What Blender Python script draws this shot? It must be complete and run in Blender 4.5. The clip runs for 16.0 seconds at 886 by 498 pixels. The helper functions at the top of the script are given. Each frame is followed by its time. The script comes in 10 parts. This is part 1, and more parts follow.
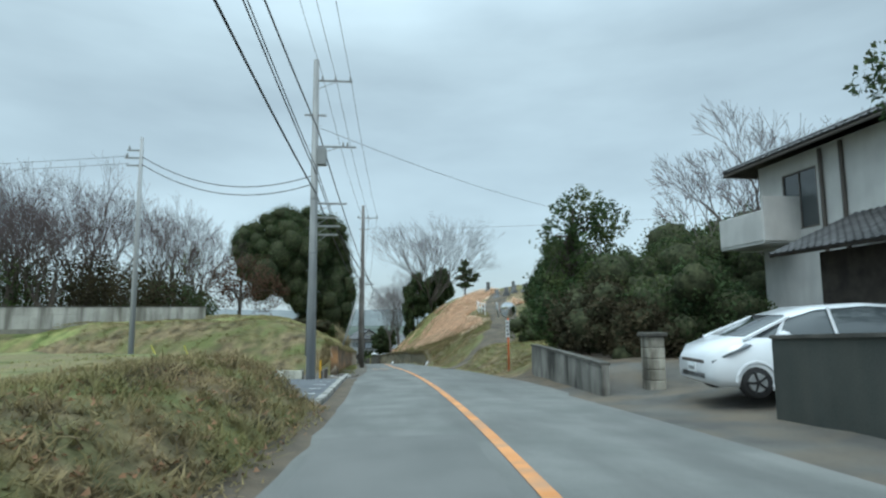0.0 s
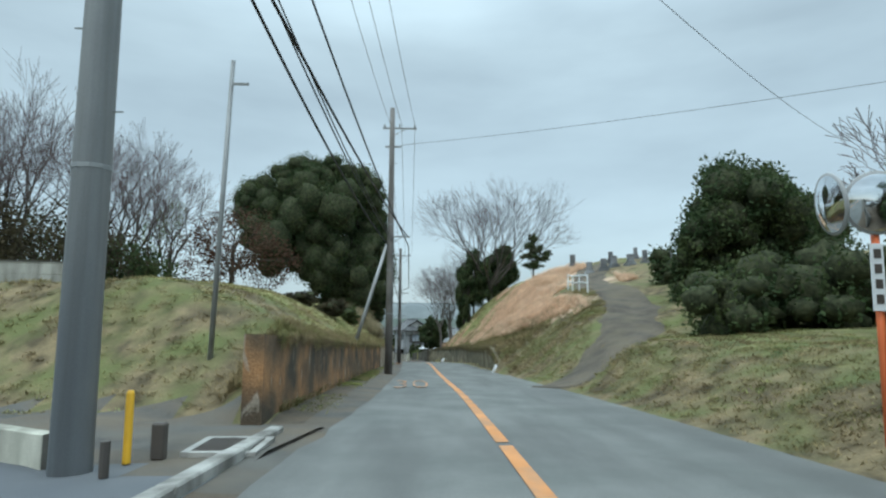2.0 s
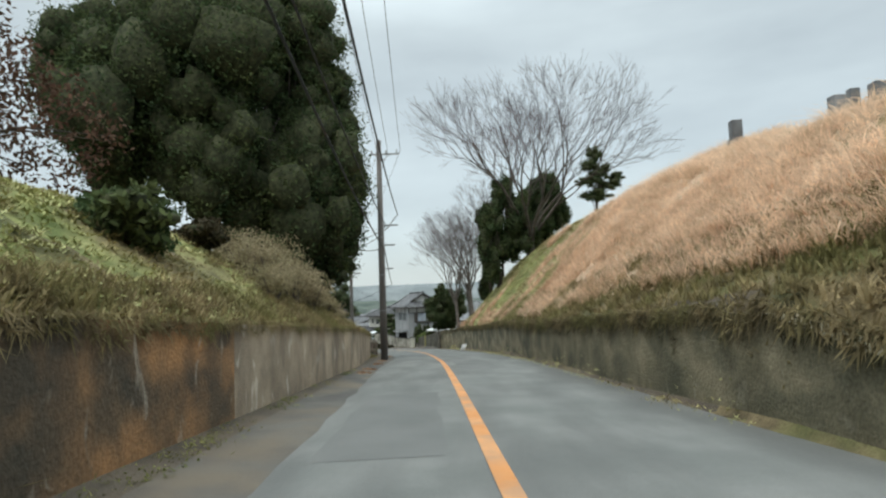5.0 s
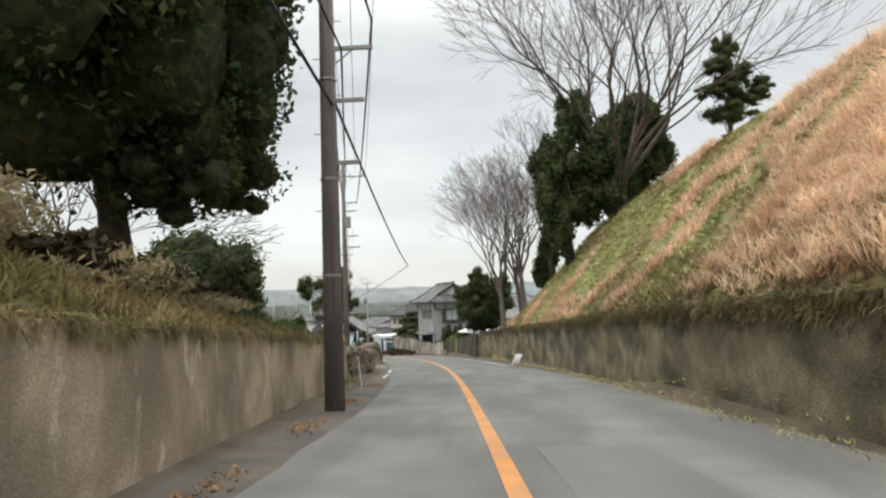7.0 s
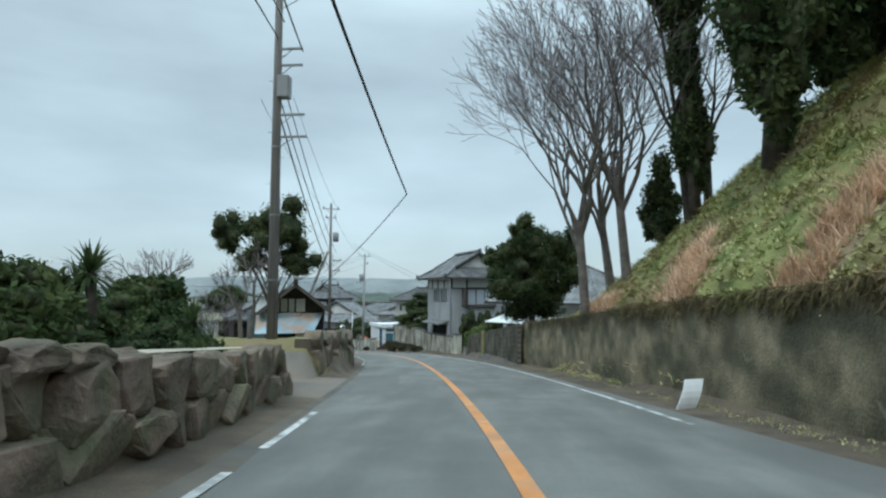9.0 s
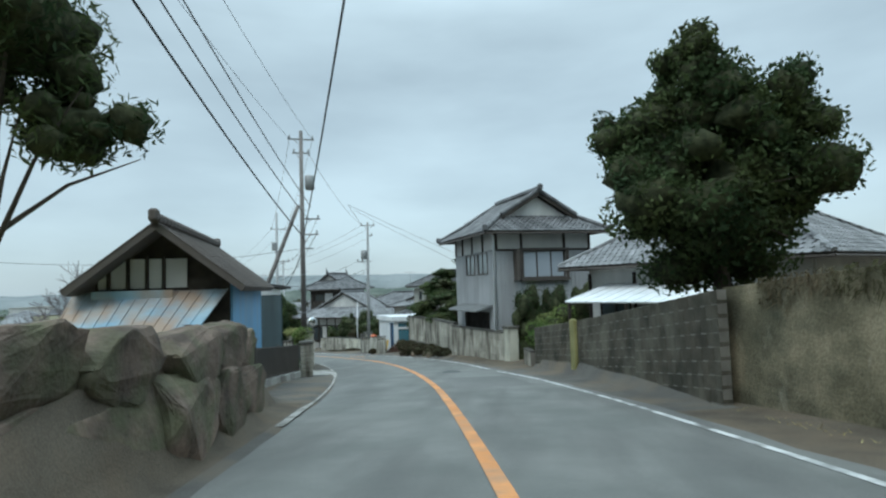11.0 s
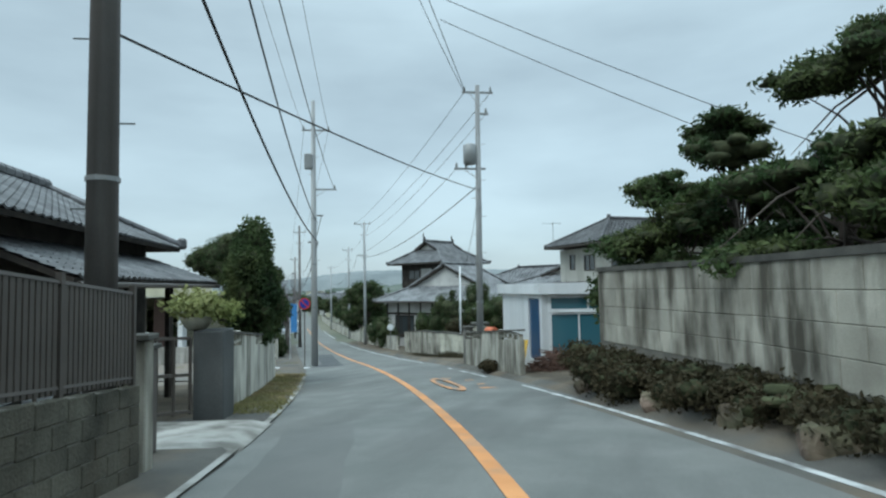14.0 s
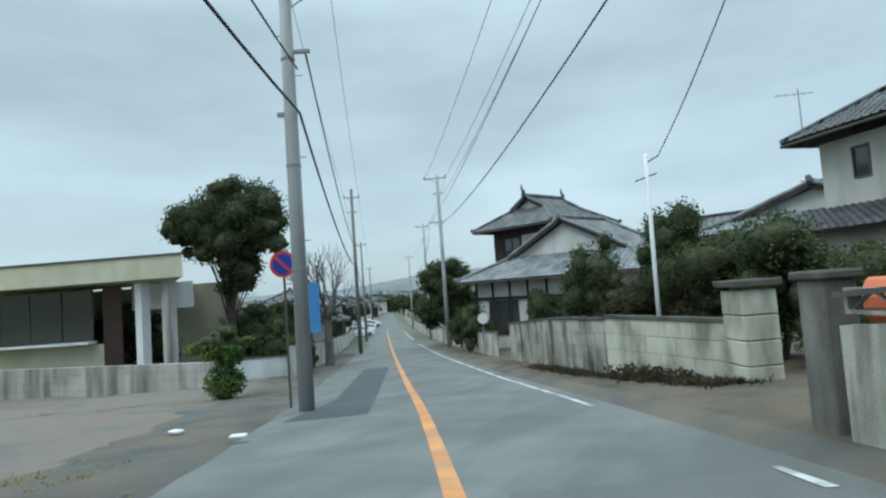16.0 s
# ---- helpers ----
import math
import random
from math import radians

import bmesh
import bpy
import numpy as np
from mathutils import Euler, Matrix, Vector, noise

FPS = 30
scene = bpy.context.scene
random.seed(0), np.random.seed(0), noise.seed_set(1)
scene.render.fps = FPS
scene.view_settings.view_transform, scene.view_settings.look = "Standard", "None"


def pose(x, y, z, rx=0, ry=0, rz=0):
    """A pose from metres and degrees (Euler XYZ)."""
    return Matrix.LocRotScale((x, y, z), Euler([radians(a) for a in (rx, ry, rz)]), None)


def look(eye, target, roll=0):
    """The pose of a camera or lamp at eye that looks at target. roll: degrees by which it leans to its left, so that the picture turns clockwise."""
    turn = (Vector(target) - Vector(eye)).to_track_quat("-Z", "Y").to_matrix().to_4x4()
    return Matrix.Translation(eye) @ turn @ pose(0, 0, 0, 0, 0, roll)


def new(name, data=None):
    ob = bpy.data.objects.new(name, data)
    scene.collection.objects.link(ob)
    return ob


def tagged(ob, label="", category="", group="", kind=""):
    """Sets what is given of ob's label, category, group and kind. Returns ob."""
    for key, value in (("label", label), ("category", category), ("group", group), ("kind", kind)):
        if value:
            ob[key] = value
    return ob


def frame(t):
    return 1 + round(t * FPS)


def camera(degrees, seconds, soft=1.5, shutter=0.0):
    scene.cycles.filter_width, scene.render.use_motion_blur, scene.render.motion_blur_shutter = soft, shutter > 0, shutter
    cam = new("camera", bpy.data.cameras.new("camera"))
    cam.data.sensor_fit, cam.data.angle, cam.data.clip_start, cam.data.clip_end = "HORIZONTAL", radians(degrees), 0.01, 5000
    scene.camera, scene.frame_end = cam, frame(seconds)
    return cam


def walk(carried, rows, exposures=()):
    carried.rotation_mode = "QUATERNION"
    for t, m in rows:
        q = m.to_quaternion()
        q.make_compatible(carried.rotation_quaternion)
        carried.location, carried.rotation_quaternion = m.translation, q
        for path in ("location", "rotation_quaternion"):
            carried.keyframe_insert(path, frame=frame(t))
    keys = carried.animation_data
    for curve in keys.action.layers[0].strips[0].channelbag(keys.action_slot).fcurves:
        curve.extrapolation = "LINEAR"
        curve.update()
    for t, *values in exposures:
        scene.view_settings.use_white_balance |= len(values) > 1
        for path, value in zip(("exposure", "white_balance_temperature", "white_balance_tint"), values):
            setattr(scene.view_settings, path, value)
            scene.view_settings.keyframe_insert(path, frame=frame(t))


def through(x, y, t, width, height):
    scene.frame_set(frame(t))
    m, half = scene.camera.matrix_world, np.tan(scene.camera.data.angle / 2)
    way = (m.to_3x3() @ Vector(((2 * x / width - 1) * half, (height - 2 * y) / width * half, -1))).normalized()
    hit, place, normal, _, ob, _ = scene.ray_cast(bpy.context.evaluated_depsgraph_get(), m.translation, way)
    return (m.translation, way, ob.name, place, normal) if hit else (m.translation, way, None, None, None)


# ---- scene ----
cam = camera(74.0, 16.0, soft=2.3)
PATH = [
    (0, (0.925, -66.535, 4.561), (1.15, -64.561, 4.795), -0.4),
    (0.5, (1.439, -61.485, 4.293), (1.609, -59.504, 4.512), 0.3),
    (1, (1.711, -56.593, 4.016), (1.831, -54.609, 4.242), 0.4),
    (1.5, (1.737, -51.374, 3.777), (1.814, -49.387, 3.989), 1.2),
    (2, (1.786, -45.851, 3.601), (1.832, -43.863, 3.815), 0.4),
    (2.5, (1.829, -40.755, 3.34), (1.867, -38.766, 3.546), -0.5),
    (3, (1.872, -35.766, 3.024), (1.918, -33.775, 3.206), -1.1),
    (3.5, (1.829, -30.939, 2.723), (1.881, -28.949, 2.909), -0.2),
    (4, (1.785, -25.86, 2.402), (1.84, -23.867, 2.556), -0.7),
    (4.2, (1.736, -23.696, 2.263), (1.796, -21.703, 2.414), -1.1),
    (6.3, (1.693, -1.505, 0.907), (1.617, 0.487, 1.074), -2.3),
    (6.5, (1.615, 0.543, 0.781), (1.524, 2.533, 0.957), -1.9),
    (7, (1.435, 5.609, 0.408), (1.347, 7.6, 0.571), -2.2),
    (7.5, (1.087, 11.016, 0.101), (1.01, 13.008, 0.263), -1.6),
    (8, (0.815, 16.337, -0.335), (0.726, 18.328, -0.168), -1.4),
    (8.5, (0.528, 21.809, -0.828), (0.414, 23.798, -0.652), -1.7),
    (9, (0.021, 27.021, -1.239), (-0.128, 29.01, -1.095), 0.1),
    (9.2, (-0.239, 29.007, -1.384), (-0.396, 30.994, -1.219), 0.9),
    (11.3, (-2.539, 48.894, -2.871), (-2.786, 50.875, -2.745), -2.4),
    (11.5, (-2.888, 50.786, -3.053), (-3.151, 52.764, -2.912), -2.5),
    (12, (-3.789, 55.422, -3.514), (-4.118, 57.39, -3.378), -2.0),
    (12.5, (-4.778, 60.123, -3.893), (-5.179, 62.077, -3.75), -1.5),
    (13, (-5.918, 64.58, -4.281), (-6.393, 66.517, -4.135), -0.6),
    (13.5, (-7.237, 69.039, -4.632), (-7.778, 70.96, -4.501), -1.4),
    (14, (-8.809, 73.77, -4.976), (-9.423, 75.669, -4.85), -1.2),
    (14.5, (-10.41, 78.096, -5.351), (-11.094, 79.971, -5.224), -1.2),
    (15, (-12.123, 82.223, -5.766), (-12.876, 84.071, -5.631), -2.2),
    (15.5, (-14.167, 86.759, -6.194), (-14.99, 88.577, -6.058), -2.8),
    (16, (-16.343, 91.125, -6.601), (-17.228, 92.913, -6.467), -4.1),
]
walk(cam, [(t, look(eye, target, roll)) for t, eye, target, roll in PATH],
     [(0, 0, 6150, 2), (3.5, 0, 6250, 3), (4.2, 0, 6400, 4), (6.3, 0.36, 7750, 17), (7.2, 0.36, 7750, 17), (7.6, 0.2, 6900, 9), (8.0, 0.05, 6300, 4), (9.0, 0, 6200, 3), (16, 0, 6150, 2)])

# ---- light: an overcast winter sky ----
world = bpy.data.worlds.new("overcast_sky")
scene.world = world
world.use_nodes = True
wn, wl = world.node_tree.nodes, world.node_tree.links
wn.clear()
w_out, w_bg = wn.new("ShaderNodeOutputWorld"), wn.new("ShaderNodeBackground")
w_sky = wn.new("ShaderNodeTexSky")
w_sky.sky_type, w_sky.sun_disc = "NISHITA", False
w_sky.sun_elevation, w_sky.sun_rotation = radians(42), radians(200)
w_tc, w_map, w_n1, w_ramp = (wn.new(n) for n in ("ShaderNodeTexCoord", "ShaderNodeMapping", "ShaderNodeTexNoise", "ShaderNodeValToRGB"))
w_map.inputs["Scale"].default_value = (1.3, 1.3, 4.2)
w_n1.inputs["Scale"].default_value, w_n1.inputs["Detail"].default_value, w_n1.inputs["Roughness"].default_value = 1.5, 5, 0.5
w_ramp.color_ramp.elements[0].position, w_ramp.color_ramp.elements[0].color = 0.34, (0.43, 0.515, 0.575, 1)
w_ramp.color_ramp.elements[1].position, w_ramp.color_ramp.elements[1].color = 0.68, (0.60, 0.715, 0.785, 1)
w_sep, w_lift, w_mul, w_mix = (wn.new(n) for n in ("ShaderNodeSeparateXYZ", "ShaderNodeMapRange", "ShaderNodeVectorMath", "ShaderNodeVectorMath"))
w_lift.inputs["From Min"].default_value, w_lift.inputs["From Max"].default_value = 0.42, 1.0
w_lift.inputs["To Min"].default_value, w_lift.inputs["To Max"].default_value = 0.97, 3.5
w_mul.operation, w_mix.operation = "SCALE", "MULTIPLY_ADD"
w_mix.inputs[1].default_value = (0.02, 0.02, 0.02)
wl.new(w_tc.outputs["Generated"], w_map.inputs["Vector"])
wl.new(w_map.outputs[0], w_n1.inputs["Vector"])
wl.new(w_n1.outputs["Fac"], w_ramp.inputs["Fac"])
wl.new(w_tc.outputs["Generated"], w_sep.inputs[0])
wl.new(w_sep.outputs["Z"], w_lift.inputs["Value"])
wl.new(w_ramp.outputs["Color"], w_mul.inputs[0])
wl.new(w_lift.outputs["Result"], w_mul.inputs["Scale"])
wl.new(w_sky.outputs["Color"], w_mix.inputs[0])
wl.new(w_mul.outputs[0], w_mix.inputs[2])
wl.new(w_mix.outputs[0], w_bg.inputs["Color"])
wl.new(w_bg.outputs[0], w_out.inputs["Surface"])
w_bg.inputs["Strength"].default_value = 1.0
sun = new("sun", bpy.data.lights.new("sun", "SUN"))
sun.data.energy, sun.data.angle, sun.data.color = 1.1, radians(25), (1.0, 0.97, 0.93)
sun.matrix_basis = look((0, 0, 60), (14, 38, 0))


# ---- materials ----
def material(name, c1, c2, scale=2.0, rough=0.85, bump=0.25, bscale=40.0, stain=None, sscale=(1.2, 1.2, 0.25), samount=0.5, metal=0.0, vary=0.0, island=0.0, grain=0.25, spec=0.4, shine=0.0, scar=None, streak=None):
    """A surface with two tones in patches, a fine grain, optional stains that run down, and relief."""
    m = bpy.data.materials.new(name)
    m.use_nodes = True
    n, l = m.node_tree.nodes, m.node_tree.links
    b = n["Principled BSDF"]
    geo, n1, n2, r1 = n.new("ShaderNodeNewGeometry"), n.new("ShaderNodeTexNoise"), n.new("ShaderNodeTexNoise"), n.new("ShaderNodeValToRGB")
    n1.inputs["Scale"].default_value, n1.inputs["Detail"].default_value = scale, 5
    n2.inputs["Scale"].default_value, n2.inputs["Detail"].default_value = bscale, 3
    l.new(geo.outputs["Position"], n1.inputs["Vector"])
    l.new(geo.outputs["Position"], n2.inputs["Vector"])
    r1.color_ramp.elements[0].position, r1.color_ramp.elements[0].color = 0.36, (*c1, 1)
    r1.color_ramp.elements[1].position, r1.color_ramp.elements[1].color = 0.64, (*c2, 1)
    l.new(n1.outputs["Fac"], r1.inputs["Fac"])
    col = r1.outputs["Color"]
    if stain:
        mp, n3, r3, mx = n.new("ShaderNodeMapping"), n.new("ShaderNodeTexNoise"), n.new("ShaderNodeValToRGB"), n.new("ShaderNodeMix")
        mp.inputs["Scale"].default_value = sscale
        n3.inputs["Scale"].default_value, n3.inputs["Detail"].default_value = 1.0, 6
        r3.color_ramp.elements[0].position, r3.color_ramp.elements[1].position = 0.43, 0.64
        r3.color_ramp.elements[1].color = (samount, samount, samount, 1)
        mx.data_type = "RGBA"
        l.new(geo.outputs["Position"], mp.inputs["Vector"])
        l.new(mp.outputs[0], n3.inputs["Vector"])
        l.new(n3.outputs["Fac"], r3.inputs["Fac"])
        l.new(r3.outputs["Color"], mx.inputs["Factor"])
        l.new(col, mx.inputs["A"])
        mx.inputs["B"].default_value = (*stain, 1)
        col = mx.outputs["Result"]
    for tint, mscale, lo, hi, amount in [w for w in (scar, streak) if w]:
        mp, n4, r4, mx = n.new("ShaderNodeMapping"), n.new("ShaderNodeTexNoise"), n.new("ShaderNodeValToRGB"), n.new("ShaderNodeMix")
        mp.inputs["Scale"].default_value, mp.inputs["Location"].default_value = mscale, (3.1, 7.7, 1.3)
        n4.inputs["Scale"].default_value, n4.inputs["Detail"].default_value, n4.inputs["Distortion"].default_value = 1.0, 4, 0.8
        r4.color_ramp.elements[0].position, r4.color_ramp.elements[1].position = lo, hi
        r4.color_ramp.elements[1].color = (amount, amount, amount, 1)
        mx.data_type = "RGBA"
        l.new(geo.outputs["Position"], mp.inputs["Vector"])
        l.new(mp.outputs[0], n4.inputs["Vector"])
        l.new(n4.outputs["Fac"], r4.inputs["Fac"])
        l.new(r4.outputs["Color"], mx.inputs["Factor"])
        l.new(col, mx.inputs["A"])
        mx.inputs["B"].default_value = (*tint, 1)
        col = mx.outputs["Result"]
    gr, hv = n.new("ShaderNodeMapRange"), n.new("ShaderNodeHueSaturation")
    gr.inputs["To Min"].default_value, gr.inputs["To Max"].default_value = 1 - grain, 1 + grain
    l.new(n2.outputs["Fac"], gr.inputs["Value"])
    value = gr.outputs[0]
    if vary or island:
        src = n.new("ShaderNodeObjectInfo").outputs["Random"] if vary else geo.outputs["Random Per Island"]
        vr, mm = n.new("ShaderNodeMapRange"), n.new("ShaderNodeMath")
        a = vary or island
        vr.inputs["To Min"].default_value, vr.inputs["To Max"].default_value, mm.operation = 1 - a, 1 + a, "MULTIPLY"
        l.new(src, vr.inputs["Value"])
        l.new(vr.outputs[0], mm.inputs[0])
        l.new(value, mm.inputs[1])
        value = mm.outputs[0]
    l.new(value, hv.inputs["Value"])
    l.new(col, hv.inputs["Color"])
    l.new(hv.outputs[0], b.inputs["Base Color"])
    b.inputs["Roughness"].default_value, b.inputs["Metallic"].default_value = rough, metal
    b.inputs["Specular IOR Level"].default_value = spec
    if bump:
        bp = n.new("ShaderNodeBump")
        bp.inputs["Strength"].default_value, bp.inputs["Distance"].default_value = bump, 0.02
        l.new(n2.outputs["Fac"], bp.inputs["Height"])
        l.new(bp.outputs[0], b.inputs["Normal"])
    if shine:
        b.inputs["Coat Weight"].default_value = shine
    return m


def plain(name, c, rough=0.5, metal=0.0):
    return material(name, [v * 0.92 for v in c], [min(1, v * 1.06) for v in c], 3.0, rough, 0.05, 60, metal=metal, grain=0.06)


def glass(name, tint, rough=0.05):
    m = bpy.data.materials.new(name)
    m.use_nodes = True
    b = m.node_tree.nodes["Principled BSDF"]
    b.inputs["Base Color"].default_value, b.inputs["Roughness"].default_value = (*tint, 1), rough
    b.inputs["Specular IOR Level"].default_value = 0.8
    return m


ASPHALT = material("asphalt", (0.15, 0.157, 0.148), (0.20, 0.204, 0.193), 0.8, 0.9, 0.45, 75, stain=(0.112, 0.114, 0.109), sscale=(1.1, 0.2, 1.1), samount=0.65, grain=0.34)
SHOULDER = material("worn_asphalt", (0.085, 0.082, 0.076), (0.13, 0.125, 0.112), 0.9, 0.95, 0.5, 90, stain=(0.16, 0.13, 0.095), sscale=(0.7, 0.7, 0.7), samount=0.8, grain=0.4)
LOT = material("lot_asphalt", (0.11, 0.12, 0.135), (0.145, 0.155, 0.165), 0.5, 0.9, 0.4, 150, grain=0.35)
PATCH = material("asphalt_patch", (0.075, 0.08, 0.085), (0.10, 0.105, 0.105), 0.6, 0.9, 0.4, 150, grain=0.3)
ORANGE = material("orange_road_paint", (0.56, 0.235, 0.075), (0.70, 0.32, 0.12), 1.2, 0.7, 0.3, 120, stain=(0.36, 0.24, 0.16), sscale=(2, 2, 2), samount=0.6, grain=0.2)
WHITE_PAINT = material("white_road_paint", (0.52, 0.54, 0.54), (0.70, 0.71, 0.70), 1.5, 0.7, 0.3, 120, stain=(0.19, 0.19, 0.185), sscale=(2.6, 2.6, 2.6), samount=1.0, grain=0.2)
GRASS_G = material("short_grass_ground", (0.075, 0.095, 0.028), (0.21, 0.21, 0.08), 1.3, 0.95, 0.9, 25, stain=(0.21, 0.165, 0.09), sscale=(0.5, 0.5, 0.5), samount=0.85, grain=0.5)
GRASS_D = material("dry_grass_ground", (0.084, 0.066, 0.036), (0.24, 0.186, 0.102), 1.6, 0.95, 0.9, 25, stain=(0.126, 0.144, 0.048), sscale=(0.6, 0.6, 0.6), samount=0.9, grain=0.5)
SUSUKI_G = material("brown_reed_ground", (0.48, 0.345, 0.24), (0.66, 0.49, 0.36), 0.9, 0.95, 0.9, 22, stain=(0.11, 0.115, 0.05), sscale=(0.4, 0.4, 0.4), samount=0.8, grain=0.5)
SOIL = material("bare_soil", (0.072, 0.06, 0.045), (0.135, 0.112, 0.084), 0.9, 0.95, 0.8, 40, stain=(0.15, 0.115, 0.08), sscale=(1.4, 1.4, 1.4), samount=0.6, grain=0.45)
GRAVEL = material("packed_gravel", (0.15, 0.14, 0.125), (0.23, 0.215, 0.19), 0.6, 0.95, 0.8, 60, stain=(0.20, 0.15, 0.115), sscale=(0.6, 0.6, 0.6), samount=0.7, grain=0.45)
FAR_LAND = material("far_fields", (0.10, 0.11, 0.08), (0.17, 0.165, 0.12), 0.02, 0.95, 0.0, 1, grain=0.2)
CONCRETE = material("weathered_concrete", (0.33, 0.325, 0.30), (0.46, 0.45, 0.42), 0.9, 0.9, 0.4, 45, stain=(0.12, 0.115, 0.10), sscale=(1.6, 1.6, 0.22), samount=0.85, grain=0.2)
BLOCK = material("weathered_block", (0.30, 0.285, 0.24), (0.46, 0.44, 0.375), 1.2, 0.9, 0.4, 60, stain=(0.075, 0.068, 0.052), sscale=(2.4, 2.4, 0.6), samount=0.95, vary=0.16, grain=0.2)
BLOCK_PALE = material("pale_block", (0.50, 0.50, 0.42), (0.60, 0.59, 0.50), 1.2, 0.9, 0.35, 60, stain=(0.14, 0.13, 0.10), sscale=(1.7, 1.7, 0.6), samount=0.75, vary=0.07, grain=0.15)
MORTAR = material("wall_mortar", (0.15, 0.142, 0.125), (0.22, 0.21, 0.18), 2, 0.95, 0.3, 60)
DARK_WALL = material("dark_stained_wall", (0.145, 0.128, 0.08), (0.31, 0.265, 0.175), 1.4, 0.95, 0.9, 22, stain=(0.065, 0.066, 0.042), sscale=(0.7, 0.7, 0.9), samount=0.9, grain=0.5, scar=((0.33, 0.30, 0.23), (2.6, 2.6, 1.8), 0.62, 0.72, 0.4), streak=((0.06, 0.056, 0.036), (1.2, 1.2, 0.8), 0.5, 0.7, 0.5))
MOSSY = material("mossy_block", (0.04, 0.038, 0.028), (0.09, 0.08, 0.06), 1.4, 0.95, 0.6, 35, stain=(0.17, 0.16, 0.125), sscale=(1.6, 1.6, 0.9), samount=0.55, vary=0.15, grain=0.35)
BEIGE_WALL = material("dusty_retaining_wall", (0.36, 0.288, 0.208), (0.53, 0.43, 0.318), 0.6, 0.95, 0.6, 35, stain=(0.1586, 0.1281, 0.0976), sscale=(0.9, 0.9, 0.5), samount=0.8, grain=0.4, scar=((0.68, 0.62, 0.52), (3.2, 3.2, 1.6), 0.60, 0.70, 0.6), streak=((0.21, 0.175, 0.135), (1.1, 1.1, 0.9), 0.5, 0.66, 0.6))
RUST_WALL = material("rust_stained_wall", (0.17, 0.115, 0.068), (0.43, 0.225, 0.10), 1.1, 0.95, 0.9, 22, stain=(0.06, 0.055, 0.042), sscale=(0.8, 0.8, 1.0), samount=0.9, grain=0.5, scar=((0.42, 0.37, 0.30), (3.4, 3.4, 1.5), 0.61, 0.70, 0.65), streak=((0.06, 0.054, 0.042), (0.9, 0.9, 0.45), 0.5, 0.64, 0.5))
ROCK = material("brown_rock", (0.085, 0.066, 0.053), (0.24, 0.178, 0.14), 1.9, 0.9, 1.0, 16, stain=(0.105, 0.112, 0.063), sscale=(1.8, 1.8, 1.8), samount=0.8, vary=0.3, grain=0.3)
COPING = material("dark_coping", (0.06, 0.058, 0.052), (0.12, 0.115, 0.10), 1.5, 0.9, 0.4, 50)
TILE = material("grey_roof_tile", (0.075, 0.077, 0.08), (0.155, 0.158, 0.163), 1.3, 0.55, 0.2, 70, vary=0.25, island=0.0, grain=0.2, spec=0.5)
TILE_J = material("grey_roof_tile_field", (0.075, 0.077, 0.08), (0.155, 0.158, 0.163), 1.3, 0.55, 0.2, 70, island=0.25, grain=0.2, spec=0.5)
TILE_D = material("dark_roof_tile", (0.045, 0.045, 0.047), (0.085, 0.085, 0.088), 1.3, 0.55, 0.2, 70, island=0.25, grain=0.2)
ROOF_W = material("weathered_roof_sheet", (0.085, 0.075, 0.068), (0.135, 0.12, 0.11), 0.8, 0.8, 0.3, 40, stain=(0.09, 0.075, 0.065), sscale=(0.8, 0.8, 0.8), samount=0.7, grain=0.2)
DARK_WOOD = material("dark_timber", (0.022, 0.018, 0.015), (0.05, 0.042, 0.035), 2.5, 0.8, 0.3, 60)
PLASTER = material("pale_plaster", (0.50, 0.50, 0.49), (0.60, 0.60, 0.58), 0.8, 0.9, 0.1, 50, stain=(0.36, 0.36, 0.35), sscale=(1.2, 1.2, 0.3), samount=0.4, grain=0.06)
SIDING = material("grey_ribbed_siding", (0.37, 0.385, 0.395), (0.44, 0.455, 0.465), 0.6, 0.6, 0.05, 30, stain=(0.26, 0.265, 0.27), sscale=(1.5, 1.5, 0.12), samount=0.6, grain=0.06)
BLUE = material("sky_blue_paint", (0.125, 0.325, 0.55), (0.175, 0.40, 0.64), 0.5, 0.55, 0.08, 25, stain=(0.23, 0.33, 0.45), sscale=(1.5, 1.5, 0.12), samount=0.5, grain=0.05)
SLATE_SHEET = material("slate_ribbed_sheet", (0.075, 0.11, 0.124), (0.10, 0.14, 0.155), 0.5, 0.6, 0.1, 30, stain=(0.05, 0.06, 0.062), sscale=(1.6, 1.6, 0.14), samount=0.6, grain=0.06)
GREIGE = material("pale_beige_render", (0.47, 0.465, 0.42), (0.55, 0.545, 0.50), 0.8, 0.9, 0.1, 50, stain=(0.33, 0.32, 0.28), sscale=(1.2, 1.2, 0.3), samount=0.5, grain=0.07)
CREAM = material("cream_render", (0.50, 0.49, 0.37), (0.58, 0.57, 0.45), 0.8, 0.9, 0.1, 50, stain=(0.38, 0.36, 0.28), sscale=(1.2, 1.2, 0.3), samount=0.4, grain=0.07)
WHITE = material("white_painted_metal", (0.70, 0.73, 0.75), (0.78, 0.80, 0.81), 0.8, 0.5, 0.05, 50, stain=(0.50, 0.52, 0.52), sscale=(1.5, 1.5, 0.2), samount=0.4, grain=0.05)
BROWN_METAL = plain("brown_metal", (0.10, 0.087, 0.077), 0.5, 0.2)
GREY_METAL = plain("grey_metal", (0.27, 0.28, 0.28), 0.5, 0.3)
BLACK_RUBBER = plain("black_rubber", (0.018, 0.018, 0.019), 0.7)
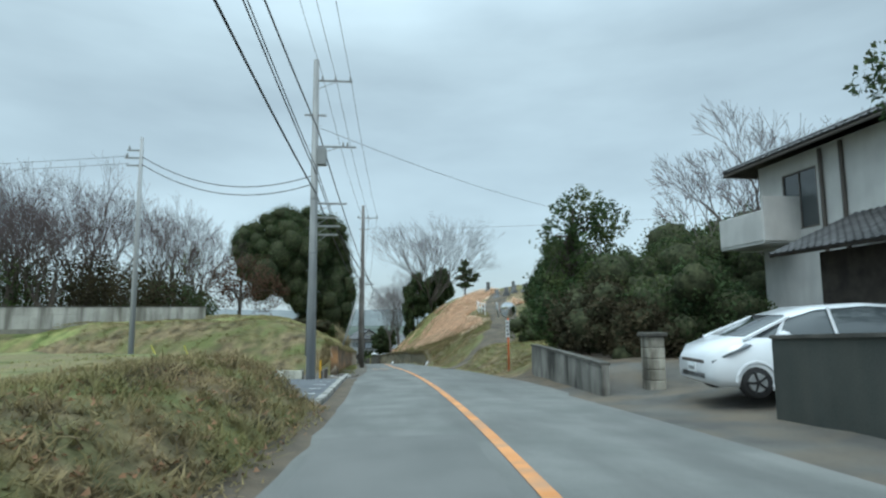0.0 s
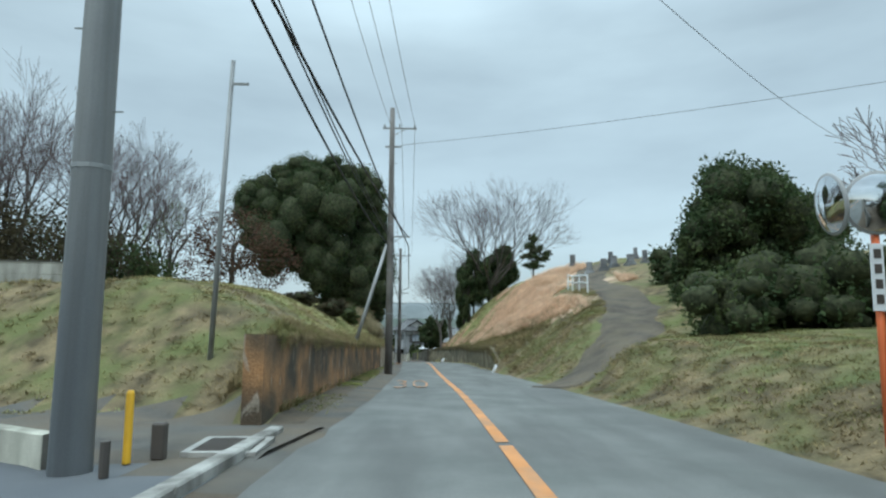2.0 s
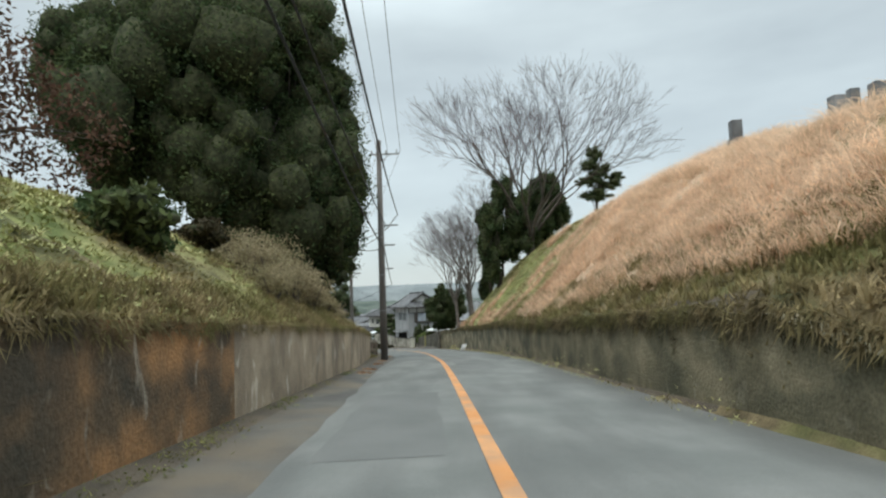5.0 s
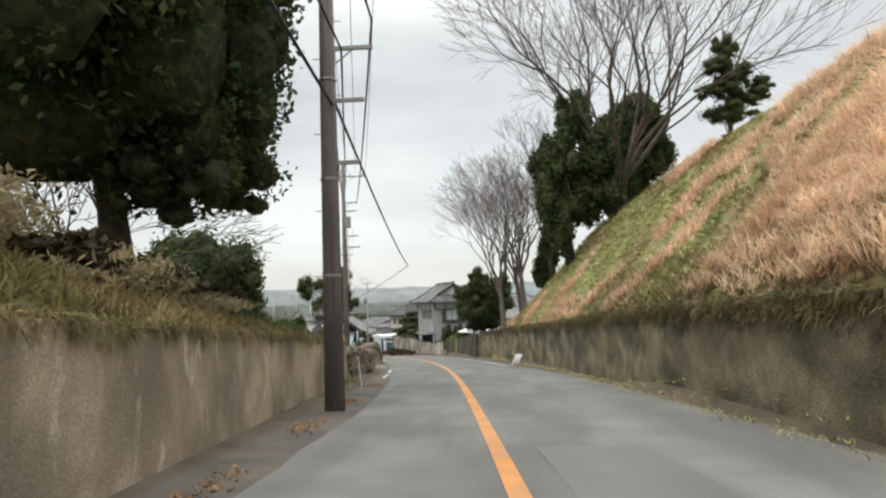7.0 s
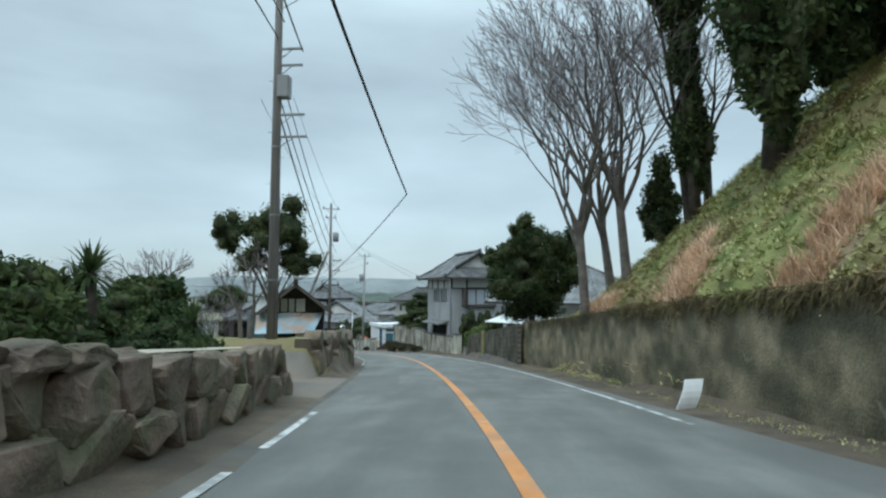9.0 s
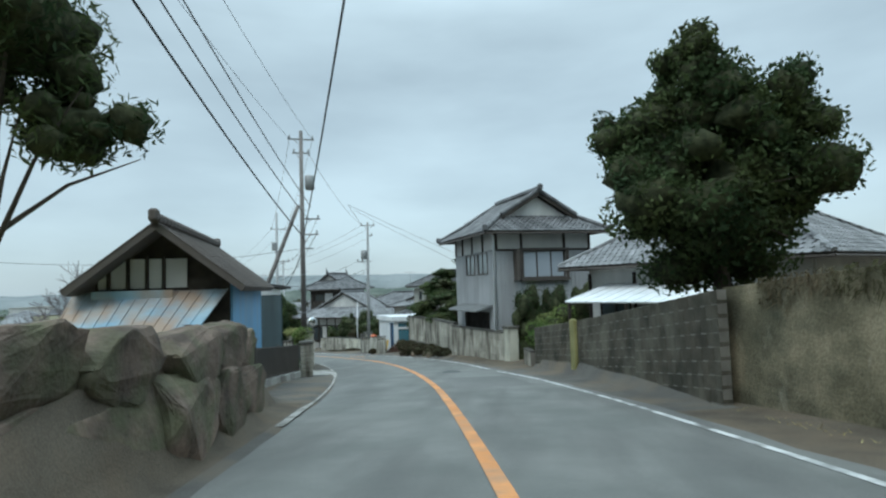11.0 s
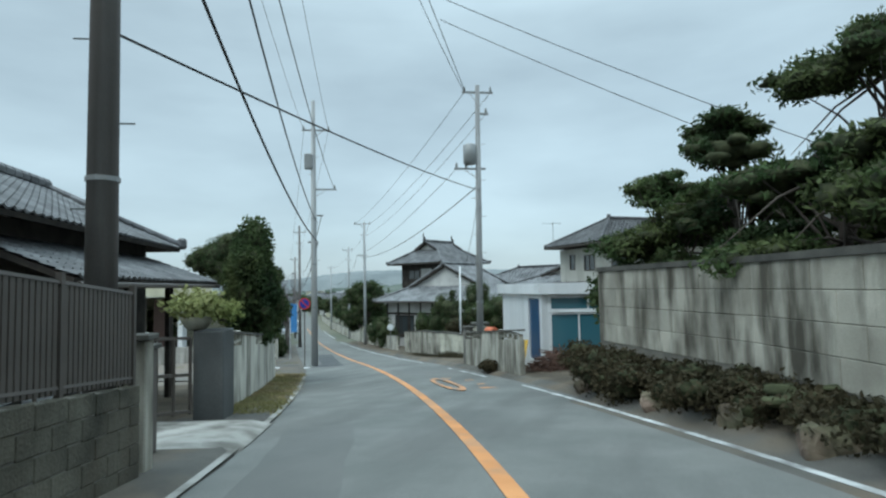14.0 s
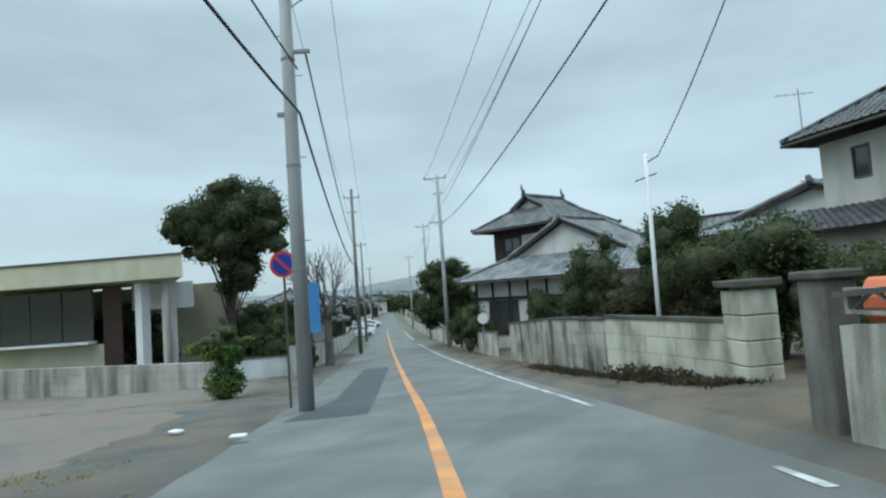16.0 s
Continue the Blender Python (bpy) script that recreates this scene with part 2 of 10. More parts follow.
POLE = material("pole_concrete", (0.34, 0.355, 0.365), (0.45, 0.465, 0.47), 0.5, 0.85, 0.1, 60, stain=(0.17, 0.165, 0.155), sscale=(3, 3, 0.12), samount=0.6, grain=0.12)
POLE_D = material("pole_aged", (0.155, 0.145, 0.138), (0.245, 0.23, 0.218), 0.6, 0.9, 0.2, 60, stain=(0.08, 0.072, 0.065), sscale=(4, 4, 0.15), samount=0.7, grain=0.15)
CABLE = plain("black_cable", (0.02, 0.021, 0.023), 0.6)
WIRE = plain("thin_wire", (0.10, 0.105, 0.11), 0.6)
BARK = material("dark_bark", (0.055, 0.045, 0.038), (0.10, 0.085, 0.072), 3.0, 0.95, 0.6, 50, grain=0.3)
BARK_G = material("grey_bark", (0.12, 0.105, 0.095), (0.19, 0.17, 0.155), 3.0, 0.95, 0.6, 50, grain=0.3)
TWIG_D = material("brown_winter_twigs", (0.072, 0.056, 0.056), (0.12, 0.095, 0.094), 2.0, 0.95, 0.0, 20)
TWIG = material("winter_twigs", (0.12, 0.105, 0.108), (0.19, 0.165, 0.165), 2.0, 0.95, 0.0, 20)
GRASS_Y = material("bright_winter_grass", (0.11, 0.142, 0.04), (0.29, 0.305, 0.112), 1.1, 0.95, 0.9, 22, stain=(0.20, 0.15, 0.08), sscale=(0.45, 0.45, 0.45), samount=0.85, grain=0.5)
BLADE_Y = material("bright_grass_blade", (0.26, 0.28, 0.115), (0.50, 0.485, 0.245), 1.1, 0.9, 0.0, 22, stain=(0.30, 0.23, 0.12), sscale=(0.45, 0.45, 0.45), samount=0.85, island=0.3, grain=0.3, spec=0.1)


def foliage(name, c1, c2, c3, through=0.25):
    m = material(name, c1, c2, 0.9, 0.8, 0.0, 12, stain=c3, sscale=(0.7, 0.7, 0.7), samount=0.7, island=0.3, grain=0.3, spec=0.12)
    return thin(m, through)


def thin(m, share):
    """Lets a share of the light through, as leaves and blades do."""
    n, l = m.node_tree.nodes, m.node_tree.links
    b = n["Principled BSDF"]
    tr, mx = n.new("ShaderNodeBsdfTranslucent"), n.new("ShaderNodeMixShader")
    l.new(b.inputs["Base Color"].links[0].from_socket, tr.inputs["Color"])
    mx.inputs["Fac"].default_value = share
    l.new(b.outputs[0], mx.inputs[1])
    l.new(tr.outputs[0], mx.inputs[2])
    l.new(mx.outputs[0], n["Material Output"].inputs["Surface"])
    return m


LEAF_DK = foliage("dark_evergreen_leaf", (0.028, 0.048, 0.022), (0.068, 0.102, 0.044), (0.10, 0.118, 0.047), 0.35)
LEAF_MID = foliage("evergreen_leaf", (0.03, 0.055, 0.024), (0.07, 0.11, 0.042), (0.11, 0.125, 0.05))
LEAF_LT = foliage("bright_leaf", (0.07, 0.13, 0.035), (0.14, 0.20, 0.06), (0.20, 0.21, 0.09))
LEAF_OLIVE = foliage("olive_brown_leaf", (0.032, 0.03, 0.018), (0.06, 0.053, 0.031), (0.08, 0.065, 0.038))
LEAF_RED = foliage("reddish_dry_leaf", (0.085, 0.045, 0.032), (0.15, 0.085, 0.06), (0.06, 0.05, 0.03))
LEAF_VAR = foliage("variegated_leaf", (0.26, 0.28, 0.10), (0.42, 0.42, 0.20), (0.12, 0.17, 0.05))
BLADE_G = thin(material("green_grass_blade", (0.10, 0.13, 0.04), (0.28, 0.29, 0.11), 1.3, 0.9, 0.0, 25, stain=(0.29, 0.235, 0.125), sscale=(0.5, 0.5, 0.5), samount=0.85, island=0.3, grain=0.3, spec=0.1), 0.4)
BLADE_D = thin(material("dry_grass_blade", (0.15, 0.1187, 0.0625), (0.3625, 0.2875, 0.1625), 1.6, 0.9, 0.0, 25, stain=(0.20, 0.19, 0.08), sscale=(0.6, 0.6, 0.6), samount=0.9, island=0.3, grain=0.3, spec=0.1), 0.4)
BLADE_B = foliage("brown_reed_blade", (0.70, 0.51, 0.36), (0.88, 0.69, 0.52), (0.58, 0.41, 0.27), 0.5)
LEAF_SCRUB = foliage("withered_scrub_leaf", (0.25, 0.205, 0.125), (0.44, 0.37, 0.24), (0.23, 0.215, 0.11), 0.5)
FALLEN = foliage("fallen_leaf", (0.25, 0.135, 0.075), (0.38, 0.23, 0.14), (0.16, 0.10, 0.065))
GLASS_D = glass("dark_window_glass", (0.05, 0.06, 0.065))
GLASS_T = glass("teal_window_glass", (0.05, 0.15, 0.19), 0.12)
CURTAIN = plain("white_curtain", (0.62, 0.66, 0.70), 0.9)
MIRROR = glass("mirror_face", (0.75, 0.78, 0.8), 0.04)
MIRROR.node_tree.nodes["Principled BSDF"].inputs["Metallic"].default_value = 1.0


# ---- mesh tools ----
class Build:
    """Collects vertices and faces in world metres."""

    def __init__(self):
        self.v, self.f = [], []

    def add(self, verts, faces):
        o = len(self.v)
        self.v.extend(tuple(p) for p in verts)
        self.f.extend(tuple(i + o for i in f) for f in faces)
        return self

    def box(self, c, size, rz=0.0, bev=0.0, m=None):
        x, y, z = size[0] / 2, size[1] / 2, size[2] / 2
        m = m or (Matrix.Translation(c) @ Matrix.Rotation(rz, 4, "Z"))
        if bev <= 0:
            p = [(i * x, j * y, k * z) for k in (-1, 1) for j in (-1, 1) for i in (-1, 1)]
            q = [(0, 2, 3, 1), (4, 5, 7, 6), (0, 1, 5, 4), (2, 6, 7, 3), (0, 4, 6, 2), (1, 3, 7, 5)]
        else:
            bm = bmesh.new()
            bmesh.ops.create_cube(bm, size=1.0)
            for v in bm.verts:
                v.co = Vector((v.co.x * 2 * x, v.co.y * 2 * y, v.co.z * 2 * z))
            bmesh.ops.bevel(bm, geom=list(bm.edges), offset=min(bev, x * 0.9, y * 0.9, z * 0.9), segments=1, affect="EDGES")
            p, q = [tuple(v.co) for v in bm.verts], [tuple(v.index for v in f.verts) for f in bm.faces]
            bm.free()
        return self.add([m @ Vector(a) for a in p], q)

    def tube(self, pts, radii, n=6, cap=True):
        pts = [Vector(p) for p in pts]
        if not hasattr(radii, "__len__"):
            radii = [radii] * len(pts)
        verts, faces = [], []
        ref = Vector((0.3, 0.5, 0.81))
        for i, p in enumerate(pts):
            t = (pts[min(i + 1, len(pts) - 1)] - pts[max(i - 1, 0)])
            t = t.normalized() if t.length > 1e-9 else Vector((0, 0, 1))
            a = t.cross(ref if abs(t.dot(ref)) < 0.95 else Vector((1, 0, 0))).normalized()
            b = t.cross(a)
            for k in range(n):
                w = 2 * math.pi * k / n
                verts.append(p + (a * math.cos(w) + b * math.sin(w)) * radii[i])
        for i in range(len(pts) - 1):
            for k in range(n):
                faces.append((i * n + k, i * n + (k + 1) % n, (i + 1) * n + (k + 1) % n, (i + 1) * n + k))
        if cap:
            faces += [tuple(range(n))[::-1], tuple(range((len(pts) - 1) * n, len(pts) * n))]
        return self.add(verts, faces)

    def slab(self, quad, thick, flip=False):
        """A plate of that thickness under a polygon (given counter-clockwise from its outer side)."""
        q = [Vector(p) for p in quad]
        nrm = (q[1] - q[0]).cross(q[2] - q[0]).normalized() * (1 if not flip else -1)
        k = len(q)
        lo = [p - nrm * thick for p in q]
        return self.add(q + lo, [tuple(range(k)), tuple(range(2 * k - 1, k - 1, -1))] + [(i, k + i, k + (i + 1) % k, (i + 1) % k) for i in range(k)])

    def ball(self, c, r, n=10, squash=(1, 1, 1)):
        verts, faces = [], []
        rings = n // 2
        for i in range(rings + 1):
            a = math.pi * i / rings
            for k in range(n):
                w = 2 * math.pi * k / n
                verts.append((c[0] + r * squash[0] * math.sin(a) * math.cos(w), c[1] + r * squash[1] * math.sin(a) * math.sin(w), c[2] + r * squash[2] * math.cos(a)))
        for i in range(rings):
            for k in range(n):
                faces.append((i * n + k, (i + 1) * n + k, (i + 1) * n + (k + 1) % n, i * n + (k + 1) % n))
        return self.add(verts, faces)

    def mesh(self, name):
        me = bpy.data.meshes.new(name)
        me.from_pydata(self.v, [], self.f)
        me.validate()
        return me


def part(name, b, mat, parent=None, label="", smooth=False):
    """One mesh object of world-placed vertices, under a thing or a part of it."""
    me = b.mesh(name) if isinstance(b, Build) else b
    if not me.materials:
        me.materials.append(mat)
    if smooth:
        me.polygons.foreach_set("use_smooth", [True] * len(me.polygons))
    ob = new(name, me)
    if parent:
        ob.parent = parent
        if parent.type == "EMPTY":
            ob.matrix_parent_inverse = parent.matrix_basis.inverted()
    if label:
        tagged(ob, label)
    return ob


def thing(name, at, label, category, group="", kind=""):
    e = new(name)
    e.matrix_basis = Matrix.Translation(at)
    e.empty_display_size = 0.2
    return tagged(e, label, category, group, kind)


def solid(name, b, mat, label="", category="", group="", kind="", smooth=False):
    """A top-level thing or piece of the setting that is one mesh."""
    return tagged(part(name, b, mat, None, "", smooth), label, category, group, kind)


def piece(name, me, m, parent):
    """One of many alike pieces on shared mesh data, at the world pose m, under a part or thing."""
    ob = bpy.data.objects.new(name, me)
    scene.collection.objects.link(ob)
    ob.parent = parent
    if parent.type == "EMPTY":
        ob.matrix_parent_inverse = parent.matrix_basis.inverted()
    ob.matrix_basis = m
    return ob


# ---- the road's middle line: x, y, z ----
LINE = np.array([(-0.6, -110, 4.9), (0.5, -85, 4.0), (1.9, -70, 3.35), (2.54, -62, 2.98), (2.86, -53, 2.58), (2.88, -44, 2.18), (2.78, -31, 1.43), (2.54, -22, 0.86),
                 (2.29, -12, 0.25), (2.12, -2, -0.37), (1.87, 8, -1.02), (1.46, 17, -1.7), (0.94, 26, -2.44), (0.15, 35, -3.15), (-1.29, 46, -4.04),
                 (-3.17, 57, -4.94), (-4.91, 65, -5.6), (-7.05, 72, -6.15), (-9.82, 79, -6.76), (-13.15, 86, -7.42), (-16.97, 93, -8.08),
                 (-21.19, 100, -8.75), (-25.67, 107, -9.42), (-37.5, 125.5, -10.9), (-53, 149.7, -12.3), (-80, 191.8, -13.4), (-160, 316.6, -14.5)])


def spline(c, n=24):
    out = []
    for i in range(len(c) - 1):
        p0, p1, p2, p3 = c[max(i - 1, 0)], c[i], c[i + 1], c[min(i + 2, len(c) - 1)]
        d, d0, d2 = np.linalg.norm(p2 - p1), np.linalg.norm(p1 - p0), np.linalg.norm(p3 - p2)
        m1 = (p2 - p0) / (d + d0) * d if i else p2 - p1
        m2 = (p3 - p1) / (d + d2) * d if i < len(c) - 2 else p2 - p1
        for u in np.arange(n) / n:
            out.append((2 * u**3 - 3 * u * u + 1) * p1 + (u**3 - 2 * u * u + u) * m1 + (-2 * u**3 + 3 * u * u) * p2 + (u**3 - u * u) * m2)
    return np.array(out + [c[-1]])


MID = spline(LINE)
STA = np.r_[0, np.cumsum(np.hypot(*np.diff(MID[:, :2], axis=0).T))]
STA -= np.interp(0, MID[:, 1], STA)


def mid(s):
    x, y, z = (np.interp(s, STA, MID[:, k]) for k in range(3))
    if s > STA[-1]:
        x, y = x - 0.54 * (s - STA[-1]), y + 0.842 * (s - STA[-1])
    return x, y, z


def ahead(s):
    a, b = mid(s - 0.6), mid(s + 0.6)
    d = math.hypot(b[0] - a[0], b[1] - a[1])
    return (b[0] - a[0]) / d, (b[1] - a[1]) / d


def at(s, l, dz=0.0):
    """The place at s metres along the road and l metres to the right of its middle, dz over the road."""
    x, y, z = mid(s)
    tx, ty = ahead(s)
    return Vector((x + ty * l, y - tx * l, z + dz))


def yaw(s):
    tx, ty = ahead(s)
    return math.atan2(-tx, ty)


def station(x, y):
    i = int(np.argmin((MID[:, 0] - x) ** 2 + (MID[:, 1] - y) ** 2))
    s = STA[i]
    for _ in range(4):
        a, t = mid(s), ahead(s)
        s += (x - a[0]) * t[0] + (y - a[1]) * t[1]
    a, t = mid(s), ahead(s)
    return s, (x - a[0]) * t[1] - (y - a[1]) * t[0]


# ---- the lie of the land beside the road: height over the road by distance from its middle ----
LEFT = [(-110, "2.9,0 3.4,.2 4.6,.95 6,1.0 60,1.1"), (-60, "2.9,0 3.2,.1 4.2,.8 5,1.02 12,1.05 30,1.2 60,1.3"), (-54, "2.9,0 3.3,.2 4.1,1.0 5,1.25 12,1.3 30,1.5 60,1.6"),
        (-52.6, "2.9,0 3.4,.02 5,.03 14,.03 20,.6 60,1.5"), (-40, "2.9,0 3.2,.02 5,.0 14,.0 18,.3 60,1.5"), (-35.4, "2.9,0 3.8,.0 20,.1 60,.6"),
        (-34.6, "2.9,0 3.5,.05 3.8,.1 4.05,.9 5,.5 9,.45 20,.5 60,1"), (-31, "2.6,0 3.3,.05 3.75,.1 4.05,1.45 5,2.0 7,2.9 9,3.2 20,3.4 60,3.8"),
        (-22, "2.3,0 3.2,.05 3.75,.1 4.0,1.45 5,2.0 7,3.3 9,4.0 12,4.2 60,4.5"), (-12, "2.2,0 3.2,.05 3.7,.1 3.95,1.45 5,2.05 7,3.5 9,4.4 12,4.8 60,5"),
        (0, "2.3,0 3.1,.05 3.5,.1 3.75,1.45 5,2.4 6,3.2 7,3.9 9,4.7 14,5 60,5"), (8, "2.5,0 2.9,.04 3.2,.1 3.45,1.4 5,2.4 6,3.1 7,3.6 9,4.1 14,4.3 60,4"),
        (15, "2.4,0 3.1,.04 3.55,.1 3.8,1.45 5,2.0 7,2.7 9,3.0 14,3 60,3"), (22, "2.4,0 3.2,.04 3.8,.1 4.05,1.45 5,1.6 10,1.7 60,2"), (28.3, "2.6,0 3.4,.04 4.1,.1 4.35,1.3 5,1.4 10,1.5 60,1.5"),
        (30, "2.9,0 3.5,.06 3.9,.1 4.3,1.0 5,1.1 10,1.1 60,1.2"), (40, "2.9,0 3.4,.06 3.9,.1 4.3,.9 5,.95 10,1 60,1"), (41, "2.9,0 4,.04 6,.15 12,.3 60,.8"), (46.5, "2.9,0 4,.04 6,.15 12,.5 60,.8"),
        (47.5, "2.9,0 3.6,.05 4.2,.08 4.5,1.25 6,1.3 60,1"), (53, "2.9,0 3.2,.04 3.5,.08 3.8,1.35 6,1.4 60,.9"), (58.6, "2.9,0 3.3,.05 3.8,.1 4.1,1.4 6,1.4 10,1 60,.5"),
        (60.2, "2.95,0 3.1,.08 5,.12 14,.1 60,0"), (75, "3,0 3.15,.1 4,.12 14,.12 60,.1"), (105, "3,0 3.2,.03 4,.06 14,.05 60,.1"), (160, "3,0 4,.05 60,.1"), (330, "3,0 60,0")]
RIGHT = [(-110, "2.9,0 4.6,.04 5.1,.1 60,.3"), (-57, "2.9,0 4.6,.06 5.1,.12 8,.38 12,.48 60,.7"), (-50.6, "2.9,0 4.3,.06 6,.25 8,.42 12,.5 60,.8"), (-49.9, "3.5,0 3.9,.04 4.2,.1 4.5,.6 8,.9 60,2"),
         (-42.9, "3.5,0 4.2,.05 4.6,.15 4.9,.95 8,1.2 60,2.5"), (-41.9, "3.5,0 4.1,.1 5.0,.55 7,1.2 9,1.35 60,2.5"), (-34, "3.5,0 4.1,.15 5.6,.9 7,1.35 9,1.45 60,3"),
         (-28, "3.5,0 4.0,.2 5.2,1.35 6,1.7 9,1.8 20,2.6 60,4"), (-25.5, "3.4,0 4.2,.12 6,.6 9,1.5 14,2.6 60,4.5"), (-22, "3.4,0 4.0,.15 5.0,.75 6.3,1.6 7.4,1.85 9.0,2.0 12,2.9 18,4 60,6"), (-18.5, "3.4,0 4.0,.3 5.2,1.3 6.5,2.4 7.4,2.85 9.6,2.95 12,3.5 18,4.6 60,6.3"),
         (-16, "3.4,0 4.0,.35 5,1.1 7,2.8 8.4,3.45 10.8,3.55 14,4.6 60,7"), (-11, "3.3,0 3.5,.9 5,1.9 7,3.6 8.4,4.6 10,4.7 12,5.0 18,6.4 60,8"),
         (-8, "3.3,.05 3.5,1.55 5,2.3 7,3.85 8.4,4.95 10,5.2 12,5.4 18,6.8 60,8.3"), (-2, "3.35,.05 3.6,1.45 5,2.5 7,4.2 9,5.8 10,6.2 12.5,6.2 18,7.6 60,9"), (10, "3.7,.05 3.95,1.45 5.5,2.7 8,5.1 11,7.9 14,9.3 18,10.2 60,12"), (22, "4.2,.05 4.45,1.9 6,3.4 9,6.7 11.5,9.1 14,10.4 60,12.5"),
         (35, "4.5,.05 4.8,1.95 6.5,3.9 9,7.0 11,9.0 13.5,10.9 16,11.6 60,13"), (44, "4.9,.05 5.15,2.1 7,4.2 9,6.6 11,8.6 14,10.4 60,12"), (52, "5.3,.05 5.6,2.1 7.5,3.5 9,4.8 13,6.8 60,8"),
         (57, "5.0,.05 5.3,2.0 8,2.1 13,2.4 60,4"), (67.6, "4.4,.05 4.8,1.3 8,1.2 60,2"), (68.6, "2.9,0 4.5,.08 7,.3 60,1.0"), (73.6, "2.9,0 4.2,.05 6,.3 60,1.0"),
         (74.6, "3,0 3.8,.1 4.6,.25 6,.3 60,1"), (79, "3,.02 3.6,.2 4.3,.5 4.8,.7 60,.9"), (86.6, "3,.02 3.5,.2 4.0,.6 4.6,.75 60,.8"), (88.2, "3,0 3.3,.12 5,.2 60,.3"),
         (104, "3,0 3.3,.14 4.5,.2 60,.3"), (160, "3,0 4,.08 60,.1"), (330, "3,0 60,0")]
COLS = [2.2, 2.5, 2.8, 3.0, 3.2, 3.4, 3.6, 3.8, 4.0, 4.2, 4.4, 4.6, 4.8, 5.0, 5.3, 5.7, 6.2, 6.8, 7.4, 8, 8.6, 9.2, 10, 11, 12, 13, 14.5, 16, 18, 21, 25, 30, 36, 43, 51, 60]


def side_table(rows):
    ss = np.array([r[0] for r in rows], float)
    tab = []
    for _, text in rows:
        pts = [tuple(float(v) for v in p.split(",")) for p in text.split()]
        pts = [(pts[0][0] - 0.35, 0.0)] + pts if pts[0][0] > 3.05 and pts[0][1] > 0 else pts
        tab.append(np.interp(COLS, [p[0] for p in pts], [p[1] for p in pts]))
    return ss, np.array(tab)


LEFT_T, RIGHT_T = side_table(LEFT), side_table(RIGHT)
FACE_L = ([-35, -12, -6, 0, 8, 15, 22, 28.3], [3.85, 3.72, 3.6, 3.5, 3.3, 3.55, 3.8, 4.15])
LANE_S, LANE_L = [-25.6, -21.5, -18.5, -16, -11, -5, 2, 8], [4.1, 7.6, 8.7, 9.7, 10.7, 11.3, 13, 15]


def on_lane(s, l, half=1.05):
    return -27.2 < s < 8 and abs(l - np.interp(s, LANE_S, LANE_L)) < half * (1.5 if s < -18 else 1.0)


def rise(s, l):
    """Height of the ground over the road's middle at (s, l)."""
    d = abs(l)
    if d <= COLS[0]:
        return -0.02 - 0.012 * d
    ss, tab = LEFT_T if l < 0 else RIGHT_T
    if l > 3 and -12 < s < 57.5:
        d -= 0.3
    u = s
    if l < 0 and s < 0:
        u = s - 0.45 * min(max(d - 4, 0), 25) * min(1.0, max(0.0, (-s - 5) / 15))
    i = int(np.clip(np.searchsorted(ss, u) - 1, 0, len(ss) - 2))
    w = min(1.0, max(0.0, (u - ss[i]) / (ss[i + 1] - ss[i])))
    row = tab[i] * (1 - w) + tab[i + 1] * w
    h = float(np.interp(d, COLS, row))
    if l < 0 and -34.8 < s < 28.3 and d < np.interp(s, *FACE_L) + 0.27:
        h = min(h, 0.1)
    rough = min(1.0, max(0.0, (d - 4.2) / 2))
    return h - 0.02 + rough * 0.16 * noise.noise((s * 0.35, l * 0.35, 1.7)) + rough * 0.07 * noise.noise((s * 1.3, l * 1.3, 5.1))


def ground(s, l):
    return at(s, l, rise(s, l))


def ground_xy(x, y):
    s, l = station(x, y)
    return mid(s)[2] + rise(s, l)


# ---- ground: one sheet to the horizon ----
def build_ground():
    rows = [-110, -100, -92, -85, -80] + list(np.arange(-76, 116, 0.7)) + [118, 122, 127, 133, 140, 150, 165, 185, 210, 240, 280, 330, 420, 600, 1000, 2500]
    left_far, right_far = (90, 160, 320, 800, 2400), (90, 160, 320, 800, 2400)
    cols = [-d for d in COLS[::-1]] + [0.0] + COLS
    verts, faces, mats = [], [], []
    for s in rows:
        tx, ty = ahead(min(s, 328))
        f = (s + 110) / 440
        la = math.radians(225 - 60 * min(f, 1.4))
        ra = math.radians(-30 + 80 * min(f, 1.0))
        zl, zr = ground(s, -60), ground(s, 60)
        for d in left_far[::-1]:
            verts.append((zl.x + math.cos(la) * (d - 60), zl.y + math.sin(la) * (d - 60), zl.z + (-15 - zl.z) * min(1, (d - 60) / 500)))
        for c in cols:
            verts.append(tuple(ground(s, c)))
        for d in right_far:
            verts.append((zr.x + math.cos(ra) * (d - 60), zr.y + math.sin(ra) * (d - 60), zr.z + (-15 - zr.z) * min(1, (d - 60) / 700)))
    w = len(left_far) + len(cols) + len(right_far)
    allc = [-80] * 5 + cols + [80] * 5
    for i in range(len(rows) - 1):
        for j in range(w - 1):
            faces.append((i * w + j, i * w + j + 1, (i + 1) * w + j + 1, (i + 1) * w + j))
            s, l = (rows[i] + rows[i + 1]) / 2, (allc[j] + allc[j + 1]) / 2
            mats.append(ground_kind(s, l))
    me = bpy.data.meshes.new("ground")
    me.from_pydata(verts, [], faces)
    for m in (GRASS_G, GRASS_D, SUSUKI_G, SOIL, GRAVEL, FAR_LAND, SHOULDER, LOT, GRASS_Y):
        me.materials.append(m)
    me.polygons.foreach_set("material_index", mats)
    me.polygons.foreach_set("use_smooth", [True] * len(faces))
    return tagged(new("ground", me), "uneven ground of grass banks, soil and gravel beside the road", "ground", kind="structure")


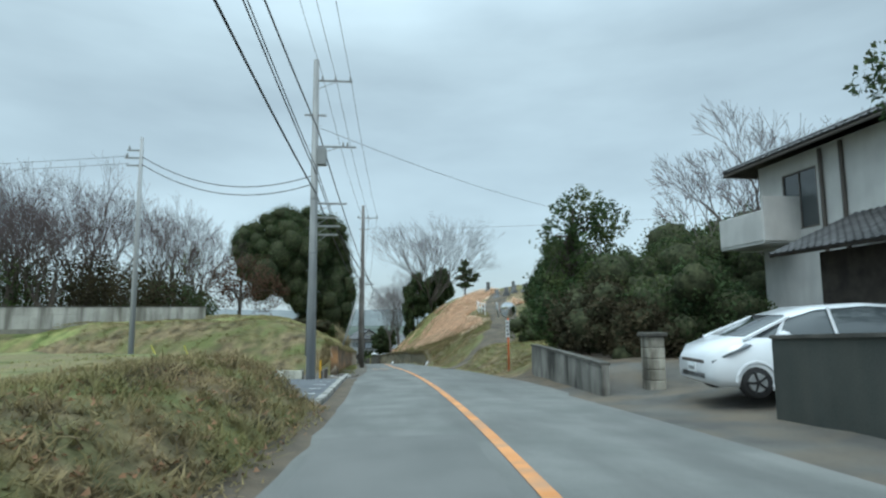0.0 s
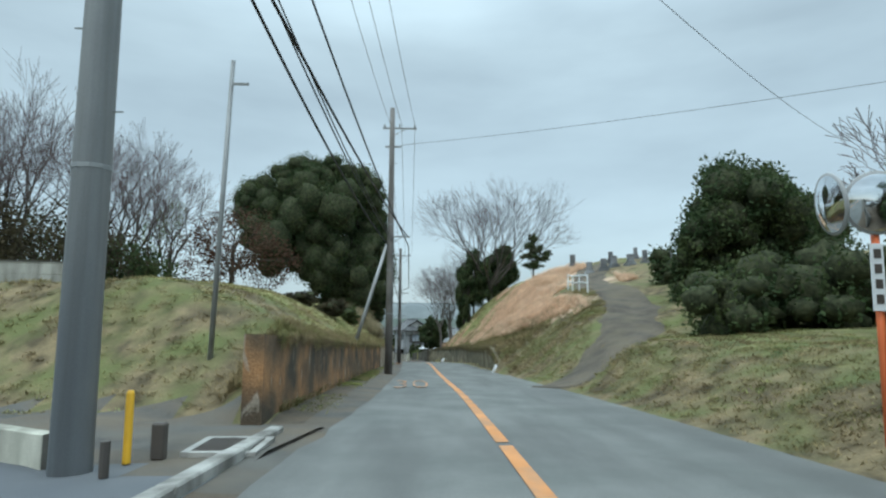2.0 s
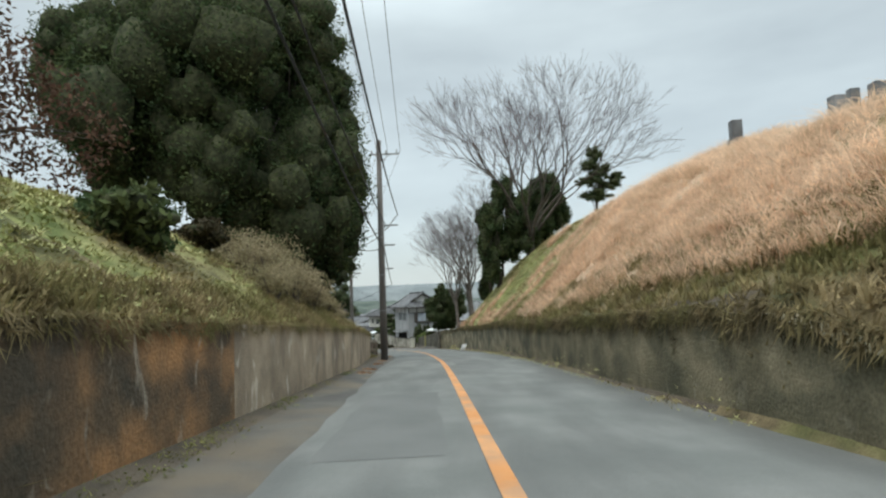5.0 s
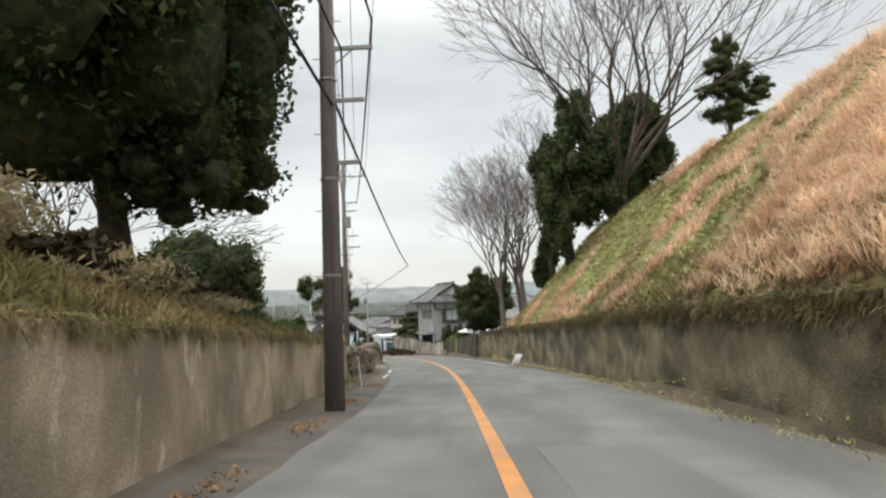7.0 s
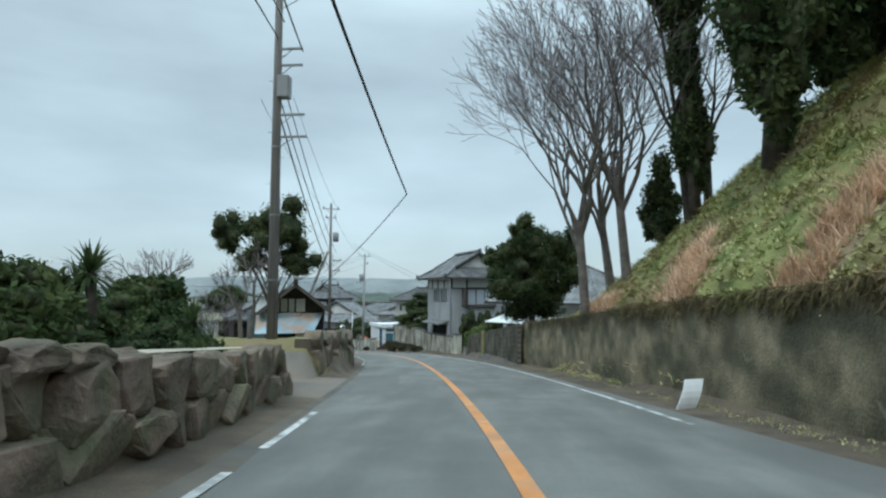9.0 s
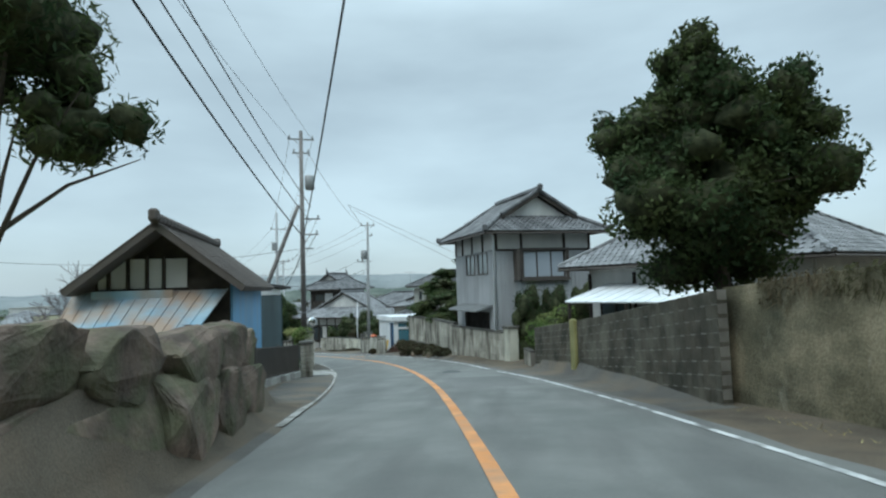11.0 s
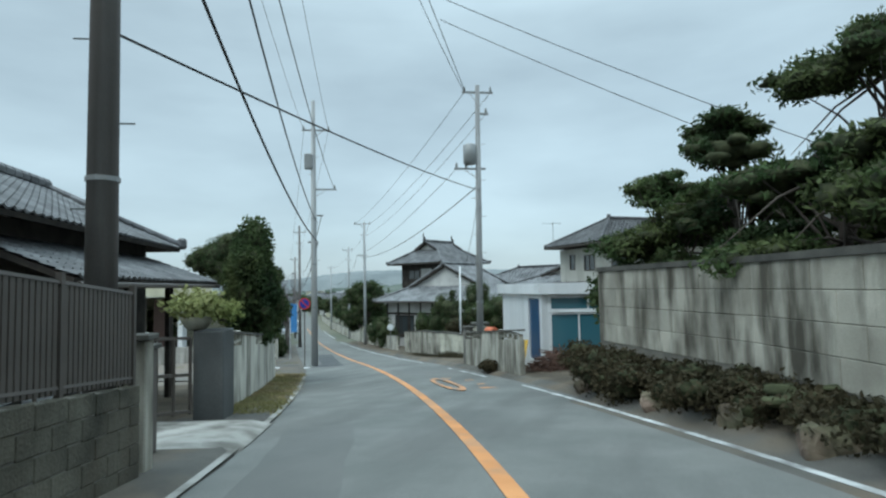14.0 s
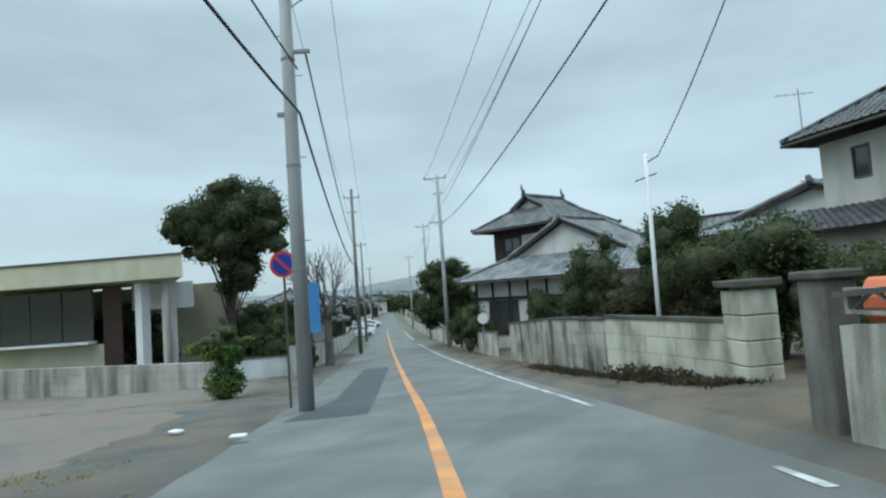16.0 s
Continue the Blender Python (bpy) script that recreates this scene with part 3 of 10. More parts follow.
def reedy(s, l):
    """Where withered reeds stand on the slope over the dark wall: all over its start, then in a slanting band and single patches."""
    n = noise.noise((s * 0.7, l * 0.7, 3.3))
    if s < 19.5 + 2.5 * n:
        return True
    band = abs(s - 29.8 + 1.15 * (l - 5.4)) / 1.0
    thin_band = abs(s - 25.2 + 0.9 * (l - 5.2)) / 0.55
    spots = [math.hypot((s - a) / c, (l - e) / f) for a, e, c, f in ((37.3, 6.0, 1.3, 1.7), (42.3, 6.1, 0.9, 1.1), (49.5, 5.9, 2.0, 0.6), (33.6, 5.3, 1.2, 0.5), (31.5, 11.5, 1.5, 1.2))]
    return min(band, thin_band, *spots) + 1.3 * n < 0.9


def ground_kind(s, l):
    d, jit = abs(l), 0.5 * noise.noise((s * 0.6, l * 0.6, 9.0))
    if d > 62 or s > 150 or s < -90:
        return 5
    if d < 3.3:
        return 6 if l > 0 or s > 30 else 3 if s < -40 else 6
    if l < 0:
        u = s - 0.45 * min(max(d - 4, 0), 25) * min(1.0, max(0.0, (-s - 5) / 15))
        if u < -53:
            return (1 if d < 6.2 + 2 * jit else 0)
        if u < -39.3:
            return 7 if d < 15 else 0
        if u < -35.2:
            return 6 if d < 20 else 0
        if s < 3:
            return 3 if d < 3.9 else (1 if jit > 0.12 or s < -24 else 8)
        if s < 28:
            return 3 if d < 4.0 else 1
        if 40.3 < s < 47.2:
            return 4 if d < 9 else 3
        if s < 60:
            return 3 if d < 4.2 + jit else 0
        if s < 88:
            return 6 if d < 4.6 else 3
        if s < 97:
            return 3
        return 6 if d < 5.4 + jit else 4 if d < 16 else 0
    if s < -48.5:
        return 6 if d < 9 + 3 * jit else 4
    if s < -42:
        return 3 if d < 8 else 1
    if s < -24:
        return (1 if d < 6.2 + jit else 0)
    if s < -14:
        return 1 if jit > -0.2 else 0
    if s < -7:
        return 1 if d < 6.5 + 2 * jit or d > 9 + jit else 2
    if s < 18 and d > (14 if s > -3.5 else 8.4) + 2 * jit:
        return 1
    if s < 18:
        return 3 if d < 4.3 else (1 if d < 5.1 + jit else 2)
    if s < 56:
        return 3 if d < 5.2 else (2 if reedy(s, l) else 8)
    if s < 68.5:
        return 6 if d < 4.7 else 3
    return 6 if d < 3.5 else 3


ground_sheet = build_ground()


def table(rows):
    return lambda s: float(np.interp(s, [r[0] for r in rows], [r[1] for r in rows]))


edge_l = table([(-110, -2.8), (-40, -2.75), (-30, -2.4), (-12, -2.1), (8, -2.5), (18, -2.2), (28, -2.5), (36, -3.0), (330, -3.0)])
edge_r = table([(-110, 3.6), (-58, 4.0), (-53.5, 3.8), (-51.5, 3.45), (-45, 3.6), (-25, 3.45), (-10, 3.35), (10, 3.6), (25, 3.9), (38, 3.5), (57, 3.6), (64, 3.3), (70, 3.05), (330, 3.0)])


def ribbon(name, mat, s0, s1, la, lb, dz, step=1.0, n=1, label="", category="", kind="structure", wobble=0.0):
    """A sheet that follows the road between two offsets from its middle."""
    ss = np.arange(s0, s1 + step * 0.5, step)
    b = Build()
    fa, fb = (f if callable(f) else (lambda s, f=f: f) for f in (la, lb))
    verts = []
    for s in ss:
        a, c = fa(s) + wobble * noise.noise((s * 0.8, 3.0, dz)), fb(s) + wobble * noise.noise((s * 0.8, 7.0, dz))
        for k in range(n + 1):
            l = a + (c - a) * k / n
            verts.append(at(s, l, dz - 0.012 * abs(l)))
    b.add(verts, [(i * (n + 1) + k, i * (n + 1) + k + 1, (i + 1) * (n + 1) + k + 1, (i + 1) * (n + 1) + k) for i in range(len(ss) - 1) for k in range(n)])
    return solid(name, b, mat, label, category, kind=kind)


ribbon("road", ASPHALT, -110, 330, edge_l, edge_r, 0.03, 1.0, 8, "grey worn asphalt road running downhill", "road", wobble=0.12)
ribbon("road_patch", PATCH, 105.4, 122, table([(105.4, -2.7), (109, -2.0), (122, -1.75)]), table([(105.4, -1.1), (122, -0.55)]), 0.034, 0.7, 1, "darker asphalt patch in the road", "road patch")
WORN = material("rolled_asphalt", (0.125, 0.13, 0.124), (0.16, 0.163, 0.156), 0.5, 0.92, 0.35, 200, stain=(0.19, 0.19, 0.182), sscale=(0.6, 0.2, 0.6), samount=0.5, grain=0.3)
LANE_PATCHES = ((-63, -57.5, -2.6, -0.4), (-46, -42.6, 0.5, 3.2), (-33, -26, 1.9, 3.1), (-9, -2.5, -1.9, -0.5), (4, 12.5, 0.4, 1.6), (21, 24.6, -2.1, -0.3), (41, 49, -2.7, -1.5), (62, 65.5, 0.4, 2.6), (77, 85, -2.6, -1.6), (95.5, 99, 0.3, 2.5))
for s0, s1, la, lb in LANE_PATCHES:
    ribbon("road_patch", WORN, s0, s1, la, lb, 0.034, 0.7, 1, "slightly darker worn patch in the asphalt", "road patch", wobble=0.08)
line_c = table([(-110, -0.1), (-61, -0.1), (-26, -0.03), (10, -0.03), (32, -0.08), (62, -0.06), (73, -0.13), (88, -0.12), (110, -0.1), (330, 0)])
ribbon("center_line", ORANGE, -110, -38.2, lambda s: line_c(s) - 0.09, lambda s: line_c(s) + 0.09, 0.038, 0.6, 1, "orange painted centre line on the asphalt", "road marking")
ribbon("center_line", ORANGE, -37.7, 200, lambda s: line_c(s) - 0.09, lambda s: line_c(s) + 0.09, 0.038, 0.6, 1, "orange painted centre line on the asphalt", "road marking")
line_r = table([(36, 3.05), (45, 3.2), (58, 3.25), (64, 3.1), (68, 2.75), (330, 2.75)])
ribbon("edge_line", WHITE_PAINT, 36, 67.5, lambda s: line_r(s) - 0.06, lambda s: line_r(s) + 0.06, 0.038, 0.7, 1, "worn white edge line on the asphalt", "road marking")
ribbon("edge_line", WHITE_PAINT, 68.5, 90, 2.69, 2.81, 0.038, 0.7, 1, "worn white edge line on the asphalt", "road marking")
for s0, s1 in ((93.5, 96.8), (98.4, 99.3), (103.8, 200)):
    ribbon("edge_line", WHITE_PAINT, s0, s1, 2.6, 2.71, 0.038, 0.7, 1, "worn white edge line on the asphalt", "road marking", wobble=0.04)
for s0, s1 in ((29.5, 33.2), (34.3, 38.0)):
    ribbon("edge_line", WHITE_PAINT, s0, s1, -2.93, -2.81, 0.038, 0.5, 1, "worn white edge line beside the stone wall", "road marking")


WORN_ORANGE = material("worn_orange_paint", (0.50, 0.24, 0.10), (0.60, 0.31, 0.15), 1.2, 0.75, 0.3, 120, stain=(0.17, 0.165, 0.155), sscale=(2.2, 2.2, 2.2), samount=1.0, grain=0.3)


def speed_mark(s, l, width, length, flip, body="30"):
    c = bpy.data.curves.new("speed_limit_marking", "FONT")
    c.body, c.size, c.align_x, c.align_y, c.extrude, c.offset = body, 1.0, "CENTER", "CENTER", 0.002, -0.022 if len(body) > 1 else 0.0
    c.materials.append(WORN_ORANGE)
    ob = new("speed_limit_marking", c)
    slope = math.atan2(mid(s + 2)[2] - mid(s - 2)[2], 4.0)
    ob.matrix_basis = Matrix.Translation(at(s, l, 0.042)) @ Matrix.Rotation(yaw(s) + (math.pi if flip else 0), 4, "Z") @ Matrix.Rotation(-slope if flip else slope, 4, "X") @ Matrix.Diagonal((width / 1.1, length / 0.72, 1, 1))
    return tagged(ob, "orange painted numerals on the road surface", "road marking", kind="structure")


speed_mark(-24.5, -1.45, 1.5, 5.0, False)
speed_mark(91.6, 0.95, 1.35, 4.4, True, "0")
for s0, s1, la, lb in ((89.7, 90.05, 1.55, 1.95), (90.9, 91.1, 1.75, 1.95), (92.4, 92.6, 1.7, 2.0), (93.3, 93.5, 1.2, 1.5)):
    ribbon("worn_marking", WORN_ORANGE, s0, s1, la, lb, 0.04, 0.2, 1, "worn orange remnant of a road numeral", "road marking", wobble=0.1)


# ---- plants ----
def fast_mesh(name, verts, quads):
    me = bpy.data.meshes.new(name)
    verts, quads = np.asarray(verts, np.float32), np.asarray(quads, np.int32)
    k = quads.shape[1]
    me.vertices.add(len(verts))
    me.vertices.foreach_set("co", verts.ravel())
    me.loops.add(quads.size)
    me.loops.foreach_set("vertex_index", quads.ravel())
    me.polygons.add(len(quads))
    me.polygons.foreach_set("loop_start", np.arange(0, quads.size, k, dtype=np.int32))
    me.update(calc_edges=True)
    return me


def lobes(blobs, rng):
    """Splits each large mass of a crown into a heart and many uneven lobes round it."""
    out = []
    for x, y, z, a, b, c in blobs:
        if min(a, b) < 0.7:
            out.append((x, y, z, a, b, c))
            continue
        k = int(9 + min(9, a * b * c * 0.35))
        out.append((x, y, z, a * 0.66, b * 0.66, c * 0.66))
        for i in range(k):
            h = 1 - 2 * (i + 0.5) / k
            w = i * 2.39996 + rng.uniform(-0.5, 0.5)
            q = math.sqrt(1 - h * h)
            f, r = rng.uniform(0.5, 0.86), rng.uniform(0.2, 0.48)
            out.append((x + math.cos(w) * q * a * f, y + math.sin(w) * q * b * f, z + h * c * f, a * r, b * r, c * r))
    return np.array(out, float)


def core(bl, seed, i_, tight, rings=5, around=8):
    """The lumpy mass of inner foliage that closes a lobe, coloured dark as painted shade."""
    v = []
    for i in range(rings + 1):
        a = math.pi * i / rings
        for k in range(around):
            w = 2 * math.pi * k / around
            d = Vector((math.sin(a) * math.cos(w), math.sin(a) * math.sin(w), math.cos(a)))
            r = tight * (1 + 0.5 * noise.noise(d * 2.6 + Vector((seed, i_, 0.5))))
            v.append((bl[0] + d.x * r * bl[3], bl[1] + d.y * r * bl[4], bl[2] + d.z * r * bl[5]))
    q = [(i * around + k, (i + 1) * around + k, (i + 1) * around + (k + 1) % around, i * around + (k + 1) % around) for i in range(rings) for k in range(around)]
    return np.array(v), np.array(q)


def leaf_cloud(name, blobs, count, size, seed, aspect=0.5, shell=0.55, droop=0.0, gaps=0.2, tight=0.8):
    """Many small leaves spread over uneven lobes, with a closed inner mass where the crown is dense."""
    rng = np.random.default_rng(seed)
    dense = gaps < 0.42
    blobs = lobes(blobs, random.Random(seed)) if dense and size < 0.5 else np.array(blobs, float)
    count = int(count * (0.72 if dense else 0.8))
    size = size * (1.25 if dense else 1.0)
    m = count * (3 if dense else 2)
    wts = (blobs[:, 3] * blobs[:, 4] * blobs[:, 5]) ** (0.667 if dense else 1.0)
    idx = rng.choice(len(blobs), m, p=wts / wts.sum())
    d = rng.normal(size=(m, 3))
    d /= np.linalg.norm(d, axis=1)[:, None]
    if dense:
        r = 0.78 + 0.5 * rng.random(m) ** 1.6
    else:
        lump = np.array([1 + 0.4 * noise.noise(Vector(v) * 2.1 + Vector((seed, i, 0.5))) for v, i in zip(d, idx)])
        r = (shell + (1.05 - shell) * rng.random(m) ** 0.7) * lump
    p = blobs[idx, :3] + d * blobs[idx, 3:6] * r[:, None]
    if dense:
        wave = np.array([noise.noise(Vector(q) * 0.75 + Vector((seed * 1.3, 0, 0))) + 0.6 * noise.noise(Vector(q) * 2.1 + Vector((0, seed, 0))) for q in p])
        p += d * (0.35 * min(0.9, blobs[:, 3].mean()) * wave)[:, None]
        keep = wave > -0.42
        for bl in blobs:
            keep &= (((p - bl[:3]) / bl[3:6]) ** 2).sum(1) > 0.55
    else:
        keep = np.array([noise.noise(Vector(q) * (0.9 / max(0.6, size * 3)) + Vector((seed * 1.3, 0, 0))) > gaps - 0.7 for q in p])
    p, d = p[keep][:count], d[keep][:count]
    n = len(p)
    a = rng.normal(size=(n, 3))
    a[:, 2] -= droop
    a = a / np.linalg.norm(a, axis=1)[:, None]
    nr = d + 0.9 * rng.normal(size=(n, 3)) + np.array([0, 0, 0.5])
    b = np.cross(a, nr)
    b /= np.linalg.norm(b, axis=1)[:, None] + 1e-9
    s = size * rng.uniform(0.6, 1.4, (n, 1))
    v = np.stack([p - a * s * 0.5, p + b * s * aspect * 0.5 - a * s * 0.05, p + a * s * 0.5, p - b * s * aspect * 0.5 - a * s * 0.05], 1).reshape(-1, 3)
    q = np.arange(4 * n).reshape(-1, 4)
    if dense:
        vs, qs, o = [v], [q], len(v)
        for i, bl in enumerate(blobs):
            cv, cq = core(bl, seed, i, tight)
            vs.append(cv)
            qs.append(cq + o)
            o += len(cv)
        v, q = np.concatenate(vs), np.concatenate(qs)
    me = fast_mesh(name, v, q)
    me["leaf_faces"] = n
    return me


# Dark colour that paints the shade inside a crown onto its inner mass.
INNER_SHADE = material("inner_foliage_shade", (0.034, 0.04, 0.024), (0.075, 0.082, 0.046), 4.0, 0.95, 0.9, 9, grain=0.65, spec=0.05)


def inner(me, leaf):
    """The outer leaves in their own colour, the inner mass in a dark painted shade tone."""
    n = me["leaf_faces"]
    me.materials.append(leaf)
    me.materials.append(INNER_SHADE)
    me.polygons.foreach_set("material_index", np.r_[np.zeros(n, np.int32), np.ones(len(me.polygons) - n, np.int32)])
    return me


def limbs(b, base, top, r, blobs, rng, n=6, wob=0.12):
    """A tapered trunk that bends, and limbs from it into each blob."""
    base, top = Vector(base), Vector(top)
    h = (top - base).length
    pts, rad = [], []
    for i in range(7):
        u = i / 6
        w = wob * h * 0.12 * math.sin(u * 3.1) * (1 if i else 0)
        pts.append(base.lerp(top, u) + Vector((w * rng.uniform(-1, 1), w * rng.uniform(-1, 1), 0)))
        rad.append(r * (1.25 if i == 0 else 1 - 0.55 * u))
    b.tube(pts, rad, 8)
    for bl in blobs:
        c = Vector(bl[:3])
        for _ in range(n):
            u = rng.uniform(0.35, 0.95)
            start = base.lerp(top, u)
            end = c + Vector((rng.uniform(-0.8, 0.8) * bl[3], rng.uniform(-0.8, 0.8) * bl[4], rng.uniform(-0.5, 0.8) * bl[5]))
            m1 = start.lerp(end, 0.5) + Vector((0, 0, 0.08 * (end - start).length))
            b.tube([start, m1, end], [r * 0.32, r * 0.18, r * 0.05], 5, False)


def leafy_tree(name, label, base, top, r, blobs, leaf, count, size, seed, bark=None, category="tree", group="", **kw):
    rng = random.Random(seed)
    base = (base[0], base[1], min(base[2], ground_xy(base[0], base[1]) - 0.1))
    t = thing(name, base, label, category, group)
    b = Build()
    limbs(b, base, top, r, blobs, rng)
    part("trunk", b, bark or BARK, t, "", True)
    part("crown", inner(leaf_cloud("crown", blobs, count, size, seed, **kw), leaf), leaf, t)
    return t


def shrub(name, label, blobs, leaf, count, size, seed, base=None, group="", category="shrub", **kw):
    c = np.mean(np.array([b[:3] for b in blobs]), 0)
    lowest = min(b[2] - b[5] for b in blobs)
    base = base or (float(c[0]), float(c[1]), ground_xy(float(c[0]), float(c[1])))
    t = thing(name, base, label, category, group)
    rng = random.Random(seed)
    b = Build()
    for bl in blobs:
        for _ in range(5):
            e = Vector((bl[0] + rng.uniform(-0.5, 0.5) * bl[3], bl[1] + rng.uniform(-0.5, 0.5) * bl[4], bl[2] + rng.uniform(-0.2, 0.6) * bl[5]))
            g = Vector((bl[0] + rng.uniform(-0.2, 0.2) * bl[3], bl[1] + rng.uniform(-0.2, 0.2) * bl[4], min(base[2], bl[2] - bl[5] * 0.5) - 0.05))
            b.tube([g, g.lerp(e, 0.5), e], [0.05, 0.035, 0.012], 4, False)
    part("stem", b, BARK, t)
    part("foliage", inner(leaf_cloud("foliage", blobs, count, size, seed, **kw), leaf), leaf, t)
    return t


def bare_tree(name, label, base, height, spread, seed, trunks=1, fork=0.3, r=0.25, lean=(0, 0), bark=None, twig=None, depth=5, group="", upright=0.55, boughs=0):
    """A leafless tree: forking limbs that rise like a broom and end in fine twigs."""
    rng = random.Random(seed)
    t = thing(name, base, label, "tree", group)
    big, fine = Build(), Build()
    base = Vector(base)

    def grow(p, d, length, rad, level):
        q = p + d * length
        m = p.lerp(q, 0.5) + Vector((rng.uniform(-1, 1), rng.uniform(-1, 1), rng.uniform(-0.3, 0.5))) * length * 0.07
        r2 = max(rad * 0.68, 0.011)
        (big if rad > 0.035 else fine).tube([p, m, q], [rad, (rad + r2) / 2, r2], 6 if rad > 0.12 else 4 if rad > 0.035 else 3, False)
        if level >= depth:
            return
        kids = 3 if level < depth - 1 else 4
        for k in range(kids):
            ang = 2 * math.pi * (k + rng.random() * 0.8) / kids
            side = d.orthogonal().normalized()
            side = Matrix.Rotation(ang, 3, d) @ side
            open_ = rng.uniform(0.28, 0.62) if level else rng.uniform(0.3, 0.55)
            nd = (d * (1 - 0.2 * open_) + side * open_ + Vector((lean[0], lean[1], upright)) * 0.22).normalized()
            start = q if k < 2 else p.lerp(q, rng.uniform(0.45, 0.95))
            grow(start, nd, length * rng.uniform(0.62, 0.86), r2 * rng.uniform(0.6, 0.85), level + 1)

    for k in range(trunks):
        a = 2 * math.pi * k / max(trunks, 1) + rng.random()
        off = Vector((math.cos(a), math.sin(a), 0)) * (0.0 if trunks == 1 else r * 1.8)
        d = Vector((lean[0] + 0.12 * math.cos(a) * (trunks > 1), lean[1] + 0.12 * math.sin(a) * (trunks > 1), 1)).normalized()
        f = 1.0 if not k else rng.uniform(0.75, 0.95)
        top = base + off + d * height * fork * f
        big.tube([base + off - Vector((0, 0, 0.2)), (base + off).lerp(top, 0.5), top], [r * 1.15, r * 0.95, r * 0.8], 8, False)
        n = boughs or (5 if trunks == 1 else 3)
        for j in range(n):
            ang = 2 * math.pi * (j + rng.random() * 0.6) / n
            nd = (d * 1.0 + Vector((math.cos(ang), math.sin(ang), 0)) * spread / height * rng.uniform(0.6, 1.25)).normalized()
            grow(top - d * rng.uniform(0, 0.12) * height, nd, height * (1 - fork) * 0.29 * f, r * 0.5, 1)
    part("trunk", big, bark or BARK_G, t, "", True)
    part("twig_fan", fine, twig or TWIG, t)
    return t


def tufts(name, label, mat, spots, height, width, blades, seed, lean=0.35):
    """Grass: a few bent blades at each spot, as one sheet of stuff."""
    rng = np.random.default_rng(seed)
    spots = np.asarray(spots, float)
    short = height < 0.25
    if short:
        blades, lean, height = int(blades * 2.4), 1.3, height * 0.8
    n = len(spots) * blades
    p = np.repeat(spots[:, :3], blades, 0) + np.c_[rng.normal(0, 0.11 if short else width * 2.2, (n, 2)), np.zeros(n)]
    h = height * rng.uniform(0.5, 1.3, n) * (np.repeat(spots[:, 3], blades) if spots.shape[1] > 3 else 1.0)
    a = rng.uniform(0, 2 * np.pi, n)
    out = np.c_[np.cos(a), np.sin(a), np.zeros(n)]
    side = np.c_[-np.sin(a), np.cos(a), np.zeros(n)] * width * rng.uniform(0.6, 1.3, (n, 1))
    l = lean * rng.uniform(0.3, 1.6, (n, 1))
    up = np.array([0, 0, 1.0])
    m = p + (out * l * 0.35 + up * 0.6) * h[:, None]
    e = p + (out * l * 1.1 + up * (1 - 0.2 * l)) * h[:, None]
    if short:
        v, tri = np.stack([p - side, p + side, e], 1).reshape(-1, 3), np.arange(3 * n).reshape(-1, 3)
    else:
        v = np.stack([p - side, p + side, m + side * 0.7, m - side * 0.7, e], 1).reshape(-1, 3)
        i = np.arange(n)[:, None] * 5
        tri = np.concatenate([i + [0, 1, 2], i + [0, 2, 3], i + [3, 2, 4]])
    me = fast_mesh(name, v, tri)
    me.materials.append(mat)
    return tagged(new(name, me), label, "grass", kind="stuff")


def hanging(name, label, mat, n, s0, s1, face, top, side, drop, seed, width=0.012, length=0.22):
    """Dead vines and weeds that creep down the face of a wall from its top."""
    rng = np.random.default_rng(seed)
    v = []
    for _ in range(n):
        q = rng.uniform(s0, s1)
        lump = 0.5 + 0.5 * noise.noise((q * 0.9, 2.0, seed)) + 0.35 * noise.noise((q * 3.1, 5.0, seed))
        h = top(q) + 0.08 - drop * max(0.05, lump) * rng.random() ** 1.3
        c = at(q, side * (face(q) - 0.015), h)
        tx, ty = ahead(q)
        out = Vector((-ty * side, tx * side, 0)) * rng.uniform(0.02, 0.5) + Vector((tx, ty, 0)) * rng.uniform(-0.6, 0.6) + Vector((0, 0, rng.uniform(-1.0, 0.35)))
        e = c + out * length * rng.uniform(0.5, 1.3)
        w = Vector((tx, ty, rng.uniform(-0.6, 0.6))) * width * rng.uniform(0.6, 1.6)
        v += [c - w, c + w, e]
    me = fast_mesh(name, np.array(v), np.arange(3 * n).reshape(-1, 3))
    me.materials.append(mat)
    return tagged(new(name, me), label, "weeds", kind="stuff")


def scatter(n, s0, s1, l0, l1, seed, test=None, near=None):
    rng = np.random.default_rng(seed)
    out = []
    for _ in range(n):
        s, l = rng.uniform(s0, s1), rng.uniform(l0, l1)
        if test and not test(s, l):
            continue
        g = ground(s, l)
        out.append((g.x, g.y, g.z - 0.02, 0.7 + 0.7 * abs(noise.noise((s * 0.7, l * 0.7, seed)))))
    return out


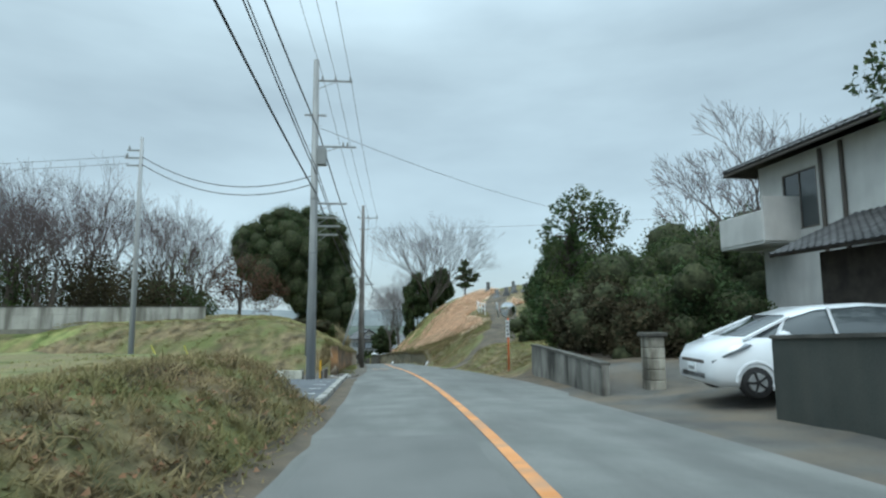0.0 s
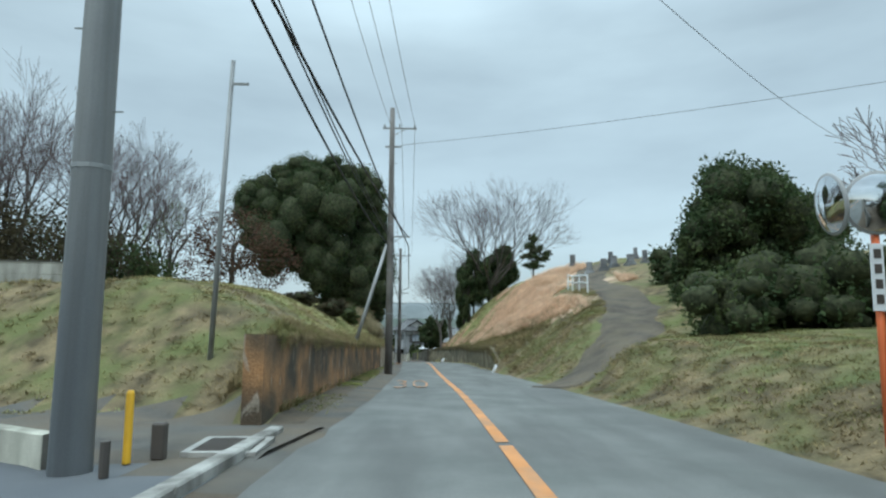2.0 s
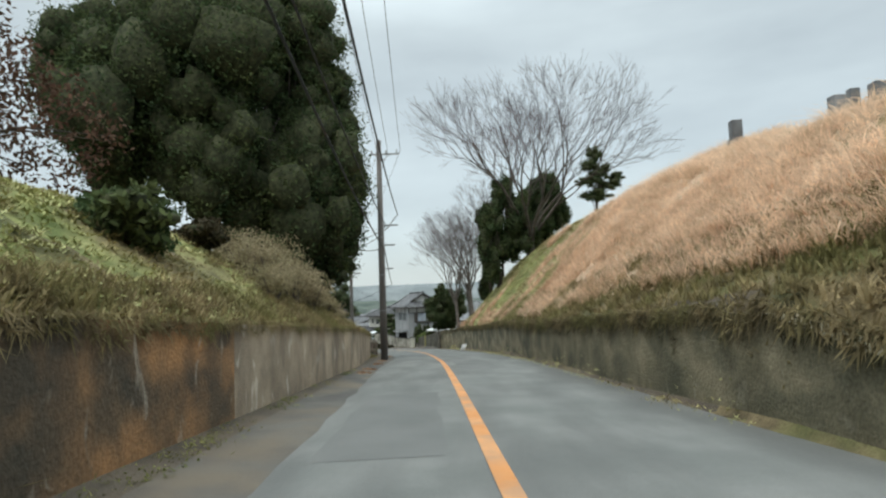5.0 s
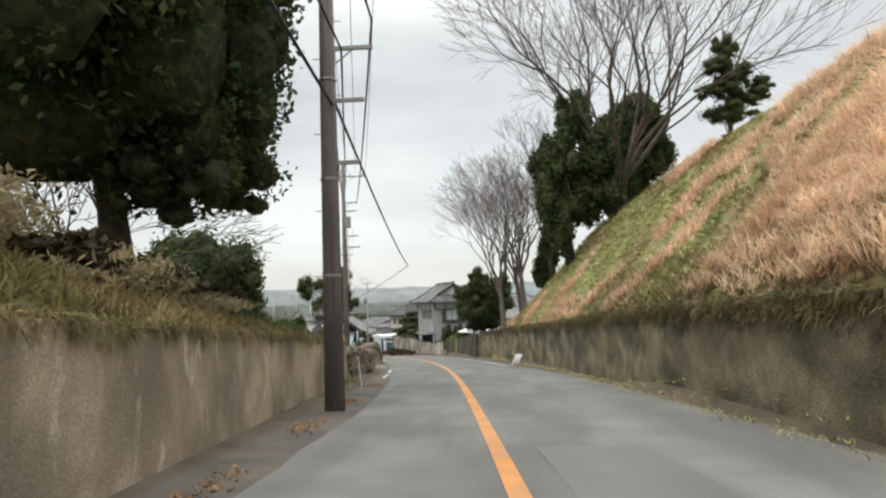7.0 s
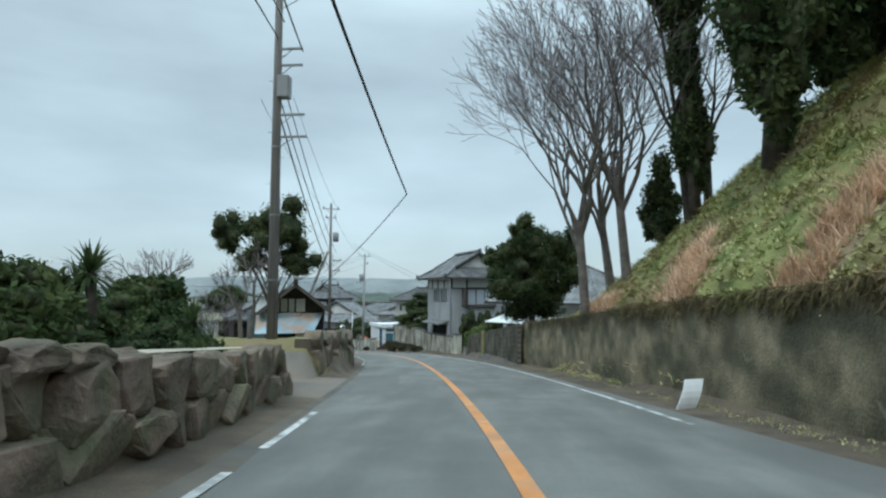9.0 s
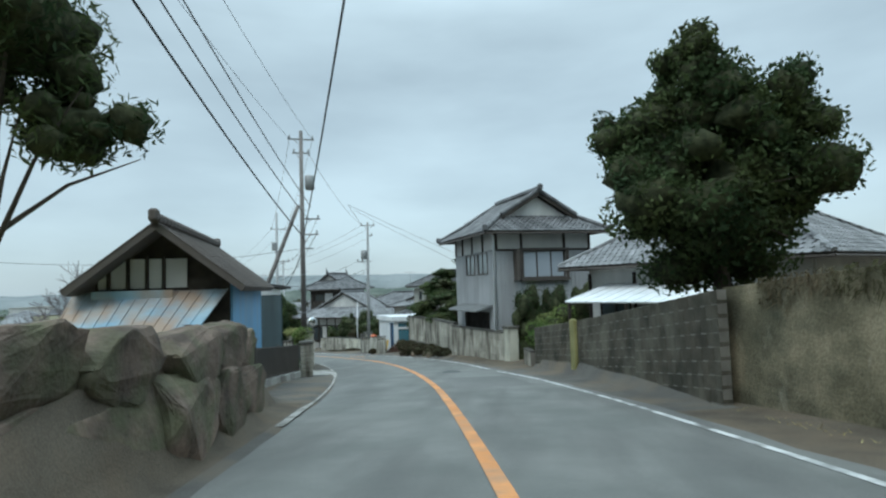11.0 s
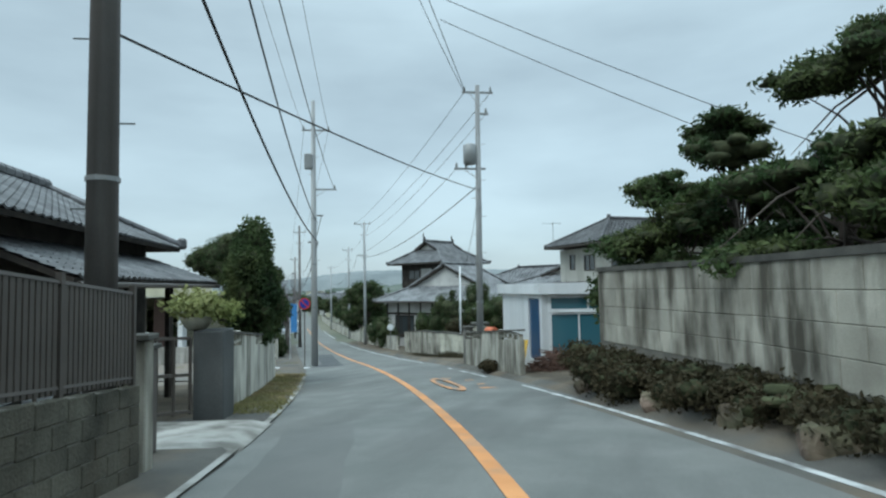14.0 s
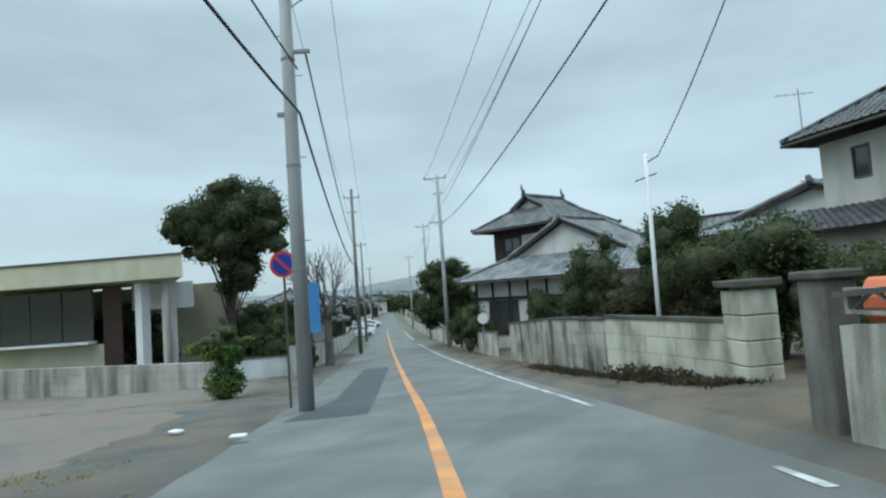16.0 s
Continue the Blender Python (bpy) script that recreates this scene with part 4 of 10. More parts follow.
# ---- walls and fences ----
def road_wall(name, label, mat, s0, s1, l, h, thick=0.3, step=1.5, coping=None, cap=0.0, lean=0.0, z_add=None, category="wall"):
    """A wall along the road; l and h may follow s. It stands on the ground and has a level or sloping top."""
    fl, fh = (f if callable(f) else (lambda s, f=f: f) for f in (l, h))
    n = max(1, int(round((s1 - s0) / step)))
    ss = [s0 + (s1 - s0) * i / n for i in range(n + 1)]
    t = thing(name, at(s0, fl(s0), 0), label, category, kind="structure")
    b, c = Build(), Build()
    sign = -1 if fl(s0) < 0 else 1
    vs, cs = [], []
    for s in ss:
        a, h_ = fl(s), fh(s)
        o = at(s, a + sign * lean, h_)
        vs += [at(s, a, -0.25), at(s, a + sign * thick, -0.25), at(s, a + sign * thick, h_), o]
        cs += [at(s, a + sign * (lean - 0.04), h_), at(s, a + sign * (thick + 0.04), h_), at(s, a + sign * (thick + 0.04), h_ + cap), at(s, a + sign * (lean - 0.04), h_ + cap)]
    fs = [(4 * i + k, 4 * i + (k + 1) % 4, 4 * i + 4 + (k + 1) % 4, 4 * i + 4 + k) for i in range(n) for k in range(4)] + [(0, 1, 2, 3), (4 * n + 3, 4 * n + 2, 4 * n + 1, 4 * n)]
    part("wall_body", b.add(vs, fs), mat, t)
    if cap:
        part("coping", c.add(cs, fs), coping or COPING, t, "dark weathered coping")
    return t


def block_wall(name, label, p0, p1, z0, z1, rows, length, mat, thick=0.14, bond=True, coping=None, cap=0.05, gap=0.008, pillars=(), z0b=None, z1b=None, panels=None):
    """A wall of single blocks with recessed joints between two plan points; its foot may fall while its courses stay level."""
    p0, p1 = Vector((p0[0], p0[1], 0)), Vector((p1[0], p1[1], 0))
    d = p1 - p0
    w = d.length
    rz = math.atan2(d.y, d.x)
    t = thing(name, (p0.x, p0.y, z0), label, "wall", kind="structure")
    z0b, z1b = z0 if z0b is None else z0b, z1 if z1b is None else z1b
    rise0, fall = z1b - z1, (z1b - z1) / w
    b = Build()
    m = Matrix.Translation(((p0.x + p1.x) / 2, (p0.y + p1.y) / 2, 0)) @ Matrix.Rotation(rz, 4, "Z")
    k = thick / 2 - 0.012
    b.add([m @ Vector((x, y, z)) for x, z in ((-w / 2, min(z0, z0b) - 0.3), (w / 2, min(z0, z0b) - 0.3), (w / 2, z1b - 0.005), (-w / 2, z1 - 0.005)) for y in (-k, k)],
          [(0, 2, 4, 6), (7, 5, 3, 1), (0, 1, 3, 2), (2, 3, 5, 4), (4, 5, 7, 6), (6, 7, 1, 0)])
    part("core", b, MORTAR, t)
    h = (z1 - z0) / rows
    n = max(1, int(round(w / length)))
    lw = w / n
    bb = Build().box((0, 0, 0), (lw - gap, thick, h - gap), 0, 0.008)
    me = bb.mesh("block")
    me.materials.append(mat)
    hb = Build().box((0, 0, 0), (lw / 2 - gap, thick, h - gap), 0, 0.008).mesh("block")
    hb.materials.append(mat)
    shear = Matrix(((1, 0, 0, 0), (0, 1, 0, 0), (fall, 0, 1, 0), (0, 0, 0, 1)))
    rot = Matrix.Rotation(rz, 4, "Z")
    for r in range(-4, rows):
        zc = z0 + (r + 0.5) * h
        odd = bond and r % 2
        xs = [(lw * (i + 0.5), me) for i in range(n)] if not odd else [(lw / 4, hb)] + [(lw * (i + 1), me) for i in range(n - 1)] + [(w - lw / 4, hb)]
        for x, mesh in xs:
            foot = z0 + (z0b - z0) * x / w
            z = zc + fall * x
            if z + h * 0.3 < foot or r < 0 and foot >= z0 - 0.01:
                continue
            pos = p0 + d.normalized() * x
            piece("block", mesh, Matrix.Translation((pos.x, pos.y, z)) @ rot @ (shear if abs(fall) > 0.004 else Matrix()), t)
    if cap:
        c = Build()
        c.add([m @ Vector((x, y, z)) for x, zt in ((-w / 2 - 0.02, z1), (w / 2 + 0.02, z1b)) for y in (-thick / 2 - 0.03, thick / 2 + 0.03) for z in (zt, zt + cap)],
              [(0, 1, 3, 2), (4, 6, 7, 5), (0, 4, 5, 1), (2, 3, 7, 6), (1, 5, 7, 3), (0, 2, 6, 4)])
        part("coping", c, coping or COPING, t, "dark weathered coping")
    return t


def boulder(rng, sx, sy, sz):
    """An angular stone with worn edges."""
    b = bmesh.new()
    for _ in range(26):
        v = Vector((rng.gauss(0, 1), rng.gauss(0, 1), rng.gauss(0, 1))).normalized() * rng.uniform(0.62, 0.86)
        b.verts.new((max(-0.5, min(0.5, v.x)) * sx, max(-0.5, min(0.5, v.y)) * sy, max(-0.5, min(0.5, v.z)) * sz))
    r = bmesh.ops.convex_hull(b, input=list(b.verts))
    bmesh.ops.delete(b, geom=[v for v in set(r["geom_interior"] + r["geom_unused"]) if isinstance(v, bmesh.types.BMVert)], context="VERTS")
    bmesh.ops.dissolve_limit(b, angle_limit=0.3, verts=list(b.verts), edges=list(b.edges))
    bmesh.ops.bevel(b, geom=list(b.edges), offset=0.03, segments=1, affect="EDGES")
    bmesh.ops.triangulate(b, faces=list(b.faces))
    bmesh.ops.subdivide_edges(b, edges=[e for e in b.edges if e.calc_length() > 0.2], cuts=2, use_grid_fill=True)
    k = rng.uniform(0, 60)
    for v in b.verts:
        v.co += v.co.normalized() * (0.055 * noise.noise(v.co * 4 + Vector((k, 0, 0))) + 0.035 * noise.noise(v.co * 11 + Vector((0, k, 0))))
    me = bpy.data.meshes.new("stone")
    for f in b.faces:
        f.smooth = False
    b.to_mesh(me)
    b.free()
    me.materials.append(ROCK)
    return me


def stone_wall(name, label, s0, s1, l, h, seed, size=0.75):
    """Fitted boulders in rough courses against the bank."""
    rng = random.Random(seed)
    fl, fh = (f if callable(f) else (lambda s, f=f: f) for f in (l, h))
    t = thing(name, at(s0, fl(s0), 0), label, "stone wall", kind="structure")
    core = Build()
    n = max(2, int((s1 - s0) / 0.8))
    vs = []
    for i in range(n + 1):
        s = s0 + (s1 - s0) * i / n
        vs += [at(s, fl(s) - 0.12, -0.3), at(s, fl(s) - 0.8, -0.3), at(s, fl(s) - 0.8, fh(s) - 0.1), at(s, fl(s) - 0.3, fh(s) - 0.1)]
    core.add(vs, [(4 * i + k, 4 * i + (k + 1) % 4, 4 * i + 4 + (k + 1) % 4, 4 * i + 4 + k) for i in range(n) for k in range(4)] + [(0, 1, 2, 3), (4 * n + 3, 4 * n + 2, 4 * n + 1, 4 * n)])
    part("packing", core, SOIL, t, "dark earth packed between the stones")
    z = 0.0
    shapes = [boulder(rng, 1, 1, 1) for _ in range(9)]
    while z < max(fh(s0), fh(s1)) - 0.15:
        rh = size * rng.uniform(0.6, 0.85)
        s = s0 + rng.uniform(0, 0.3)
        while s < s1:
            w = size * rng.uniform(0.75, 1.45)
            if z < fh(s) - 0.12:
                hh = min(rh, fh(s) - z + 0.08) * rng.uniform(0.95, 1.12)
                c = at(min(s + w / 2, s1 - 0.1), fl(s) - 0.22 - z * 0.1 + rng.uniform(-0.05, 0.06), z + hh / 2)
                m = Matrix.Translation(c) @ Matrix.Rotation(yaw(s) + rng.uniform(-0.08, 0.08), 4, "Z") @ Matrix.Rotation(rng.uniform(-0.14, 0.14), 4, "X") @ Matrix.Diagonal((0.62, w * 1.06, hh * 1.12, 1))
                piece("stone", rng.choice(shapes), m, t)
            s += w * 0.97
        z += rh * 0.92
    return t


def slat_fence(name, label, p0, p1, z0, z1, h, mat, gap=0.11, slat=(0.028, 0.014), posts=2.0, group=""):
    p0, p1 = Vector((*p0, z0)), Vector((*p1, z1))
    d = p1 - p0
    w = math.hypot(d.x, d.y)
    rz = math.atan2(d.y, d.x)
    t = thing(name, p0, label, "fence", group)
    for k in (0.08, h - 0.05):
        part("rail", Build().tube([p0 + Vector((0, 0, k)), p1 + Vector((0, 0, k))], 0.02, 4), mat, t)
    pm = Build().box((0, 0, h / 2), (0.05, 0.05, h + 0.06)).mesh("post")
    pm.materials.append(mat)
    n = max(1, int(round(w / posts)))
    for i in range(n + 1):
        piece("post", pm, Matrix.Translation(p0.lerp(p1, i / n)) @ Matrix.Rotation(rz, 4, "Z"), t)
    sm = Build().box((0, 0, h / 2), (slat[0], slat[1], h - 0.06)).mesh("slat")
    sm.materials.append(mat)
    k = int(w / gap)
    for i in range(1, k):
        piece("slat", sm, Matrix.Translation(p0.lerp(p1, i / k)) @ Matrix.Rotation(rz, 4, "Z"), t)
    return t


# ---- roofs ----
def tile_mesh(name, w, l, mat):
    b = Build()
    xs = [(-0.5, 0.018), (-0.3, 0.05), (-0.1, 0.02), (0.15, 0.0), (0.5, 0.012)]
    v = [(x * w, -l * 0.08, z + 0.022) for x, z in xs] + [(x * w, l, z - 0.004) for x, z in xs] + [(x * w, -l * 0.08, z - 0.012) for x, z in xs]
    f = [(i, i + 1, 6 + i, 5 + i) for i in range(4)] + [(10 + i, 11 + i, i + 1, i) for i in range(4)]
    me = b.add(v, f).mesh(name)
    me.materials.append(mat)
    return me


def tile_plane(parent, poly, mat, w=0.27, l=0.25, singles=0, single_mat=None, deck=DARK_WOOD, thick=0.09):
    """Tiles laid in courses over a sloping polygon whose first edge is the eave; on a deck of its own."""
    q = [Vector(p) for p in poly]
    ax = (q[1] - q[0]).normalized()
    nr = ax.cross(q[2] - q[0]).normalized()
    if nr.z < 0:
        nr = -nr
    up = nr.cross(ax).normalized()
    if up.z < 0:
        up = -up
    uv = [((p - q[0]).dot(ax), (p - q[0]).dot(up)) for p in q]
    d = Build()
    order = q if (q[1] - q[0]).cross(q[2] - q[0]).z > 0 else q[::-1]
    d.slab([p - nr * 0.005 for p in order], thick)
    roof = part("roof_deck", d, deck, parent)
    tm = tile_mesh("roof_tile", w, l * 1.12, single_mat or mat)
    tv, tf = np.array([v.co[:] for v in tm.vertices]), [tuple(p.vertices) for p in tm.polygons]
    fr = Matrix((ax.to_4d(), up.to_4d(), nr.to_4d(), (0, 0, 0, 1))).transposed()
    for i in range(3):
        fr[3][i] = 0
    vs, fs, count, r = [], [], 0, 0
    top = max(v for _, v in uv)
    rows = int(top / l)
    spots = []
    for r in range(rows + 1):
        v = min((r + 0.02) * l, top - 1e-3)
        cross = []
        for (a, b), (c, e) in zip(uv, uv[1:] + uv[:1]):
            if (b - v) * (e - v) < 0:
                cross.append(a + (c - a) * (v - b) / (e - b))
        if r == 0 or len(cross) < 2:
            if r == 0:
                cross = [uv[0][0], uv[1][0]]
            else:
                continue
        lo, hi = min(cross), max(cross)
        k = int((hi - lo) / w)
        for i in range(k + 1):
            u = lo + w * (i + 0.5)
            if u + w * 0.3 <= hi:
                spots.append((u, v))
    for n, (u, v) in enumerate(spots):
        m = Matrix.Translation(q[0] + ax * u + up * v + nr * 0.012) @ fr
        if n < singles:
            piece("roof_tile", tm, m, roof)
        else:
            o = len(vs)
            vs.extend(m @ Vector(c) for c in tv)
            fs.extend(tuple(j + o for j in f) for f in tf)
    if vs:
        tagged(part("tile_field", Build().add(vs, fs), mat, roof, "rows of curved roof tiles"), kind="stuff")
    return roof


def ridge(parent, pts, mat, r=0.13, ends=True, name="ridge_tile"):
    b = Build()
    pts = [Vector(p) for p in pts]
    for a, c in zip(pts, pts[1:]):
        n = max(1, int((c - a).length / 0.35))
        for i in range(n):
            p, e = a.lerp(c, i / n), a.lerp(c, (i + 1) / n)
            b.tube([p, p.lerp(e, 0.85), e], [r, r, r * 0.9], 8)
    if ends:
        e0 = pts[0] + (pts[0] - pts[1]).normalized() * 0.05
        b.box((e0.x, e0.y, e0.z + 0.07), (0.24, 0.24, 0.32), math.atan2((pts[1] - pts[0]).y, (pts[1] - pts[0]).x), 0.06)
    return part(name, b, mat, parent)


def hip_gable_roof(parent, o, u, v, width, depth, z_eave, k, over, inset, mat, singles=0, single_mat=None, w=0.27, l=0.25, gable=PLASTER, back=True):
    """A hip-and-gable tiled roof: gable to the front edge (through o along v), ridge along u."""
    o, u, v = Vector((o[0], o[1], 0)), Vector((*u, 0)), Vector((*v, 0))
    P = lambda a, b, z: o + u * a + v * b + Vector((0, 0, z))  # noqa: E731
    half = width / 2 + over
    zr = z_eave + half * k
    a0, a1, b0, b1 = -over, depth + over, -over, width + over
    i = inset
    zi = z_eave + (i + over) * k
    hb = i
    m = width / 2
    left = [P(a1, b0, z_eave), P(a0, b0, z_eave), P(i, hb, zi), P(i - 0.35, m, zr), P(depth - i + 0.35, m, zr), P(depth - i, hb, zi)]
    right = [P(a0, b1, z_eave), P(a1, b1, z_eave), P(depth - i, width - hb, zi), P(depth - i + 0.35, m, zr), P(i - 0.35, m, zr), P(i, width - hb, zi)]
    tile_plane(parent, left, mat, w, l, singles, single_mat)
    tile_plane(parent, right, mat, w, l)
    tile_plane(parent, [P(a0, b0, z_eave), P(a0, b1, z_eave), P(i, width - hb, zi), P(i, hb, zi)], mat, w, l, singles // 2, single_mat)
    tile_plane(parent, [P(a1, b1, z_eave), P(a1, b0, z_eave), P(depth - i, hb, zi), P(depth - i, width - hb, zi)], mat, w, l)
    for a in (i - 0.02, depth - i + 0.02):
        sgn = -1 if a < depth / 2 else 1
        part("gable_panel", Build().slab([P(a, hb + 0.3, zi), P(a, width - hb - 0.3, zi), P(a, m, zr - 0.22)], 0.06), gable, parent)
        for e in (hb, width - hb):
            p0, p1 = P(a + sgn * 0.3, e - 0.1 * (1 if e < m else -1), zi + 0.02), P(a + sgn * 0.3, m, zr + 0.03)
            part("barge_board", Build().slab([p0, p1, p1 - Vector((0, 0, 0.24)), p0 - Vector((0, 0, 0.24))], 0.06), DARK_WOOD, parent)
            ridge(parent, [p0 + Vector((0, 0, 0.06)), p1 + Vector((0, 0, 0.06))], mat, 0.1, False, "verge_tile")
    ridge(parent, [P(i - 0.45, m, zr + 0.14), P(depth - i + 0.45, m, zr + 0.14)], mat, 0.15)
    for a, b, e, f in ((a0, b0, i, hb), (a0, b1, i, width - hb), (a1, b0, depth - i, hb), (a1, b1, depth - i, width - hb)):
        ridge(parent, [P(a, b, z_eave + 0.1), P(e, f, zi + 0.1)], mat, 0.11, True, "hip_tile")
    g = Build()
    for pa, pb in ((P(a0, b0, z_eave), P(a0, b1, z_eave)), (P(a0, b0, z_eave), P(a1, b0, z_eave))):
        g.tube([pa - Vector((0, 0, 0.1)), pb - Vector((0, 0, 0.1))], 0.05, 6)
    part("gutter", g, BROWN_METAL, parent)
    return zr


def hip_roof(parent, o, u, v, width, depth, z_eave, k, over, mat, w=0.3, l=0.28):
    o, u, v = Vector((o[0], o[1], 0)), Vector((*u, 0)), Vector((*v, 0))
    P = lambda a, b, z: o + u * a + v * b + Vector((0, 0, z))  # noqa: E731
    run = min(width, depth) / 2 + over
    zr = z_eave + run * k
    A = [P(-over, -over, z_eave), P(-over, width + over, z_eave), P(depth + over, width + over, z_eave), P(depth + over, -over, z_eave)]
    if depth >= width:
        r0, r1 = P(run - over, width / 2, zr), P(depth - run + over, width / 2, zr)
        polys = [[A[0], A[1], r0], [A[1], A[2], r1, r0], [A[2], A[3], r1], [A[3], A[0], r0, r1]]
    else:
        r0, r1 = P(depth / 2, run - over, zr), P(depth / 2, width - run + over, zr)
        polys = [[A[0], A[1], r1, r0], [A[1], A[2], r1], [A[2], A[3], r0, r1], [A[3], A[0], r0]]
    for p in polys:
        tile_plane(parent, p, mat, w, l)
    ridge(parent, [r0 + Vector((0, 0, 0.08)), r1 + Vector((0, 0, 0.08))], mat, 0.12)
    for c, e in ((A[0], r0), (A[1], r1 if depth < width else r0), (A[2], r1), (A[3], r0 if depth < width else r1)):
        ridge(parent, [c + Vector((0, 0, 0.06)), e + Vector((0, 0, 0.08))], mat, 0.09, False, "hip_tile")
    g = Build()
    for pa, pb in zip(A, A[1:] + A[:1]):
        g.tube([pa - Vector((0, 0, 0.1)), pb - Vector((0, 0, 0.1))], 0.05, 6)
    part("gutter", g, BROWN_METAL, parent)
    return zr


def wall_panel(b, p0, p1, z0, z1, thick=0.12, holes=()):
    """A wall between plan points with rectangular holes (from, to, foot, head) in metres along it."""
    p0, p1 = Vector((p0[0], p0[1], 0)), Vector((p1[0], p1[1], 0))
    d = p1 - p0
    w, rz = d.length, math.atan2(d.y, d.x)
    xs = sorted({0.0, w, *(h[0] for h in holes), *(h[1] for h in holes)})
    zs = sorted({z0, z1, *(h[2] for h in holes), *(h[3] for h in holes)})
    nx, nz = len(xs) - 1, len(zs) - 1
    t = d.normalized()
    nrm = Vector((t.y, -t.x, 0)) * thick / 2
    keep = {(i, j) for i in range(nx) for j in range(nz) if not any(h[0] < (xs[i] + xs[i + 1]) / 2 < h[1] and h[2] < (zs[j] + zs[j + 1]) / 2 < h[3] for h in holes)}
    verts, faces, seen = [], [], {}

    def corner(i, j, k):
        if (i, j, k) not in seen:
            seen[(i, j, k)] = len(verts)
            verts.append(p0 + t * xs[i] + nrm * k + Vector((0, 0, zs[j])))
        return seen[(i, j, k)]

    for i, j in keep:
        faces.append(tuple(corner(i + q, j + r, 1) for q, r in ((0, 0), (1, 0), (1, 1), (0, 1))))
        faces.append(tuple(corner(i + q, j + r, -1) for q, r in ((0, 1), (1, 1), (1, 0), (0, 0))))
        for (q, r), (m, n) in (((-1, 0), ((0, 1), (0, 0))), ((1, 0), ((1, 0), (1, 1))), ((0, -1), ((0, 0), (1, 0))), ((0, 1), ((1, 1), (0, 1)))):
            if (i + q, j + r) not in keep:
                faces.append((corner(i + m[0], j + m[1], 1), corner(i + m[0], j + m[1], -1), corner(i + n[0], j + n[1], -1), corner(i + n[0], j + n[1], 1)))
    b.add(verts, faces)
    return b


def ribs(parent, p0, p1, z0, z1, mat, step=0.2, out=0.07, holes=(), name="rib", w=0.03):
    """Standing ribs of sheet cladding, clear of the openings."""
    p0, p1 = Vector((p0[0], p0[1], 0)), Vector((p1[0], p1[1], 0))
    d = (p1 - p0)
    L, t = d.length, d.normalized()
    nrm = Vector((t.y, -t.x, 0))
    b = Build()
    rz = math.atan2(d.y, d.x)
    n = int(L / step)
    for i in range(n + 1):
        x = L * i / n
        spans = [(z0, z1)]
        for h in holes:
            if h[0] - 0.03 < x < h[1] + 0.03:
                spans = [s for a, c in spans for s in ((a, min(c, h[2])), (max(a, h[3]), c)) if s[1] - s[0] > 0.05]
        for a, c in spans:
            q = p0 + t * x + nrm * out
            b.box((q.x, q.y, (a + c) / 2), (w, 0.02, c - a), rz)
    return part(name, b, mat, parent)


def window(parent, p0, p1, z0, z1, panes, frame, glass_mat, out=0.05, curtain=None, name="window", depth=0.1):
    """A sliding window set in an opening: frame bars, panes, optional curtain behind."""
    p0, p1 = Vector((p0[0], p0[1], 0)), Vector((p1[0], p1[1], 0))
    d = p1 - p0
    L, t = d.length, d.normalized()
    nrm = Vector((t.y, -t.x, 0))
    rz = math.atan2(d.y, d.x)
    fr = Build()
    c = (p0 + p1) / 2 + nrm * out
    for z in (z0 + 0.03, z1 - 0.03):
        fr.box((c.x, c.y, z), (L, depth, 0.06), rz)
    for i in range(panes + 1):
        q = p0 + t * min(max(L * i / panes, 0.025), L - 0.025) + nrm * out
        fr.box((q.x, q.y, (z0 + z1) / 2), (0.05, depth, z1 - z0 - 0.12), rz)
    w = part(name, fr, frame, parent)
    pm = Build().box((0, 0, 0), (L / panes - 0.05, 0.012, z1 - z0 - 0.12)).mesh("pane")
    pm.materials.append(glass_mat)
    for i in range(panes):
        q = p0 + t * L * (i + 0.5) / panes + nrm * (out - 0.015 + 0.02 * (i % 2))
        piece("pane", pm, Matrix.Translation((q.x, q.y, (z0 + z1) / 2)) @ Matrix.Rotation(rz, 4, "Z"), w)
    if curtain:
        q = (p0 + p1) / 2 + nrm * (out + 0.002)
        b = Build()
        k = int(L / 0.07)
        pts = [p0 + t * (0.04 + (L - 0.08) * i / k) + nrm * (out - 0.06 + 0.02 * math.sin(i * 1.7)) for i in range(k + 1)]
        b.add([(p.x, p.y, z) for p in pts for z in (z0 + 0.08, z1 - 0.08)], [(2 * i, 2 * i + 2, 2 * i + 3, 2 * i + 1) for i in range(k)])
        part("curtain", b, curtain, w, "pale drawn curtain")
    return w


# ---- poles and lines ----
POLES = {}


